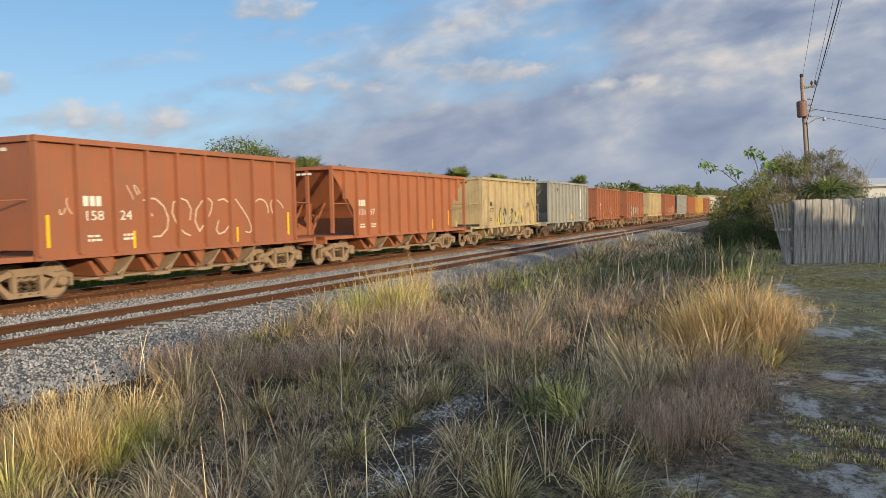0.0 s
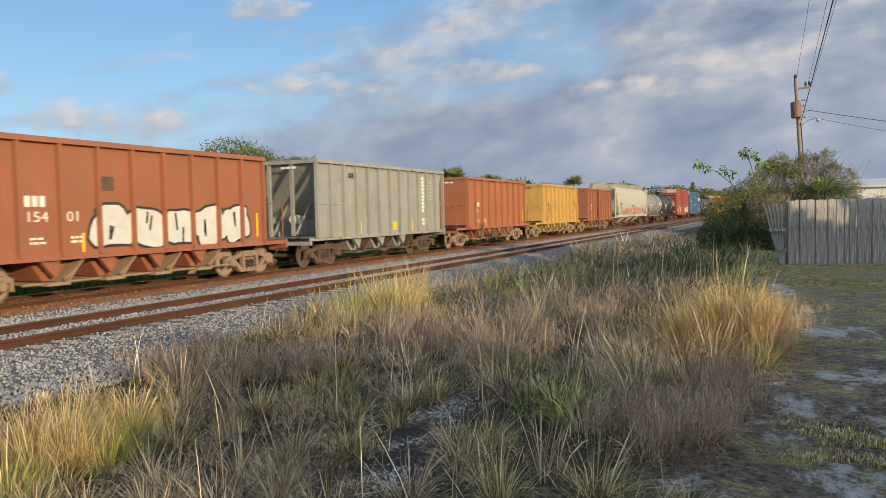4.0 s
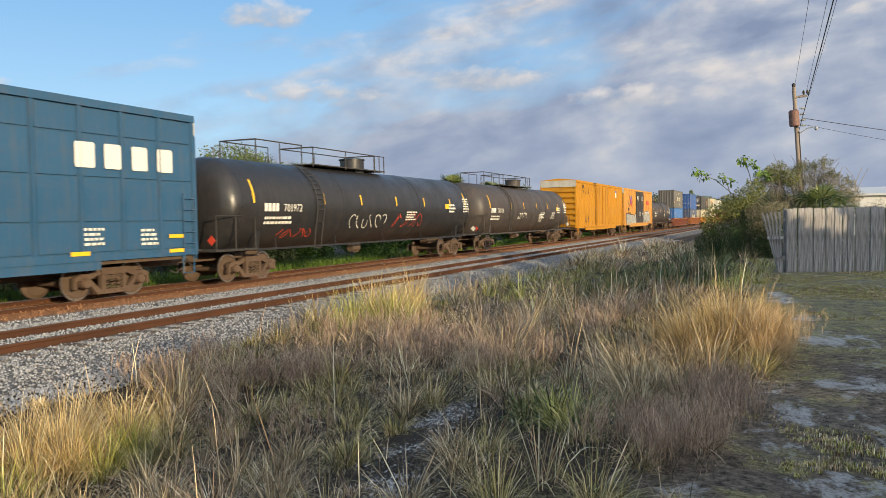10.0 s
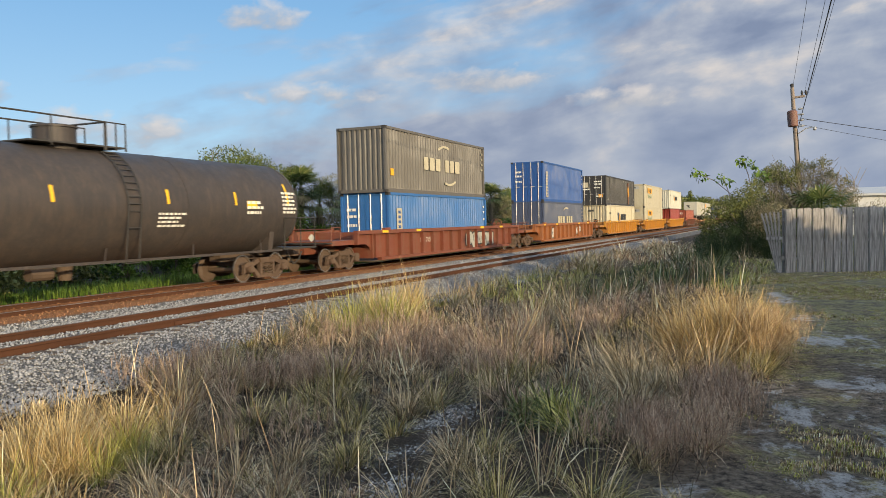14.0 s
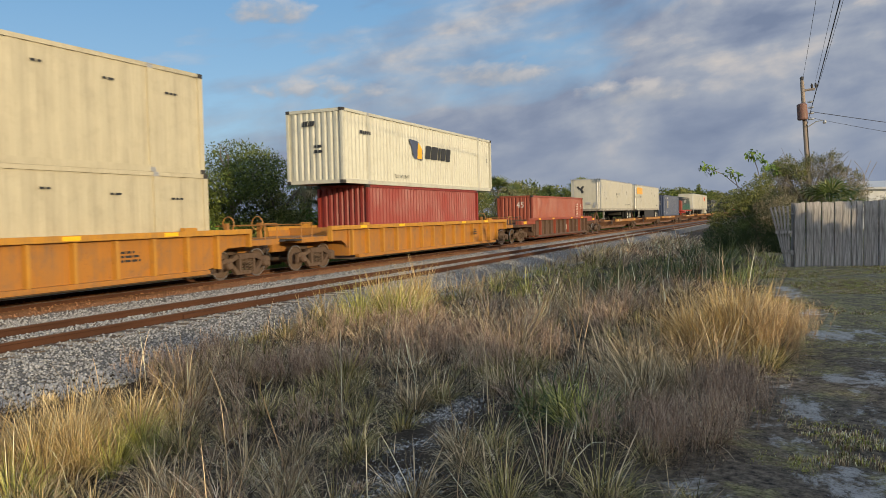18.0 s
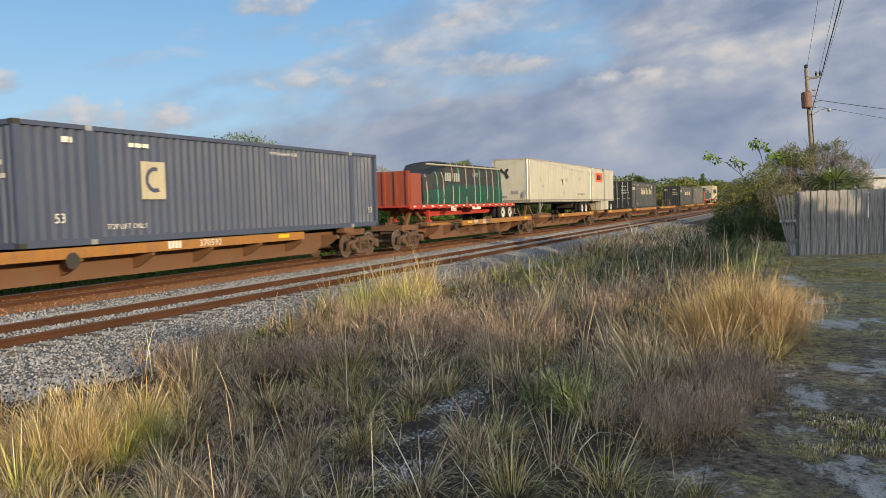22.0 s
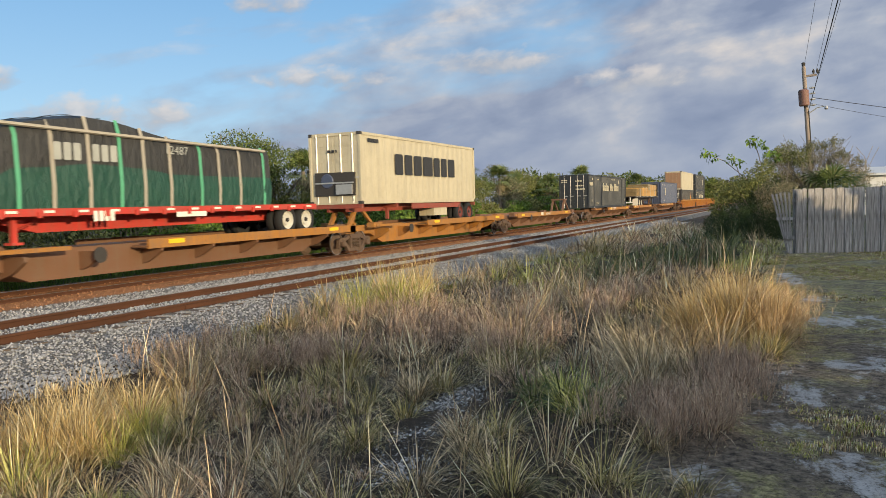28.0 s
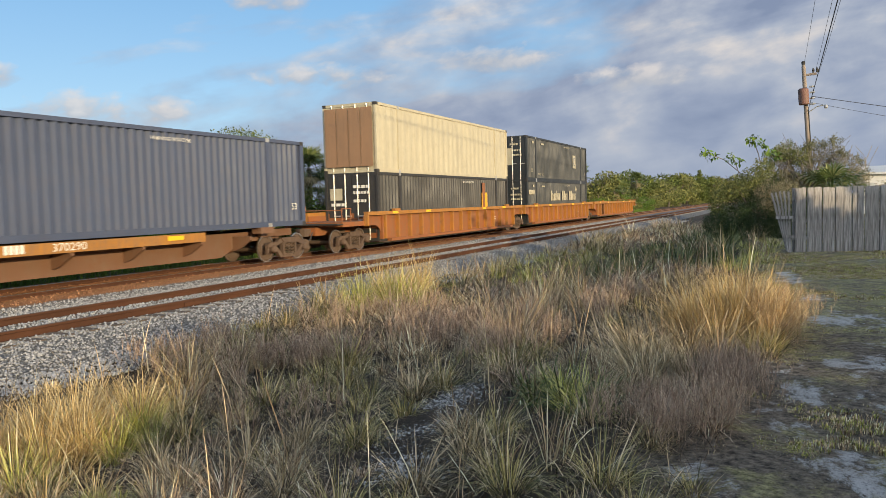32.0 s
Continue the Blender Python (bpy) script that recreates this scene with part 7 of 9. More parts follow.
def build_track():
    bed = Shape().prism([(p, q) for p, q in BED] + [(-9.35, -0.8), (-20.2, -0.8)], "y", -60, 900)
    n = Nodes("packed_ballast")
    v = n.node("ShaderNodeTexVoronoi", Scale=30.0)
    n.nt.links.new(n.tc.outputs["Object"], v.inputs["Vector"])
    dist = v.outputs["Distance"]
    gray = n.mix(n.noise(1.2, 5), (0.22, 0.222, 0.226), (0.36, 0.357, 0.353))
    gray = n.mix(n.ramp(dist, [(0.0, 0.0), (0.7, 0.8)]), gray, (0.07, 0.065, 0.06))
    sx = n.node("ShaderNodeSeparateXYZ")
    n.nt.links.new(n.tc.outputs["Object"], sx.inputs[0])
    edge = n.node("ShaderNodeMath")
    edge.operation = "ADD"
    n.nt.links.new(sx.outputs[0], edge.inputs[0])
    wob = n.node("ShaderNodeMath")
    wob.operation = "MULTIPLY"
    n.nt.links.new(n.noise(1.5, 4), wob.inputs[0])
    wob.inputs[1].default_value = 0.5
    n.nt.links.new(wob.outputs[0], edge.inputs[1])
    mr = n.node("ShaderNodeMapRange")
    n.nt.links.new(edge.outputs[0], mr.inputs[0])
    for i, w in ((1, -14.75), (2, -14.45), (3, 1.0), (4, 0.0)):
        mr.inputs[i].default_value = w
    rusty = n.mix(n.noise(3.0, 5), (0.30, 0.135, 0.06), (0.48, 0.24, 0.115))
    col = n.mix(mr.outputs[0], gray, rusty)
    dust = n.node("ShaderNodeMath")
    dust.operation = "ABSOLUTE"
    off = n.node("ShaderNodeMath")
    off.operation = "ADD"
    n.nt.links.new(edge.outputs[0], off.inputs[0])
    off.inputs[1].default_value = 10.72
    n.nt.links.new(off.outputs[0], dust.inputs[0])
    col = n.mix(n.ramp(dust.outputs[0], [(0.10, 0.85), (0.30, 0.0)]), col, n.mix(n.noise(6.0, 5), (0.40, 0.33, 0.25), (0.62, 0.54, 0.43)))
    n.bump(dist, 1.0, 0.06)
    me = bed.mesh("railway_bed")
    me.materials.append(n.done(col, 0.95, 0, 0.2))
    tagged(new("railway_bed", me), "crushed-stone ballast bed, rust-stained under the train", "ballast", kind="structure")
    # rails and ties
    rust = Nodes("rail_rust")
    c = rust.mix(rust.noise(1.4, 5, 0.6, rust.space((1, 0.4, 1))), (0.04, 0.021, 0.014), (0.12, 0.052, 0.028))
    rust.bump(rust.noise(40, 3), 0.2, 0.004)
    rust_m = rust.done(c, 0.95, 0.0, 0.12)
    head = plain("polished_rail_head", (0.40, 0.36, 0.33), 0.3, 0.9)
    dull = plain("dull_rail_head", (0.10, 0.055, 0.038), 0.7, 0.1)
    tie_n = Nodes("creosoted_tie")
    tie_m = tie_n.done(tie_n.mix(tie_n.noise(4, 5, 0.6, tie_n.space((0.4, 5, 5))), (0.06, 0.045, 0.035), (0.15, 0.115, 0.085)), 0.9)
    prof = [(-0.07, -0.172), (0.07, -0.172), (0.065, -0.155), (0.01, -0.14), (0.01, -0.05), (0.036, -0.04), (0.036, -0.006), (-0.036, -0.006), (-0.036, -0.04), (-0.01, -0.05), (-0.01, -0.14), (-0.065, -0.155)]
    rail = Shape().prism(prof, "y", -60, 900).mesh("rail")
    cap = Shape().box(-0.034, 0.034, -60, 900, -0.006, 0.0)
    tie = Shape().box(-1.3, 1.3, -0.115, 0.115, -0.33, -0.142).mesh("tie")
    bar = Shape().box(-0.045, 0.045, -0.45, 0.45, -0.13, -0.05).mesh("joint_bar")
    spike = Shape().box(-0.12, 0.12, -0.09, 0.09, -0.145, -0.128).mesh("tie_plate")
    for x, m, label in ((NEAR_X, dull, "unused rusty near track"), (TRACK_X, head, "main track under the train")):
        tk = thing("track", label + " on wooden ties", "railway track", kind="structure")
        for e in (-0.7535, 0.7535):
            r = part("rail", rail, rust_m, tk, at=(x + e, 0, 0))
            part("rail_head", cap.mesh("rail_head"), m, r)
            if x == NEAR_X:
                for i in range(9):
                    part("joint_bar", bar, rust_m, r, at=(0, 6.5 + i * 11.9 + (e > 0) * 5.9, 0))
        for i in range(150 if x == NEAR_X else 120):
            part("tie", tie, tie_m, tk, at=(x, 4 + i * 0.53, 0))
    # loose stones
    r = np.random.RandomState(9)
    m1 = stone_material("gray_ballast_stone", (0.22, 0.225, 0.235), (0.34, 0.34, 0.342), (0.47, 0.462, 0.45))
    m2 = stone_material("rusty_ballast_stone", (0.26, 0.118, 0.055), (0.36, 0.17, 0.08), (0.46, 0.235, 0.12))

    def spread(count, x0, x1, y0, y1, power=1.7):
        x = r.uniform(x0, x1, count)
        y = y0 + (y1 - y0) * r.uniform(0, 1, count) ** power
        return x, y
    x, y = spread(88000, -14.75, -8.5, 5, 75)
    keep = (np.abs(x - NEAR_X + 0.7535) > 0.1) & (np.abs(x - NEAR_X - 0.7535) > 0.1) & ((np.abs(x + 10.97) > 0.16) | (r.uniform(0, 1, len(x)) < 0.25))
    x, y = x[keep], y[keep]
    stones("ballast_stones", np.stack([x, y, np.maximum(bed_z(x), ground_z(x, y)) + r.uniform(-0.012, 0.022, len(x))], -1), 0.028, m1, 3, "loose gray ballast stones beside the rails")
    x, y = spread(7000, -18.8, -14.8, 8, 60)
    stones("rusty_stones", np.stack([x, y, bed_z(x) + r.uniform(-0.01, 0.025, len(x))], -1), 0.028, m2, 5, "rust-stained ballast stones under the train")


build_ground()
build_track()

# ---------------- plants ----------------
def leaf_material(name, stops, rough=0.6, clump=0.8, depth=0.45):
    n = Nodes(name)
    isl = n.node("ShaderNodeNewGeometry").outputs["Random Per Island"]
    col = n.ramp(isl, stops)
    col = n.mix(n.ramp(n.noise(clump, 4), [(0.38, 0.0), (0.66, depth)]), col, mul(stops[0][1], 0.8))
    return n.done(col, rough, 0, 0.3)


LEAF = {
    "deep": leaf_material("deep_green_leaves", [(0.0, (0.035, 0.052, 0.010)), (0.5, (0.095, 0.13, 0.022)), (1.0, (0.21, 0.235, 0.05))]),
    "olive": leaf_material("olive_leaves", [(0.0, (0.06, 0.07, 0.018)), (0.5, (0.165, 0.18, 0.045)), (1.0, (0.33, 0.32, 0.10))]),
    "bright": leaf_material("bright_green_leaves", [(0.0, (0.05, 0.10, 0.012)), (0.5, (0.11, 0.19, 0.022)), (1.0, (0.21, 0.29, 0.045))]),
    "silver": leaf_material("gray_green_leaves", [(0.0, (0.08, 0.085, 0.035)), (0.5, (0.20, 0.195, 0.095)), (1.0, (0.38, 0.35, 0.20))]),
    # green darkened to hold the shade of the bush's lower half
    "shade": leaf_material("shaded_bush_leaves", [(0.0, (0.016, 0.032, 0.010)), (0.5, (0.040, 0.068, 0.020)), (1.0, (0.085, 0.12, 0.036))]),
    "tan": leaf_material("tan_gray_leaves", [(0.0, (0.09, 0.075, 0.035)), (0.5, (0.23, 0.20, 0.105)), (1.0, (0.44, 0.38, 0.25))]),
    "palm": leaf_material("palm_leaves", [(0.0, (0.05, 0.08, 0.022)), (0.5, (0.12, 0.16, 0.045)), (1.0, (0.24, 0.25, 0.09))]),
    "dead": leaf_material("dead_palm_leaves", [(0.0, (0.12, 0.10, 0.045)), (1.0, (0.27, 0.215, 0.11))]),
}
_b = Nodes("bark")
_b.bump(_b.noise(9, 5, 0.6, _b.space((3, 3, 0.6))), 0.8, 0.04)
BARK = _b.done(_b.mix(_b.noise(5, 5, 0.6, _b.space((3, 3, 0.6))), (0.10, 0.08, 0.06), (0.27, 0.23, 0.18)), 0.9)


def leaf_mesh(name, blobs, count, size, seed, mat, hollow=0.55, droop=0.2):
    """Many small folded leaves through a set of lumps (centre, radii)."""
    r = np.random.RandomState(seed)
    w = np.array([b[1][0] * b[1][1] + b[1][1] * b[1][2] + b[1][0] * b[1][2] for b in blobs])
    pick = r.choice(len(blobs), count, p=w / w.sum())
    c = np.array([b[0] for b in blobs])[pick]
    rad = np.array([b[1] for b in blobs])[pick]
    d = r.normal(size=(count, 3))
    d /= np.linalg.norm(d, axis=1)[:, None]
    depth = hollow + (1 - hollow) * r.uniform(0, 1, count) ** 0.6
    depth *= 1 + 0.16 * np.sin(d[:, 0] * 7 + pick) * np.sin(d[:, 2] * 6 + pick * 2) + r.normal(0, 0.05, count)
    p = c + d * rad * depth[:, None]
    a = r.normal(size=(count, 3)) + d * 0.5
    a[:, 2] -= droop
    a /= np.linalg.norm(a, axis=1)[:, None]
    b = np.cross(a, r.normal(size=(count, 3)))
    b /= np.linalg.norm(b, axis=1)[:, None]
    s = (size * r.uniform(0.6, 1.35, count))[:, None]
    v = np.stack([p, p + a * s * 0.5 + b * s * 0.27, p + a * s, p + a * s * 0.5 - b * s * 0.27], 1)
    f = np.arange(count * 4).reshape(-1, 4)
    me = fast_mesh(name, v.reshape(-1, 3), f)
    me.materials.append(mat)
    return me


def trunk_shape(height, r0, limbs, seed):
    rnd = random.Random(seed)
    s = Shape()

    def limb(p, q, ra, rb, n=5):
        p, q = Vector(p), Vector(q)
        mid = (p + q) / 2 + Vector((rnd.uniform(-0.1, 0.1), rnd.uniform(-0.1, 0.1), 0.05)) * (q - p).length
        pts = [p.lerp(mid, t * 2) if t < 0.5 else mid.lerp(q, t * 2 - 1) for t in (0, 0.25, 0.5, 0.75, 1)]
        k = len(s.v)
        for i, w in enumerate(pts):
            rr = ra + (rb - ra) * i / 4
            dv = (pts[min(i + 1, 4)] - pts[max(i - 1, 0)]).normalized()
            u = dv.orthogonal().normalized()
            t = dv.cross(u)
            s.v += [tuple(w + (u * math.cos(2 * math.pi * j / n) + t * math.sin(2 * math.pi * j / n)) * rr) for j in range(n)]
        s.f += [(k + i * n + j, k + i * n + (j + 1) % n, k + i * n + n + (j + 1) % n, k + i * n + n + j) for i in range(4) for j in range(n)]
    top = (rnd.uniform(-0.2, 0.2), rnd.uniform(-0.2, 0.2), height * 0.45)
    limb((0, 0, -0.15), top, r0, r0 * 0.7, 8)
    for i in range(limbs):
        w = 2 * math.pi * (i + rnd.random() * 0.5) / limbs
        e = (top[0] + math.cos(w) * height * rnd.uniform(0.18, 0.36), top[1] + math.sin(w) * height * rnd.uniform(0.18, 0.36), height * rnd.uniform(0.62, 0.92))
        limb(top, e, r0 * 0.5, r0 * 0.12)
        for j in range(2):
            g = (e[0] + rnd.uniform(-0.5, 0.5), e[1] + rnd.uniform(-0.5, 0.5), e[2] + rnd.uniform(0.1, 0.5))
            limb(Vector(top).lerp(Vector(e), 0.6), g, r0 * 0.2, r0 * 0.06, 4)
    return s


def tree(name, label, height, spread, leaves, size, seed, mat, lumps=9, low=0.15, category="tree", group="trees behind the railway"):
    rnd = random.Random(seed)
    t = thing(name, label, category, group)
    part("trunk", trunk_shape(height, 0.035 * height, 6, seed), BARK, t, smooth=True)
    blobs = []
    for i in range(lumps):
        w = 2 * math.pi * i / lumps * 1.62
        k = (i + 0.5) / lumps
        rr = spread * (0.55 - 0.35 * abs(k - 0.35)) * rnd.uniform(0.7, 1.1)
        z = height * (low + (0.86 - low) * k)
        blobs.append(((math.cos(w) * rr, math.sin(w) * rr, z), (spread * rnd.uniform(0.36, 0.52), spread * rnd.uniform(0.36, 0.52), height * rnd.uniform(0.13, 0.2))))
    part("crown", leaf_mesh("crown", blobs, leaves, size, seed, LEAF[mat]), LEAF[mat], t)
    return t


def palm(label, height, seed, count=26, group="palms behind the railway"):
    rnd = random.Random(seed)
    t = thing("palm", label, "palm tree", group)
    part("trunk", Shape().lathe("z", (0, 0), [(-0.2, 0.2), (height * 0.4, 0.16), (height * 0.85, 0.17), (height, 0.11)], 10), BARK, t, smooth=True)
    for name, mat, n, lo, hi in (("crown", "palm", count, -0.35, 1.35), ("dead_fronds", "dead", count // 5, -1.2, -0.6)):
        v, f = [], []
        for i in range(n):
            w, el = 2.4 * i + rnd.uniform(-0.2, 0.2), lo + (hi - lo) * rnd.random()
            d = Vector((math.cos(w) * math.cos(el), math.sin(w) * math.cos(el), math.sin(el)))
            stem, side = rnd.uniform(0.5, 0.9), Vector((-math.sin(w), math.cos(w), 0))
            up = d.cross(side)
            o = Vector((0, 0, height)) + d * stem
            length = rnd.uniform(0.75, 1.1)
            for j in range(15):
                a = radians(-95 + 190 * j / 14)
                e = (d * math.cos(a) + side * math.sin(a)).normalized()
                tip = o + e * length * (0.75 + 0.25 * math.cos(a)) + Vector((0, 0, -0.28 * length)) + up * rnd.uniform(-0.1, 0.1)
                mid = o + e * length * 0.5 + Vector((0, 0, -0.03))
                q = e.cross(up).normalized() * 0.035
                k = len(v)
                v += [o - q * 0.3, mid - q, tip, mid + q]
                f.append((k, k + 1, k + 2, k + 3))
            k = len(v)
            q = side * 0.02
            b = Vector((0, 0, height))
            v += [b - q, o - q, o + q, b + q]
            f.append((k, k + 1, k + 2, k + 3))
        me = fast_mesh(name, np.array([tuple(p) for p in v]), np.array(f))
        part(name, me, LEAF[mat], t)
    return t


def build_far_side():
    """The green belt beyond the train."""
    rnd = random.Random(77)
    kinds = [tree("tree", "dense leafy green tree behind the railway", 5.8, 3.7, 32000, 0.115, 1, "deep", 14, 0.08),
             tree("tree", "olive-green scrubby tree behind the railway", 5.0, 2.7, 17000, 0.115, 2, "olive", 10, 0.12),
             tree("tree", "pale gray-green airy tree behind the railway", 5.2, 2.6, 12000, 0.10, 3, "silver", 9, 0.2)]
    remote = [tree("tree", "leafy green tree far down the line", 5.8, 3.9, 3200, 0.36, 51, "deep", 12, 0.05), tree("tree", "olive-green tree far down the line", 5.4, 3.4, 3000, 0.34, 52, "olive", 10, 0.05)]
    shrubs = [tree("shrub", "bright green sunlit shrub behind the railway", 2.7, 2.1, 4200, 0.16, 4, "bright", 8, 0.05, "shrub", "shrubs behind the railway"),
              tree("shrub", "low olive shrub behind the railway", 2.2, 2.0, 3800, 0.16, 5, "olive", 8, 0.05, "shrub", "shrubs behind the railway")]
    palms = [palm("cabbage palm with fan leaves behind the railway", 3.1, 6), palm("taller cabbage palm with hanging dead fronds", 4.3, 7, 30)]
    first = {}

    def stand(ob, x, y, grow=1.0):
        m = pose(x, y, float(ground_z(x, y)) - 0.02, 0, 0, rnd.uniform(0, 360))
        if ob.name not in first:
            first[ob.name] = True
            ob.matrix_basis = m @ Matrix.Diagonal((grow, grow, grow, 1))
            return ob
        c = copy_thing(ob, m)
        c.scale = (grow, grow, grow)
        return c
    # the trees that stand out
    stand(kinds[0], -25.5, 30.6, 1.08)
    stand(kinds[0], -26.5, 28.6, 0.82)
    stand(kinds[1], -24.5, 33.2, 0.92)
    stand(palms[0], -23.6, 22.6, 0.95)
    stand(palms[0], -24.6, 24.8, 0.8)
    stand(palms[1], -25.2, 36.6, 1.0)
    stand(palms[1], -26.4, 39.0, 1.05)
    stand(palms[0], -24.6, 38.2, 1.1)
    stand(kinds[2], -26.0, 43.5, 1.05)
    stand(kinds[2], -27.0, 46.5, 1.0)
    for y, k, x, g in ((52.0, 1, -26, 1.05), (56.0, 0, -27, 0.95), (60.5, 1, -25.5, 1.1), (66.0, 0, -28, 1.0), (72.0, 2, -26, 1.15), (79.0, 1, -27, 1.15)):
        stand(kinds[k], x, y, g)
    for y in (58.5, 70.0, 76.0, 84.0, 97.0, 104.0, 121.0, 128.0, 146.0):
        stand(palms[rnd.randint(0, 1)], -24.5 - rnd.random() * 2, y, rnd.uniform(1.0, 1.3))
    y = 86.0
    while y < 330:
        stand(remote[rnd.choice((0, 1))], -24 - rnd.random() * 5, y, rnd.uniform(0.8, 1.2) * (1 + y / 700))
        y += rnd.uniform(4.0, 7.0) * (1 + y / 260)
    y = 9.0
    while y < 150:
        stand(shrubs[rnd.choice((0, 0, 1))], -22.8 - rnd.random() * 2.2, y, rnd.uniform(0.75, 1.15) * (0.85 if 26 < y < 29 else 1))
        y += rnd.uniform(1.3, 2.3) * (1 + y / 60)
    for x, y, g in ((-31.0, 14.0, 0.8), (-30.0, 19.0, 0.7), (-33.0, 25.0, 0.75), (-20 - 14, 36, 0.8)):
        stand(kinds[1], x, y, g)
    # the dark conifer and the woods at the end of the line
    pine = thing("conifer", "tall dark conifer far down the line", "tree")
    part("trunk", Shape().lathe("z", (0, 0), [(-0.2, 0.25), (9, 0.06)], 8), BARK, pine)
    part("crown", leaf_mesh("crown", [((0, 0, 1.4 + i * 0.95), (2.7 - i * 0.28, 2.7 - i * 0.28, 0.55)) for i in range(9)], 5000, 0.42, 9, LEAF["deep"], 0.2), LEAF["deep"], pine)
    pine.matrix_basis = pose(-23.5, 232, -0.1)
    for x, y, g in ((-27, 240, 1.5), (-20, 250, 1.3), (-15, 262, 1.4), (-10, 270, 1.3), (-30, 262, 1.5), (-5, 255, 1.2), (2, 240, 1.5), (8, 225, 1.3), (-24, 205, 1.3), (-26, 185, 1.2), (-12, 285, 1.7), (-18, 290, 1.8), (-24, 280, 1.7), (-7, 290, 1.7), (0, 280, 1.6)):
        stand(remote[1], x, y, g)
    # rough grass strip and weeds beyond the bed
    grass_field("weeds", "green weeds beyond the railway bed", blades_in([(-23.5, -19.8, 8, 130, 26000)], 0.45, 0.2, 11, wide=0.016), "bright", 31)


# ---------------- grass ----------------
GRASS = {
    "straw": leaf_material("dry_straw_grass", [(0.0, (0.066, 0.042, 0.026)), (0.4, (0.422, 0.29, 0.165)), (0.8, (0.792, 0.607, 0.37)), (1.0, (0.93, 0.93, 0.66))], 0.75, 3.2, 0.5),
    "drab": leaf_material("drab_dry_grass", [(0.0, (0.04, 0.026, 0.018)), (0.45, (0.37, 0.251, 0.165)), (0.85, (0.686, 0.515, 0.356)), (1.0, (0.93, 0.792, 0.581))], 0.8, 3.2, 0.5),
    "green": leaf_material("olive_grass", [(0.0, (0.040, 0.042, 0.015)), (0.35, (0.284, 0.240, 0.078)), (0.75, (0.607, 0.492, 0.200)), (1.0, (0.818, 0.649, 0.427))], 0.65, 3.2, 0.5),
    "sage": leaf_material("gray_green_grass", [(0.0, (0.073, 0.055, 0.030)), (0.5, (0.436, 0.331, 0.168)), (1.0, (0.930, 0.720, 0.454))], 0.7, 3.2, 0.5),
    "gold": leaf_material("golden_grass", [(0.0, (0.146, 0.095, 0.034)), (0.35, (0.56, 0.392, 0.157)), (0.8, (0.874, 0.638, 0.325)), (1.0, (0.93, 0.829, 0.515))], 0.7, 3.2, 0.5),
    "lime": leaf_material("yellow_green_grass", [(0.0, (0.106, 0.112, 0.024)), (0.5, (0.436, 0.422, 0.086)), (1.0, (0.818, 0.726, 0.264))], 0.65, 3.2, 0.5),
    "plume": leaf_material("reddish_seed_plume", [(0.0, (0.145, 0.09, 0.063)), (0.5, (0.488, 0.337, 0.231)), (1.0, (0.792, 0.607, 0.436))], 0.85, 3.2, 0.5),
    "ginger": leaf_material("ginger_seed_plume", [(0.0, (0.33, 0.211, 0.106)), (0.5, (0.686, 0.475, 0.264)), (1.0, (0.93, 0.766, 0.475))], 0.85, 3.2, 0.5),
    "lush": leaf_material("lush_green_blades", [(0.0, (0.031, 0.043, 0.011)), (0.5, (0.115, 0.141, 0.038)), (1.0, (0.291, 0.275, 0.095))], 0.55, 3.2, 0.5),
    # dead grass darkened: the shade of the hollows is in these stops
    "litter": leaf_material("shade_dark_litter", [(0.0, (0.022, 0.016, 0.011)), (0.6, (0.094, 0.065, 0.045)), (0.9, (0.213, 0.15, 0.1)), (1.0, (0.5, 0.388, 0.263))], 0.85, 2.5, 0.4),
    "bright": LEAF["bright"],
}


def blades(base, height, lean, seed, wide, curl=0.5, out=None):
    """Tapered blades that bow outwards: seven corners each."""
    r = np.random.RandomState(seed)
    n = len(base)
    w = r.uniform(0, 6.283, n)
    start = np.abs(r.normal(0, 0.5, n)) * lean
    return arcs(base, height * r.uniform(0.5, 1.12, n), np.stack([np.cos(w), np.sin(w)], -1) if out is None else out, start, start + curl * r.uniform(0.2, 2.0, n), wide * r.uniform(0.6, 1.4, n), seed)


def arcs(base, length, out, start, stop, wide, seed):
    """Blades that leave the ground at one angle from upright and bend to another: seven corners each."""
    r = np.random.RandomState(seed)
    n = len(base)
    out = out / (np.linalg.norm(out, axis=1)[:, None] + 1e-6)
    side = np.stack([-out[:, 1], out[:, 0]], -1) + r.normal(0, 0.5, (n, 2))
    side /= np.linalg.norm(side, axis=1)[:, None] + 1e-6
    v = np.zeros((n, 7, 3))
    at, run, rise = 0.0, np.zeros(n), np.zeros(n)
    for k, (s, thick) in enumerate(((0.0, 0.5), (0.4, 0.5), (0.75, 0.34), (1.0, 0.0))):
        mid = start + (stop - start) * (s + at) / 2
        run, rise, at = run + length * (s - at) * np.sin(mid), rise + length * (s - at) * np.cos(mid), s
        c = base[:, :2] + out * run[:, None]
        z = np.maximum(base[:, 2] + rise, ground_z(c[:, 0], c[:, 1]) + 0.006) - (0.03 if k == 0 else 0.0)
        for j, sign in enumerate((-1, 1) if k < 3 else (0,)):
            v[:, 2 * k + j, :2] = c + sign * side * (wide * thick)[:, None]
            v[:, 2 * k + j, 2] = z
    t = np.array([(0, 1, 3), (0, 3, 2), (2, 3, 5), (2, 5, 4), (4, 5, 6)])
    return v, (t[None] + (np.arange(n) * 7)[:, None, None])


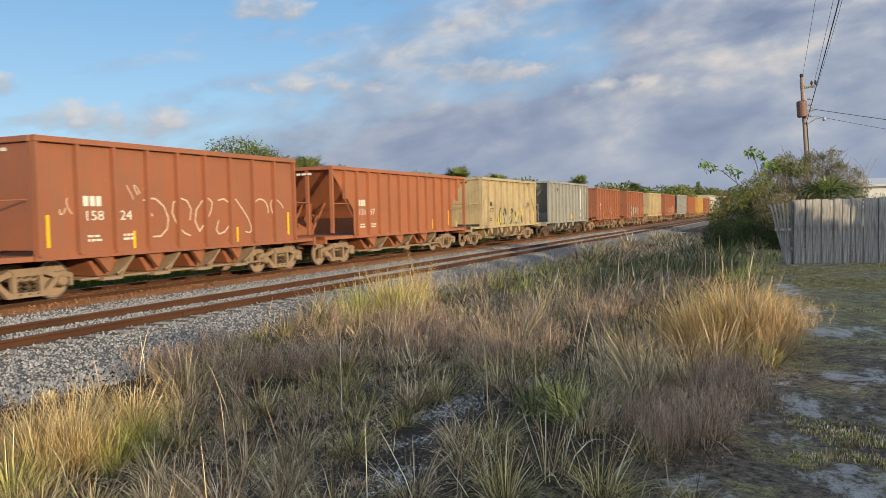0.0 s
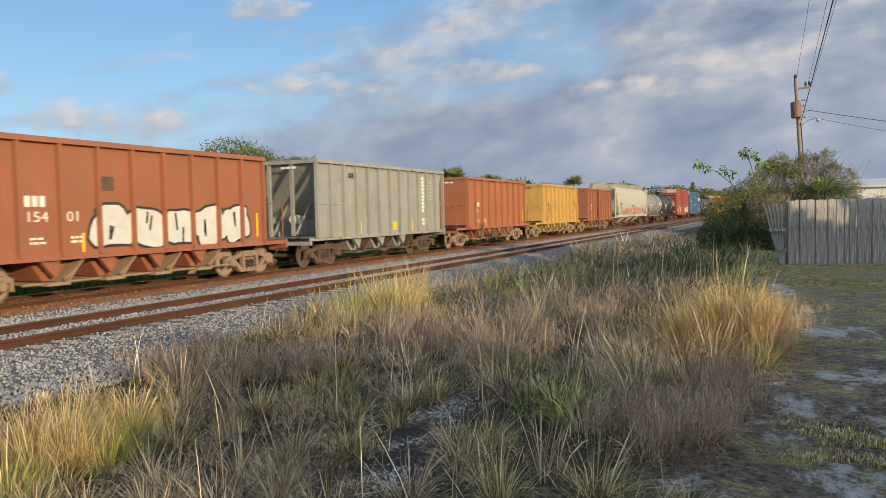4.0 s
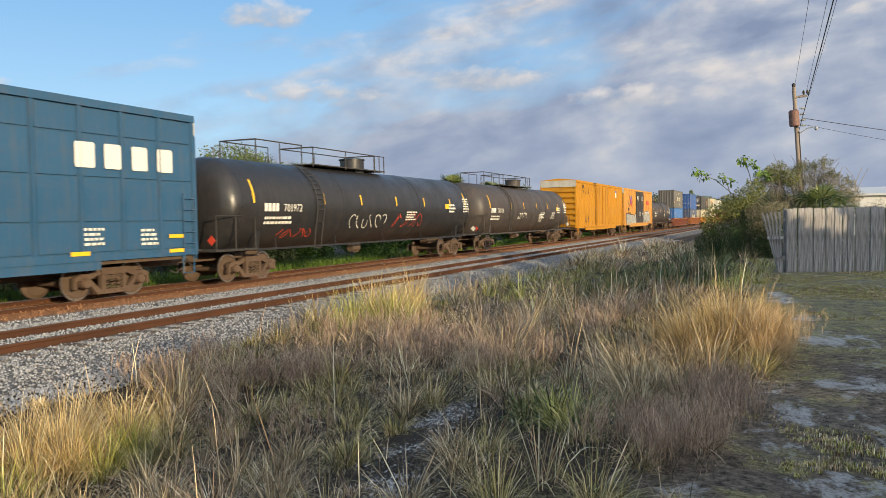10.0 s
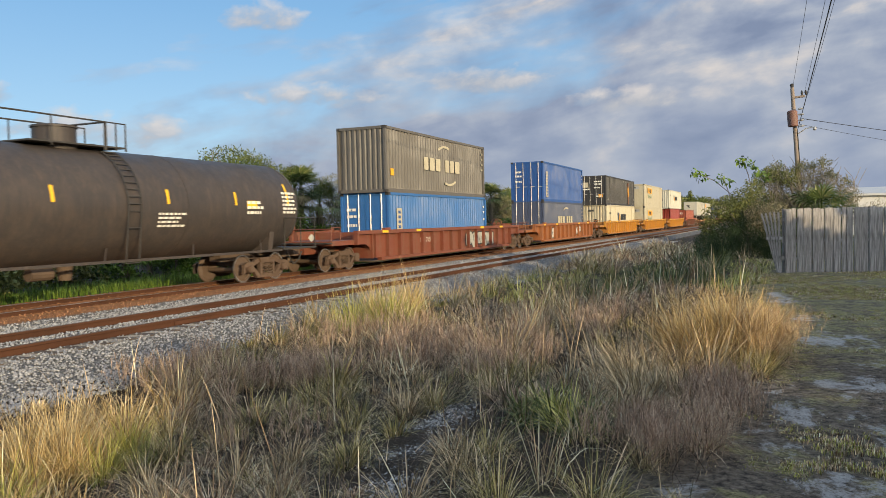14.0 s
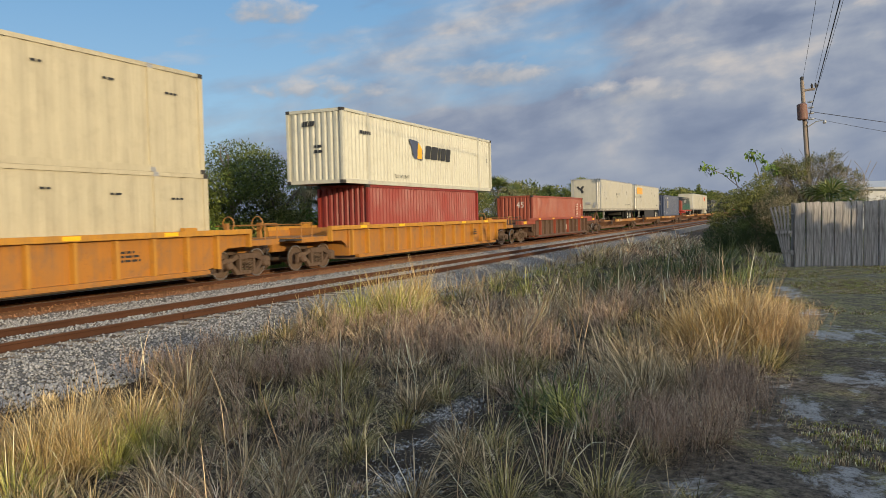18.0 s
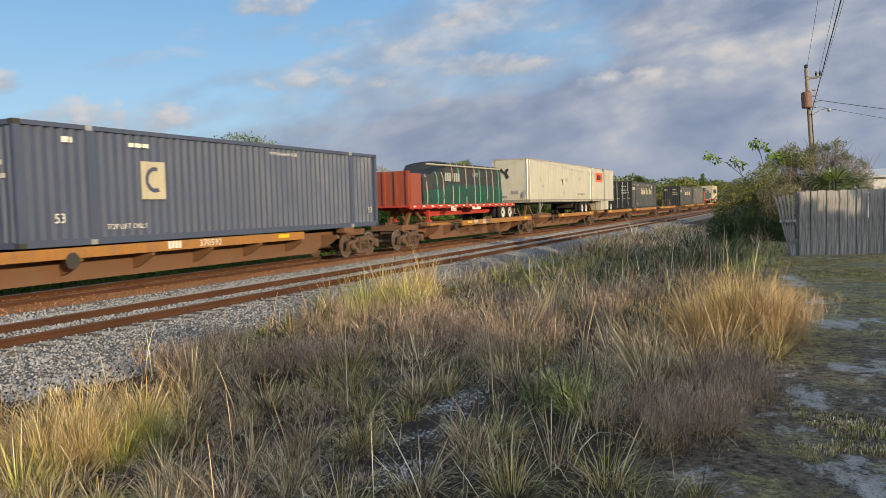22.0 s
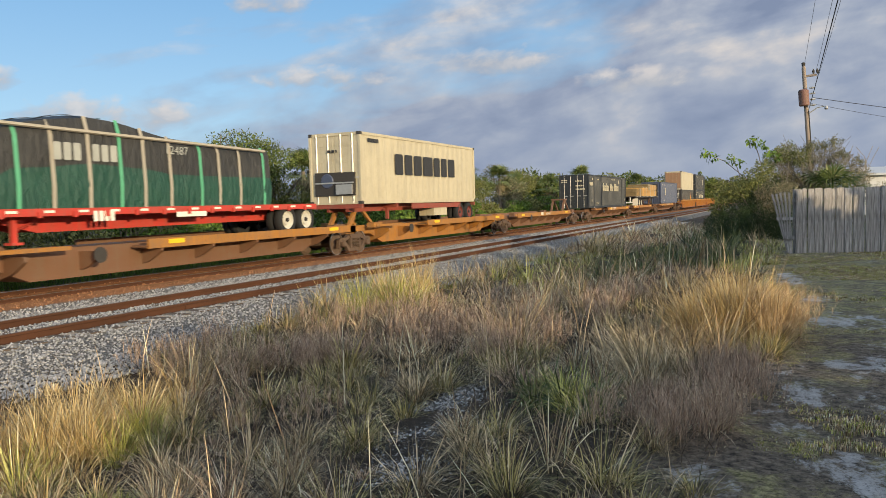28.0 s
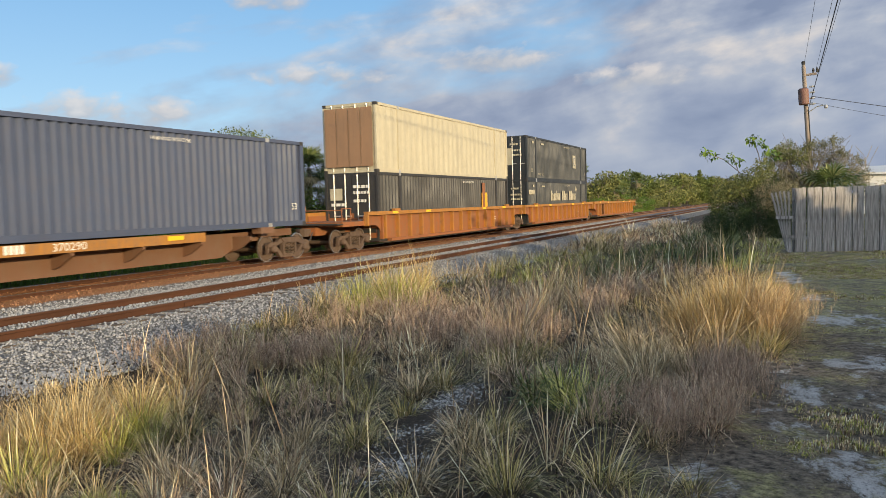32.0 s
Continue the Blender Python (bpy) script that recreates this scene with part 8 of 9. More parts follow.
def grass_field(name, label, vf, mat, seed, kind="stuff"):
    v, f = vf
    me = fast_mesh(name, v.reshape(-1, 3), f.reshape(-1, 3))
    me.materials.append(GRASS[mat])
    return tagged(new(name, me), label, "grass", kind=kind)


def blades_in(areas, height, lean, seed, wide=0.008):
    r = np.random.RandomState(seed)
    pts = []
    for x0, x1, y0, y1, n in areas:
        x = r.uniform(x0, x1, n)
        y = y0 + (y1 - y0) * r.uniform(0, 1, n) ** 1.5
        pts.append(np.stack([x, y, ground_z(x, y)], -1))
    p = np.concatenate(pts)
    return blades(p, height, lean, seed, wide)


def lot_edge(y):
    """Where the tall grass gives way to the mown lot."""
    return np.interp(y, [0, 4, 6, 8, 9.0, 10.2, 12, 13.7, 18, 24, 30, 60], [-0.4, -0.33, -0.28, -0.02, 0.15, 0.1, -0.3, -0.42, -0.4, -0.15, -0.3, -2.5])


def tufts(centres, per, radius, length, seed, wide, splay=0.55, bend=0.9, wind=(0.12, 0.05)):
    """Tussocks: blades that spring from a narrow foot, upright in the middle and arching over at the rim."""
    r = np.random.RandomState(seed)
    n = len(centres)
    c = np.repeat(centres, per, axis=0)
    scale = np.repeat(r.uniform(0.5, 1.4, n), per)
    lean = np.repeat(r.normal(0, 0.16, (n, 2)), per, axis=0)
    w = r.uniform(0, 6.283, n * per)
    u = np.sqrt(r.uniform(0, 1, n * per))
    out = np.stack([np.cos(w), np.sin(w)], -1)
    p = np.zeros((n * per, 3))
    p[:, :2] = c + out * (u * radius * scale)[:, None]
    p[:, 2] = ground_z(p[:, 0], p[:, 1])
    start = u * splay * r.uniform(0.3, 1.5, n * per) + np.abs(r.normal(0, 0.22, n * per))
    stop = start + bend * r.uniform(0.0, 1.0, n * per) * (0.5 + u) * 1.5
    broken = r.uniform(0, 1, n * per) < 0.22
    stop[broken] += r.uniform(0.4, 1.5, int(broken.sum()))
    out = out + r.normal(0, 0.45, out.shape)
    size = np.repeat(np.broadcast_to(length, (n,)), per) * scale * r.uniform(0.45, 1.1, n * per)
    broad = np.repeat(np.broadcast_to(wide, (n,)), per) * r.uniform(0.55, 1.35, n * per)
    return arcs(p, size, out * (0.25 + u)[:, None] + np.array(wind) + lean, start, stop, broad, seed + 1)


def plumes(centres, per, radius, height, seed, wide, spikes=20):
    """Hazy seed heads: thin stems whose upper halves carry many fine short bristles."""
    r = np.random.RandomState(seed)
    n = len(centres) * per
    c = np.repeat(centres, per, axis=0) + r.normal(0, radius * 0.6, (n, 2))
    base = np.concatenate([c, ground_z(c[:, 0], c[:, 1])[:, None]], 1)
    size = height * r.uniform(0.6, 1.1, n)
    w = r.uniform(0, 6.283, n)
    tilt = np.abs(r.normal(0.0, 0.28, n)) + 0.05
    way = np.stack([np.cos(w), np.sin(w)], -1)
    stem = arcs(base, size, way, tilt, tilt * 1.5, np.full(n, wide * 0.7), seed)
    k = np.repeat(np.arange(n), spikes)
    s = r.uniform(0.42, 1.0, n * spikes)
    foot = np.stack([base[k, 0] + way[k, 0] * np.sin(tilt[k] * 1.2) * size[k] * s, base[k, 1] + way[k, 1] * np.sin(tilt[k] * 1.2) * size[k] * s, base[k, 2] + np.cos(tilt[k] * 1.2) * size[k] * s], -1)
    w = r.uniform(0, 6.283, len(k))
    a = r.uniform(0.2, 1.9, len(k))
    tuft = arcs(foot, size[k] * r.uniform(0.06, 0.24, len(k)), np.stack([np.cos(w), np.sin(w)], -1), a, a + 0.3, np.full(len(k), wide * 0.8), seed + 1)
    return np.concatenate([stem[0], tuft[0]]), np.concatenate([stem[1], tuft[1] + n * 7])


def patch(x, y, k, p):
    """Slow waves that sort the kinds of grass into patches."""
    return np.sin(x * k + p + 1.7 * np.sin(y * k * 0.7 + p * 2)) * np.sin(y * k * 0.9 + p * 3 + np.sin(x * k * 1.3))




def build_grass():
    r = np.random.RandomState(5)

    def within(x, y, cx, cy, rx, ry):
        return np.hypot((x - cx) / rx, (y - cy) / ry) < 1

    def allowed(x, y):
        ok = (x < lot_edge(y) - 0.12) & (x > np.interp(y, [0, 8, 10, 14, 60], [-8.6, -8.6, -9.0, -9.3, -9.5])) & (y > 1.6)
        bare = within(x, y, -2.75, 5.7, 0.30, 0.55) | within(x, y, -2.95, 6.8, 0.34, 0.6) | within(x, y, -2.35, 4.6, 0.26, 0.5)
        bare |= within(x, y, -3.45, 6.2, 0.3, 0.4) | within(x, y, -8.1, 7.4, 0.55, 0.5)
        return ok & (~bare | (r.uniform(0, 1, len(x)) < 0.03))

    def field(n, d0, d1):
        az = np.radians(r.uniform(-58, 9, n))
        d = np.sqrt(r.uniform(d0 * d0, d1 * d1, n))
        x, y = np.sin(az) * d, np.cos(az) * d
        ok = allowed(x, y)
        return x[ok], y[ok]
    bags = {k: [] for k in GRASS}
    # distance from, to, spacing, blades to a clump, its foot, blade length and width
    rings = [(2.0, 6.0, 0.42, 190, 0.08, 0.31, 0.0050), (6.0, 10.0, 0.52, 200, 0.10, 0.40, 0.0068), (10.0, 17.0, 0.62, 160, 0.15, 0.50, 0.0100),
             (17.0, 30.0, 0.66, 80, 0.24, 0.58, 0.013), (30.0, 62.0, 1.0, 60, 0.42, 0.68, 0.026)]
    for i, (d0, d1, gap, per, rad, size, wide) in enumerate(rings):
        gx, gy = np.meshgrid(np.arange(-40, 2, gap), np.arange(1.6, 62, gap))
        x = gx.ravel() + r.uniform(-0.48, 0.48, gx.size) * gap
        y = gy.ravel() + r.uniform(-0.48, 0.48, gx.size) * gap
        d, az = np.hypot(x, y), np.degrees(np.arctan2(x, y))
        ok = (d >= d0) & (d < d1) & (az > -58) & (az < 9) & allowed(x, y) & (r.uniform(0, 1, gx.size) < 0.86)
        x, y = x[ok], y[ok]
        az = np.degrees(np.arctan2(x, y))
        g = patch(x, y, 1.15, 0.4) + 0.4 * patch(x, y, 2.6, 1.9) + r.normal(0, 0.22, len(x))
        q = patch(x, y, 0.9, 4.4) + r.normal(0, 0.4, len(x))
        kind = np.where(g > 0.32, "green", np.where(g > 0.0, "sage", np.where(q > 0.0, "straw", "drab"))).astype(object)
        u = r.uniform(0, 1, len(x))
        kind[(az < -48) & (y < 7.5)] = "gold"
        kind[(az < -48) & (y < 7.5) & (u < 0.28)] = "lime"
        kind[within(x, y, -8.0, 14.5, 1.3, 2.0)] = "gold"
        kind[within(x, y, -8.0, 14.5, 1.3, 2.0) & (u < 0.45)] = "lime"
        kind[within(x, y, -8.7, 17.5, 0.8, 2.2) & (u < 0.6)] = "gold"
        mid = (x < -3.8) & (x > -9) & (y > 18) & (y < 32)
        kind[mid & (u < 0.35)] = "lime"
        kind[mid & (u > 0.35) & (u < 0.7)] = "green"
        kind[(x > -5.6) & (x < -1.2) & (y > 18.5) & (y < 42) & (u < 0.75)] = "lush"
        kind[(x > -1.4) & (y > 14) & (y < 30) & (u < 0.5)] = "lime"
        far = y > 36
        kind[far & (x < -5) & (u < 0.6)] = "straw"
        tall = 1 + 0.55 * patch(x, y, 2.7, 2.2) + 0.3 * patch(x, y, 1.3, 0.9) + r.normal(0, 0.22, len(x))
        tall = np.where(tall < 0.62, 0.0, tall)                # hollows between the mounds
        tall = np.clip(tall, 0.0, 1.75) * np.where((x < -7.6) & (y < 11), 0.7, 1.0) * np.where(within(x, y, -3.2, 5.4, 1.2, 1.3), 0.72, 1.0)
        tall = tall * np.where((x > -1.0) & (y < 8), 0.8, 1.0) * np.where(within(x, y, -8.2, 15.5, 1.5, 3.2), 1.35, 1.0)
        tall = tall * np.where((x > -1.5) & (y > 11), 0.55, 1.0)
        for key in np.unique(kind):
            sel = (kind == key) & (tall > 0)
            if not sel.any():
                continue
            bags[key].append(tufts(np.stack([x[sel], y[sel]], -1), per, rad, size * tall[sel], 40 + i * 17 + len(bags[key]) * 3 + len(key), wide, 0.75, 1.35))
    gx, gy = np.meshgrid(np.arange(-9, -1.2, 0.6), np.arange(-14, 4.5, 0.6))      # the strip goes on beside the viewer
    x, y = gx.ravel() + r.uniform(-0.25, 0.25, gx.size), gy.ravel() + r.uniform(-0.25, 0.25, gx.size)
    ok = (np.degrees(np.arctan2(x, y)) < -58)
    bags["drab"].append(tufts(np.stack([x[ok], y[ok]], -1), 60, 0.3, 0.5, 99, 0.012))

    def stand(kind, cx, cy, sx, sy, count, per, foot, size, wide, splay=0.5, bend=0.8, wind=(0.12, 0.05)):
        """A group of tussocks scattered round one place."""
        c = np.stack([r.normal(cx, sx, count), r.normal(cy, sy, count)], -1)
        bags[kind].append(tufts(c, per, foot, size, int(r.randint(9999)), wide, splay, bend, wind))
    # the great golden tussock by the lot, with its gray-green skirt
    stand("gold", -0.50, 9.5, 0.22, 0.24, 24, 230, 0.10, 0.78, 0.0048, 0.45, 0.55, (0.1, -0.05))
    stand("gold", -0.80, 9.2, 0.24, 0.25, 12, 200, 0.10, 0.85, 0.0048, 0.75, 0.5, (-0.45, -0.1))
    stand("straw", -0.80, 8.85, 0.28, 0.15, 10, 120, 0.09, 0.5, 0.0055, 1.0, 1.0, (-0.1, -0.3))
    stand("sage", -1.35, 7.8, 0.35, 0.5, 12, 150, 0.09, 0.56, 0.006, 0.9, 1.1, (-0.3, -0.1))
    stand("sage", -1.0, 6.9, 0.25, 0.3, 9, 150, 0.10, 0.55, 0.005, 0.8, 0.7, (-0.35, -0.1))
    stand("green", -0.15, 8.3, 0.12, 0.25, 7, 110, 0.09, 0.30, 0.0045, 0.6, 0.8)
    # lush blades and the pale broken clump near them
    stand("lush", -1.62, 5.9, 0.22, 0.25, 9, 80, 0.09, 0.50, 0.010, 0.5, 1.7)
    stand("lime", -1.55, 6.1, 0.25, 0.3, 5, 60, 0.08, 0.42, 0.009, 0.5, 1.6)
    stand("straw", -1.45, 4.45, 0.10, 0.10, 3, 16, 0.06, 0.62, 0.009, 0.35, 0.35)
    # small rounded tufts on the bare side
    for cx, cy in ((-3.75, 5.25), (-3.1, 4.4), (-2.25, 5.25), (-3.55, 4.6), (-2.0, 4.75), (-4.15, 4.35), (-2.0, 6.5)):
        stand(("straw", "lime", "sage")[int(r.randint(3))], cx, cy, 0.05, 0.05, 3, 170, 0.07, 0.32, 0.004, 0.75, 0.9)
    # sunlit gold and yellow-green at the near end
    stand("gold", -6.3, 5.0, 0.45, 0.5, 30, 150, 0.11, 0.66, 0.0055, 0.4, 0.7)
    stand("lime", -5.65, 4.95, 0.2, 0.3, 8, 120, 0.09, 0.55, 0.006, 0.4, 0.8)
    stand("gold", -5.9, 4.1, 0.35, 0.3, 12, 130, 0.11, 0.45, 0.0055, 0.9, 1.0)
    stand("gold", -6.95, 6.95, 0.16, 0.16, 5, 60, 0.08, 0.60, 0.008, 0.5, 1.9, (0.5, 0.0))
    stand("sage", -7.0, 8.3, 0.35, 0.35, 9, 170, 0.10, 0.58, 0.006, 0.6, 0.9)
    stand("gold", -8.0, 14.6, 0.4, 0.6, 8, 90, 0.10, 0.85, 0.008, 0.4, 0.7)
    stand("lime", -7.95, 14.3, 0.35, 0.5, 8, 100, 0.10, 0.95, 0.0085, 0.35, 0.6)
    stand("gold", -8.75, 17.0, 0.2, 0.4, 7, 90, 0.10, 1.15, 0.009, 0.25, 0.4)
    stand("straw", -4.3, 14.2, 0.5, 0.6, 12, 60, 0.16, 0.95, 0.008, 0.4, 0.5)
    names = {"straw": ("dry_grass", "straw-coloured dry grass tussocks"), "drab": ("drab_grass", "matted gray-brown dry grass tussocks"), "green": ("olive_grass", "olive grass tussocks among the dry ones"),
             "sage": ("gray_green_grass", "gray-green arching grass tussocks"), "gold": ("golden_grass", "tall golden sunlit grass tussocks"), "lime": ("yellow_green_grass", "yellow-green grass tussocks"),
             "lush": ("lush_grass", "dark lush green grass in the ditch")}

    def gather(name, label, bag, mat):
        vs, fs, k = [], [], 0
        for v, f in bag:
            vs.append(v.reshape(-1, 3))
            fs.append(f.reshape(-1, 3) + k)
            k += v.shape[0] * 7
        grass_field(name, label, (np.concatenate(vs), np.concatenate(fs)), mat, 0)
    for key, bag in bags.items():
        if bag:
            gather(*names[key], bag, key)
    # flattened thatch between the tussocks, its litter colour darkened to paint in their shade
    for name, label, mat, n, seed, up in (("thatch", "flattened brown dead grass between the tussocks, darkened for the shade there", "litter", 60000, 62, 0.07), ("fallen_straw", "pale broken straw tangled among the grass", "straw", 13000, 63, 0.14),
                                          ("fallen_stems", "thin gray-green bent stems among the grass", "sage", 9000, 65, 0.16)):
        x, y = field(n, 2.3, 17.0)
        d = np.hypot(x, y)
        k = len(x)
        base = np.stack([x, y, ground_z(x, y) + r.uniform(0.0, 1.0, k) ** 1.6 * up * np.clip(0.75 + 0.75 * patch(x, y, 2.7, 2.2), 0.1, 1.5)], -1)
        w = r.uniform(0, 6.283, k)
        a = r.normal(1.2, 0.35, k)
        grass_field(name, label, arcs(base, r.uniform(0.08, 0.28, k), np.stack([np.cos(w), np.sin(w)], -1), a, a + r.normal(0.25, 0.4, k), 0.0026 + 0.0005 * d, seed), mat, 0)
    # pale stalks that stand above the rest
    x, y = field(650, 3.0, 24.0)
    k = len(x)
    w = r.uniform(0, 6.283, k)
    a = np.abs(r.normal(0.12, 0.2, k))
    grass_field("grass_stalks", "thin pale flowering grass stalks", arcs(np.stack([x, y, ground_z(x, y)], -1), r.uniform(0.5, 1.0, k), np.stack([np.cos(w), np.sin(w)], -1), a, a + 0.3, 0.004 + 0.0006 * np.hypot(x, y), 61), "straw", 0)
    # hazy reddish seed heads in drifts
    bag = []
    for cx, cy, sx, sy, n, per, h, wide in ((-6.3, 8.6, 0.7, 0.7, 22, 26, 0.55, 0.004), (-8.3, 8.9, 0.3, 0.5, 10, 24, 0.45, 0.004), (-4.7, 10.9, 0.7, 0.8, 30, 26, 0.52, 0.005), (-0.72, 5.35, 0.16, 0.18, 11, 30, 0.42, 0.0022),
                                            (-0.42, 6.6, 0.13, 0.25, 10, 34, 0.40, 0.0026), (-6.6, 12.5, 0.8, 0.9, 18, 22, 0.6, 0.005), (-3.0, 9.0, 0.5, 0.6, 12, 24, 0.5, 0.0035), (-4.9, 6.4, 0.4, 0.4, 7, 24, 0.34, 0.003), (-2.6, 12.5, 0.6, 1.0, 14, 22, 0.5, 0.005)):
        bag.append(plumes(np.stack([r.normal(cx, sx, n), r.normal(cy, sy, n)], -1), per, 0.16, h, int(r.randint(9999)), wide))
    gather("seed_plumes", "reddish-brown hazy grass seed heads", bag, "plume")
    c = np.stack([r.normal(-0.22, 0.13, 12), r.normal(9.35, 0.22, 12)], -1)
    grass_field("ginger_plumes", "sunlit ginger seed heads on the great tussock", plumes(c, 46, 0.14, 0.62, 75, 0.0034), "ginger", 0)
    # bare gravelly track among the grass
    k = 2600
    s = r.uniform(0, 1, k)
    gx, gy = np.interp(s, [0, 0.4, 1], [-2.3, -2.75, -3.0]) + r.normal(0, 0.17, k), 4.2 + 3.0 * s + r.normal(0, 0.1, k)
    stones("gravel", np.stack([gx, gy, ground_z(gx, gy) + 0.012], -1), 0.017, stone_material("pale_gravel", (0.08, 0.075, 0.07), (0.17, 0.165, 0.158), (0.5, 0.48, 0.45)), 8, "pale gravel on bare ground among grass")
    # short turf on the lot, in little tufts that leave the sand bare
    n = 34000
    d = 2.5 + 23 * r.uniform(0, 1, n) ** 1.25
    az = np.radians(r.uniform(-8, 9, n))
    x, y = np.sin(az) * d, np.cos(az) * d
    ok = (x > lot_edge(y) - 0.3) & (patch(x, y, 2.3, 0.7) + 0.6 * patch(x, y, 5.3, 2.0) + np.clip((y - 8) * 0.12, -0.2, 1.3) > r.uniform(-0.9, 0.8, n))
    for cx, cy, rx, ry in SAND:
        ok &= ~within(x, y, cx, cy, rx * 0.9, ry * 0.9)
    c, w = np.stack([x[ok], y[ok]], -1), (0.0022 + 0.0005 * d)[ok]
    grass_field("turf", "short patchy green turf on the sandy lot", tufts(c[::3], 9, 0.04, 0.024, 81, w[::3], 0.9, 0.9), "lime", 0)
    grass_field("turf", "short brown dead turf on the sandy lot", tufts(c[1::2], 10, 0.05, 0.024, 82, w[1::2], 1.2, 0.6), "straw", 0)
    n = 1500
    x = r.uniform(-9.7, -8.9, n)
    y = 9 + 60 * r.uniform(0, 1, n) ** 1.3
    grass_field("verge_grass", "dry grass creeping onto the ballast", blades(np.stack([x, y, np.maximum(bed_z(x), ground_z(x, y))], -1), 0.35, 0.5, 83, 0.009), "straw", 0)


# ---------------- fence, pole, bushes on the lot side ----------------
def build_fence():
    n = Nodes("weathered_fence_wood")
    g = n.noise(2.2, 6, 0.65, n.space((9, 9, 0.7)))
    info = n.node("ShaderNodeObjectInfo").outputs["Random"]
    col = n.mix(n.ramp(g, [(0.30, 0.0), (0.68, 1.0)]), (0.13, 0.122, 0.116), (0.60, 0.565, 0.535))
    col = n.mix(n.ramp(info, [(0.0, 0.0), (1.0, 0.5)]), col, (0.33, 0.30, 0.27))
    fine = n.noise(1.6, 6, 0.7, n.space((60, 60, 1.1)))
    col = n.mix(n.ramp(fine, [(0.46, 0.0), (0.60, 0.75)]), col, (0.06, 0.053, 0.048))
    n.bump(fine, 0.9, 0.02)
    wood = n.done(col, 0.9, 0, 0.2)
    rnd = random.Random(3)
    fence = thing("board_fence", "weathered gray board fence with uneven tops", "fence")
    x = 0.16
    meshes = []
    for w in (0.11, 0.17, 0.21):
        for k in range(3):
            h = 1.81 + 0.012 * k
            c = 0.008 * (k + 1)
            s = Shape().prism([(0, 0.0), (w, 0.0), (w, h - c), (w * (0.6 + 0.15 * k), h), (w * 0.15, h - c * 0.5), (0, h - c * 1.3)], "y", 0, 0.03)
            meshes.append((w, s.mesh("board")))
    while x < 7.5:
        w, me = rnd.choice(meshes)
        part("board", me, wood, fence, at=pose(x, 23.47 + 0.028 * (len(fence.children) % 2) + 0.01 * rnd.random(), 0.19 + rnd.uniform(-0.012, 0.012), 0, rnd.uniform(-0.25, 0.25), 0))
        x += w + rnd.choice((0.012, 0.02, 0.03))
    for z in (0.55, 1.05, 1.65):
        part("fence_rail", Shape().box(0.1, 7.5, 23.53, 23.57, z, z + 0.09).mesh("fence_rail"), wood, fence, at=pose(0, 0.02, 0, 0, 0, 0))
    for k in range(4):
        part("fence_post", Shape().box(0.15 + k * 2.4, 0.25 + k * 2.4, 23.58, 23.68, 0.0, 2.0), wood, fence)
    fence.matrix_basis = pose(0.16, 23.49, 0, 0, 0, 22) @ pose(-0.16, -23.49, 0)
    # the broken panel that leans away at its end
    loose = thing("broken_fence_panel", "broken fence panel leaning away from the fence end", "fence")
    for i in range(5):
        w, me = meshes[i % 3]
        part("board", me, wood, loose, at=pose(0.02 - i * 0.022, 23.44 - (i % 2) * 0.03, 0.16 + 0.02 * i, -3, -2.0 - i * 3.0, 0) @ Matrix.Diagonal((0.52, 1, 0.97 - 0.01 * i, 1)))
    part("fence_rail", Shape().box(-0.34, 0.12, 23.34, 23.37, 1.15, 1.23), wood, loose)
    part("fence_rail", Shape().box(-0.16, 0.14, 23.36, 23.39, 0.62, 0.69), wood, loose)


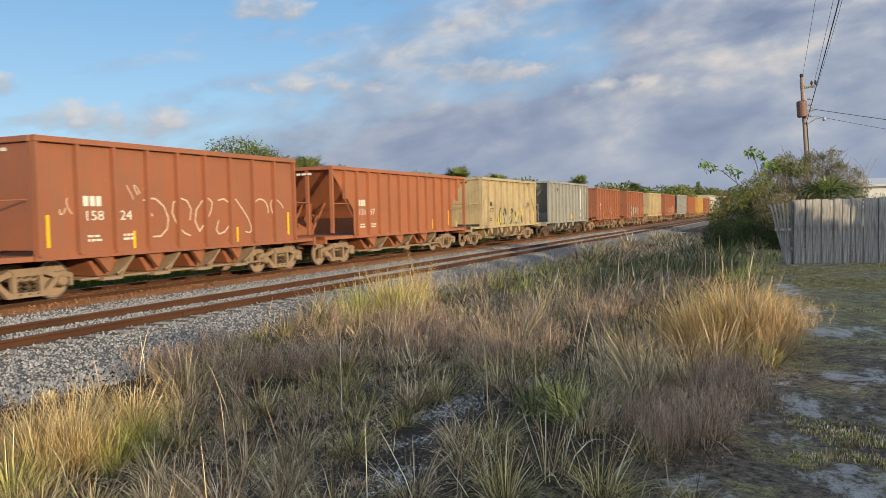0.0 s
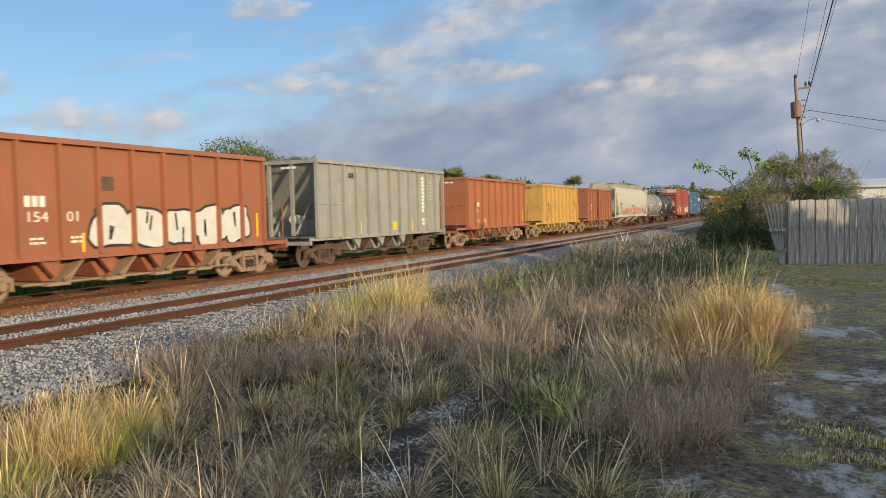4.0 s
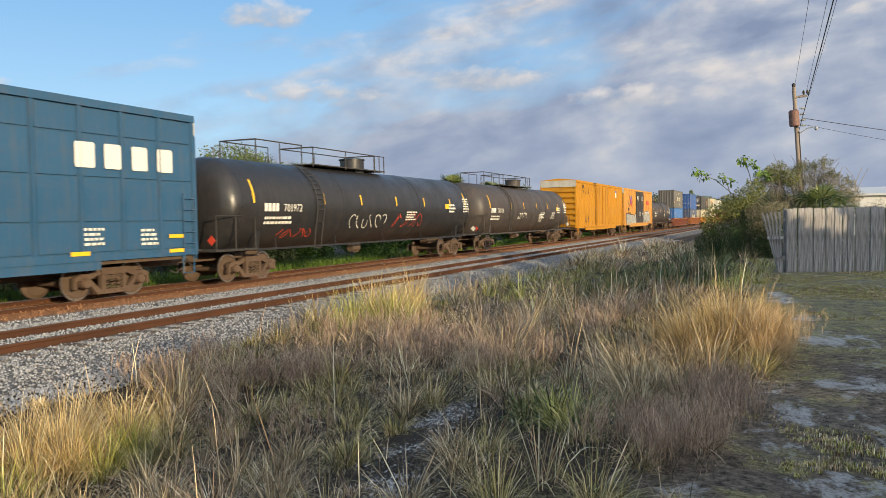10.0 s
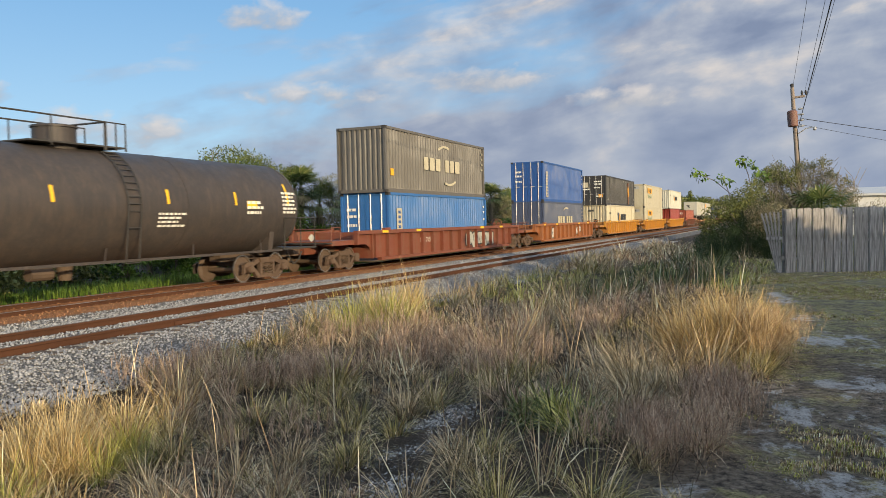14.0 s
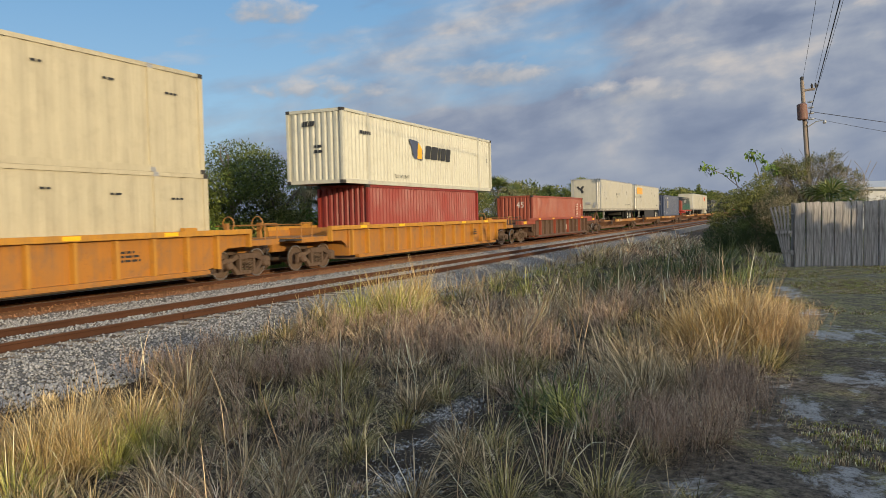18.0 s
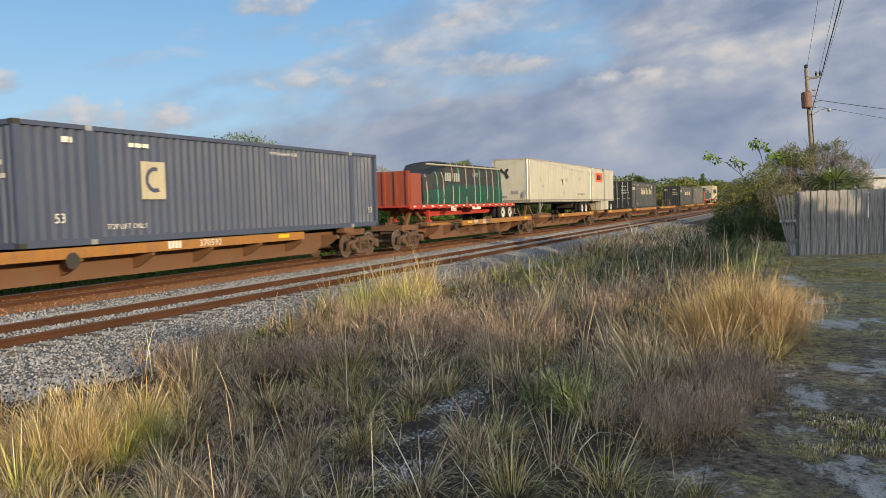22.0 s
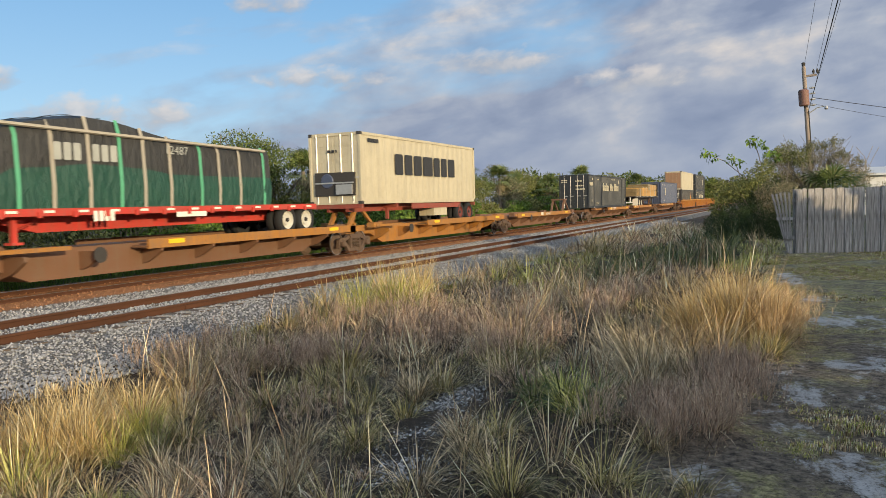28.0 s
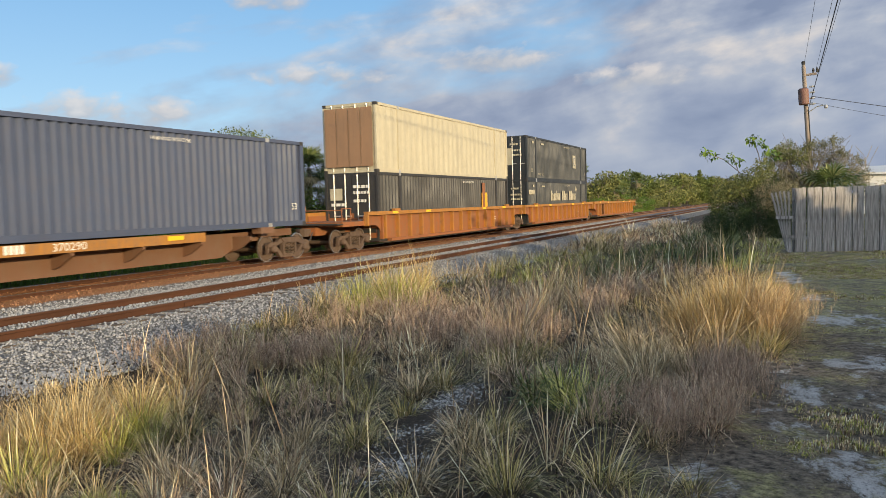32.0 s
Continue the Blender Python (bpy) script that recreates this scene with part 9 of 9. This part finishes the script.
def build_pole():
    pole_n = Nodes("pole_wood")
    pm = pole_n.done(pole_n.mix(pole_n.noise(4, 5, 0.6, pole_n.space((6, 6, 0.5))), (0.16, 0.12, 0.09), (0.36, 0.29, 0.23)), 0.9)
    rusty = paint("rusty_transformer", (0.19, 0.09, 0.068), dirt=0.4)
    p = thing("utility_pole", "leaning wooden utility pole with a rusty transformer and a lamp", "utility pole")
    part("shaft", Shape().lathe("z", (0, 0), [(-0.5, 0.19), (10.6, 0.13), (10.75, 0.10)], 14), pm, p, smooth=True)
    part("pole_cap", Shape().lathe("z", (0, 0), [(10.75, 0.11), (10.95, 0.13), (11.02, 0.05)], 10), M["dark_steel"], p)
    tank = part("transformer", Shape().lathe("z", (-0.12, -0.34), [(7.95, 0.30), (8.0, 0.34), (9.0, 0.34), (9.08, 0.25)], 18), rusty, p, "rusty transformer can", smooth=True)
    for i in range(4):
        part("insulator", Shape().lathe("x", (-0.3, 7.95 + i * 0.4), [(0.25, 0.05), (0.45, 0.08), (0.62, 0.04)], 8), M["alu"], p)
    part("crossarm", Shape().box(-0.1, 0.8, -0.07, 0.07, 9.95, 10.1), pm, p)
    for x in (0.6, 0.85):
        part("insulator", Shape().lathe("z", (x, 0), [(10.1, 0.05), (10.3, 0.09), (10.45, 0.03)], 8), M["dark_steel"], p)
    arm = part("lamp_arm", Shape().tube([(0.1, 0, 7.4), (0.7, 0, 7.75), (1.15, 0, 7.8)], 0.035), M["alu"], p)
    part("lamp_head", Shape().lathe("z", (1.25, 0), [(7.55, 0.08), (7.64, 0.13), (7.76, 0.10), (7.82, 0.05)], 12), M["alu"], arm, "gray street lamp head", smooth=True)
    part("cable_riser", Shape().tube([(0.16, -0.1, 0.3), (0.15, -0.1, 7.6)], 0.03), M["dark_steel"], p)
    p.matrix_basis = pose(1.55, 60, 0.1, 0, -3.4, 0)
    wire = plain("cable_black", (0.03, 0.03, 0.035), 0.6)

    def span(name, label, a, b, sag, r=0.010):
        pts = [Vector(a).lerp(Vector(b), i / 24) - Vector((0, 0, sag * 4 * (i / 24) * (1 - i / 24))) for i in range(25)]
        me = Shape().tube(pts, r, 5).mesh(name)
        me.materials.append(wire)
        tagged(new(name, me), label, "cable")
    top = (0.95, 60, 10.8)
    span("power_line", "thin overhead power line from the pole", top, (1.5, -14, 12.2), 0.5)
    span("power_line", "thin overhead power line from the pole", (1.7, 60, 10.4), (1.9, -14, 11.9), 0.5)
    span("power_line", "thin overhead power line from the pole", (1.9, 60, 10.2), (2.3, -14, 11.6), 0.6)
    span("service_cable", "thick black cable hanging from the pole", (1.2, 60, 7.6), (2.1, -14, 10.6), 0.2, 0.022)
    span("service_cable", "drop cable towards the houses", (1.5, 60, 8.6), (29, 66, 3.75), 0.25, 0.022)
    span("service_cable", "lower drop cable towards the houses", (1.4, 60, 8.2), (27, 66, 3.7), 0.6, 0.013)
    far = thing("utility_pole", "second wooden utility pole beside the lot", "utility pole")
    part("shaft", Shape().lathe("z", (0, 0), [(-0.5, 0.19), (12.2, 0.13)], 14), pm, far, smooth=True)
    part("crossarm", Shape().box(-0.8, 0.9, -0.07, 0.07, 11.5, 11.65), pm, far)
    far.matrix_basis = pose(1.9, -14, 0.1)


TWIG = plain("gray_twig", (0.34, 0.29, 0.22), 0.9)


def build_bushes():
    rnd = random.Random(8)
    g = "bushes by the fence"
    b = thing("bush", "dense dark green bush beside the fence end, lower leaves darkened for shade", "bush", g)
    part("stem", trunk_shape(2.6, 0.07, 7, 21), BARK, b)
    # lower lumps: the shade low in the bush is put into the leaf colour
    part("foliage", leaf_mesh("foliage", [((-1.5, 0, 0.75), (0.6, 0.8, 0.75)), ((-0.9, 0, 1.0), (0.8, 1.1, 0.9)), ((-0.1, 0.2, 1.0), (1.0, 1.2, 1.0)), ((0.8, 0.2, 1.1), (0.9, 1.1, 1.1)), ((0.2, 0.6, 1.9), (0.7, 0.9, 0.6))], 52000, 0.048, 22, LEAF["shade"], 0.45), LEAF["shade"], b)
    # upper lumps: paler leaves, the sunlight on top put into the colour
    part("foliage", leaf_mesh("foliage", [((-1.35, -0.2, 1.95), (0.4, 0.6, 0.45)), ((-0.8, -0.3, 2.2), (0.5, 0.7, 0.4)), ((-0.3, -0.3, 2.55), (0.45, 0.6, 0.45)), ((0.1, -0.2, 2.9), (0.4, 0.6, 0.4)), ((-1.6, 0, 1.5), (0.3, 0.5, 0.3))], 4200, 0.075, 23, LEAF["olive"], 0.3, 0.5), LEAF["olive"], b, "yellow-green top leaves with sunlight put into their colour")
    part("foliage", leaf_mesh("foliage", [((0.3, -0.4, 1.9), (0.6, 0.7, 0.55)), ((0.8, -0.4, 2.0), (0.6, 0.7, 0.5)), ((0.4, -0.3, 1.4), (0.6, 0.6, 0.4))], 9000, 0.045, 27, LEAF["tan"], 0.3), LEAF["tan"], b, "gray-brown twiggy growth")
    b.matrix_basis = pose(-0.95, 31.0, -0.1)
    c = thing("bush", "tall sunlit bush with gray twiggy top behind the fence", "bush", g)
    part("stem", trunk_shape(4.3, 0.10, 10, 24), BARK, c)
    crown = [((-0.9, 0, 2.5), (0.75, 0.9, 0.8)), ((-0.75, 0, 3.45), (0.45, 0.7, 0.5)), ((0.0, 0.2, 3.15), (0.85, 0.9, 0.75)), ((0.8, 0.2, 3.4), (0.6, 0.8, 0.6)), ((1.35, 0.2, 2.95), (0.55, 0.8, 0.6)), ((1.9, 0.3, 2.5), (0.5, 0.9, 0.6)), ((0.5, 0, 1.7), (1.5, 1.2, 1.1)), ((2.9, 0.2, 1.7), (0.7, 0.9, 0.7))]
    part("foliage", leaf_mesh("foliage", crown, 30000, 0.05, 25, LEAF["tan"], 0.25), LEAF["tan"], c)
    for shade, lo, hi in (("olive", -1.5, 0.2), ("silver", 0.2, 2.3)):      # ragged sprays round the top
        tips = []
        for i in range(13):
            w = rnd.uniform(lo, hi)
            tips.append(((w, rnd.uniform(-0.5, 0.4), 3.95 - 0.22 * (w - 0.3) ** 2 + rnd.uniform(-0.35, 0.18)), (0.16, 0.2, rnd.uniform(0.12, 0.34))))
        tagged(part("foliage", leaf_mesh("foliage", tips, 2000, 0.055, 200 + len(shade), LEAF[shade], 0.05), LEAF[shade], c), "ragged leafy sprays", kind="stuff")
    part("foliage", leaf_mesh("foliage", [((-1.1, -0.2, 2.4), (0.5, 0.7, 0.6)), ((-0.8, -0.3, 3.5), (0.45, 0.6, 0.4)), ((-0.2, -0.3, 3.3), (0.45, 0.6, 0.4))], 5200, 0.06, 26, LEAF["olive"], 0.3), LEAF["olive"], c)
    for i in range(110):
        p = Vector((rnd.uniform(-1.1, 2.2), rnd.uniform(-0.9, 0.5), rnd.uniform(1.4, 2.8)))
        q = p + Vector((rnd.uniform(-0.4, 0.4), rnd.uniform(-0.3, 0.1), rnd.uniform(0.5, 1.0)))
        part("twig", Shape().tube([p, p.lerp(q, 0.5) + Vector((rnd.uniform(-0.1, 0.1), 0, 0.05)), q], 0.011, 4), TWIG, c)
    c.matrix_basis = pose(0.55, 33.5, -0.05)
    # long shoots with hanging leaf whorls that reach out over the track
    for base, tip, n in (((-1.6, 31.5, 2.6), (-2.9, 31.0, 3.5), 60), ((-1.7, 31.6, 2.5), (-2.0, 31.2, 3.3), 44), ((-0.9, 32.0, 2.6), (-1.25, 31.8, 3.95), 90), ((-0.6, 32.0, 2.7), (-0.7, 31.8, 3.45), 60)):
        sh = thing("shoot", "long bare shoot with a tuft of pale green leaves", "plant", "shoots over the bush")
        p, q = Vector(base), Vector(tip)
        part("stem", Shape().tube([p, p.lerp(q, 0.5) + Vector((0, 0, 0.15)), q], 0.016, 5), BARK, sh)
        part("leaf_tuft", leaf_mesh("leaf_tuft", [((tip[0], tip[1], tip[2]), (0.24, 0.22, 0.24)), ((tip[0] + 0.3, tip[1], tip[2] - 0.18), (0.18, 0.18, 0.12))], n, 0.15, n, LEAF["bright"], 0.1, 1.1), LEAF["bright"], sh)
    pm = palm("low dark palm behind the fence", 2.0, 31, 24, g)
    pm.matrix_basis = pose(1.45, 31.9, -0.25)
    # white building beyond the fence
    h = thing("house", "low white building beyond the fence", "house")
    wall = paint("white_siding", (0.72, 0.70, 0.66), rough=0.7, dirt=0.12, rust=0.0, streak=0.1)
    part("wall", Shape().box(5.2, 30, 66, 74, 0.0, 3.2), wall, h)
    part("roof", Shape().prism([(65.6, 3.15), (74.4, 3.15), (74.4, 3.3), (70, 3.9), (65.6, 3.3)], "x", 4.9, 30.4), plain("pale_roof", (0.55, 0.54, 0.52), 0.7), h)
    for x in (6.4, 9.4, 12.6):
        w = part("window", Shape().box(x, x + 1.2, 65.95, 66.0, 1.1, 2.2), plain("dark_pane", (0.03, 0.035, 0.04), 0.1), h)
        part("window_frame", Shape().box(x - 0.08, x, 65.93, 66.0, 1.02, 2.28).box(x + 1.2, x + 1.28, 65.93, 66.0, 1.02, 2.28).box(x, x + 1.2, 65.93, 66.0, 2.2, 2.28).box(x, x + 1.2, 65.93, 66.0, 1.02, 1.1), wall, w)


def build_behind():
    """Trees behind the viewer that throw the evening shade over the lot and the ditch."""
    rnd = random.Random(14)
    a = tree("tree", "dense evergreen tree behind the viewer", 4.9, 2.7, 5200, 0.42, 41, "deep", 12, 0.06, group="trees behind the viewer")
    b = tree("tree", "broad low tree behind the viewer", 4.5, 2.5, 4800, 0.42, 42, "olive", 12, 0.06, group="trees behind the viewer")
    spots = [(14, -30, 1.05), (14.5, -26, 1.0), (14, -22.5, 1.08), (14.5, -19, 1.0), (14, -15.8, 1.05), (14.2, -13.6, 1.0), (13.8, -11.4, 0.96),
             (14.0, -3.9, 0.99), (14.3, -2.3, 0.87), (14.0, 3.3, 0.85), (14.4, 6.2, 0.89), (14.2, 9.0, 0.92), (14.0, 12.0, 0.94), (14.4, 15.0, 1.05), (14, 18.2, 0.99), (14.3, 21.5, 0.93), (14, 25, 0.87),
             (14.3, 28.5, 0.78), (14, 32, 0.98), (14.5, 36, 1.02), (14, 40, 1.0), (14.5, 44, 1.05), (14, 49, 1.0), (14.4, 54, 1.03),
             (15.0, -7.0, 0.60), (15.2, 0.9, 0.74)]
    for i, (x, y, s) in enumerate(spots):
        ob = (a, b)[i % 2]
        m = pose(x, y, 0.15, 0, 0, rnd.uniform(0, 360))
        if i < 2:
            ob.matrix_basis = m
            ob.scale = (s, s, s)
        else:
            copy_thing(ob, m).scale = (s, s, s)


build_fence()
build_pole()
build_bushes()
build_far_side()
build_behind()
build_grass()

build_train()
build_loads()
motions()
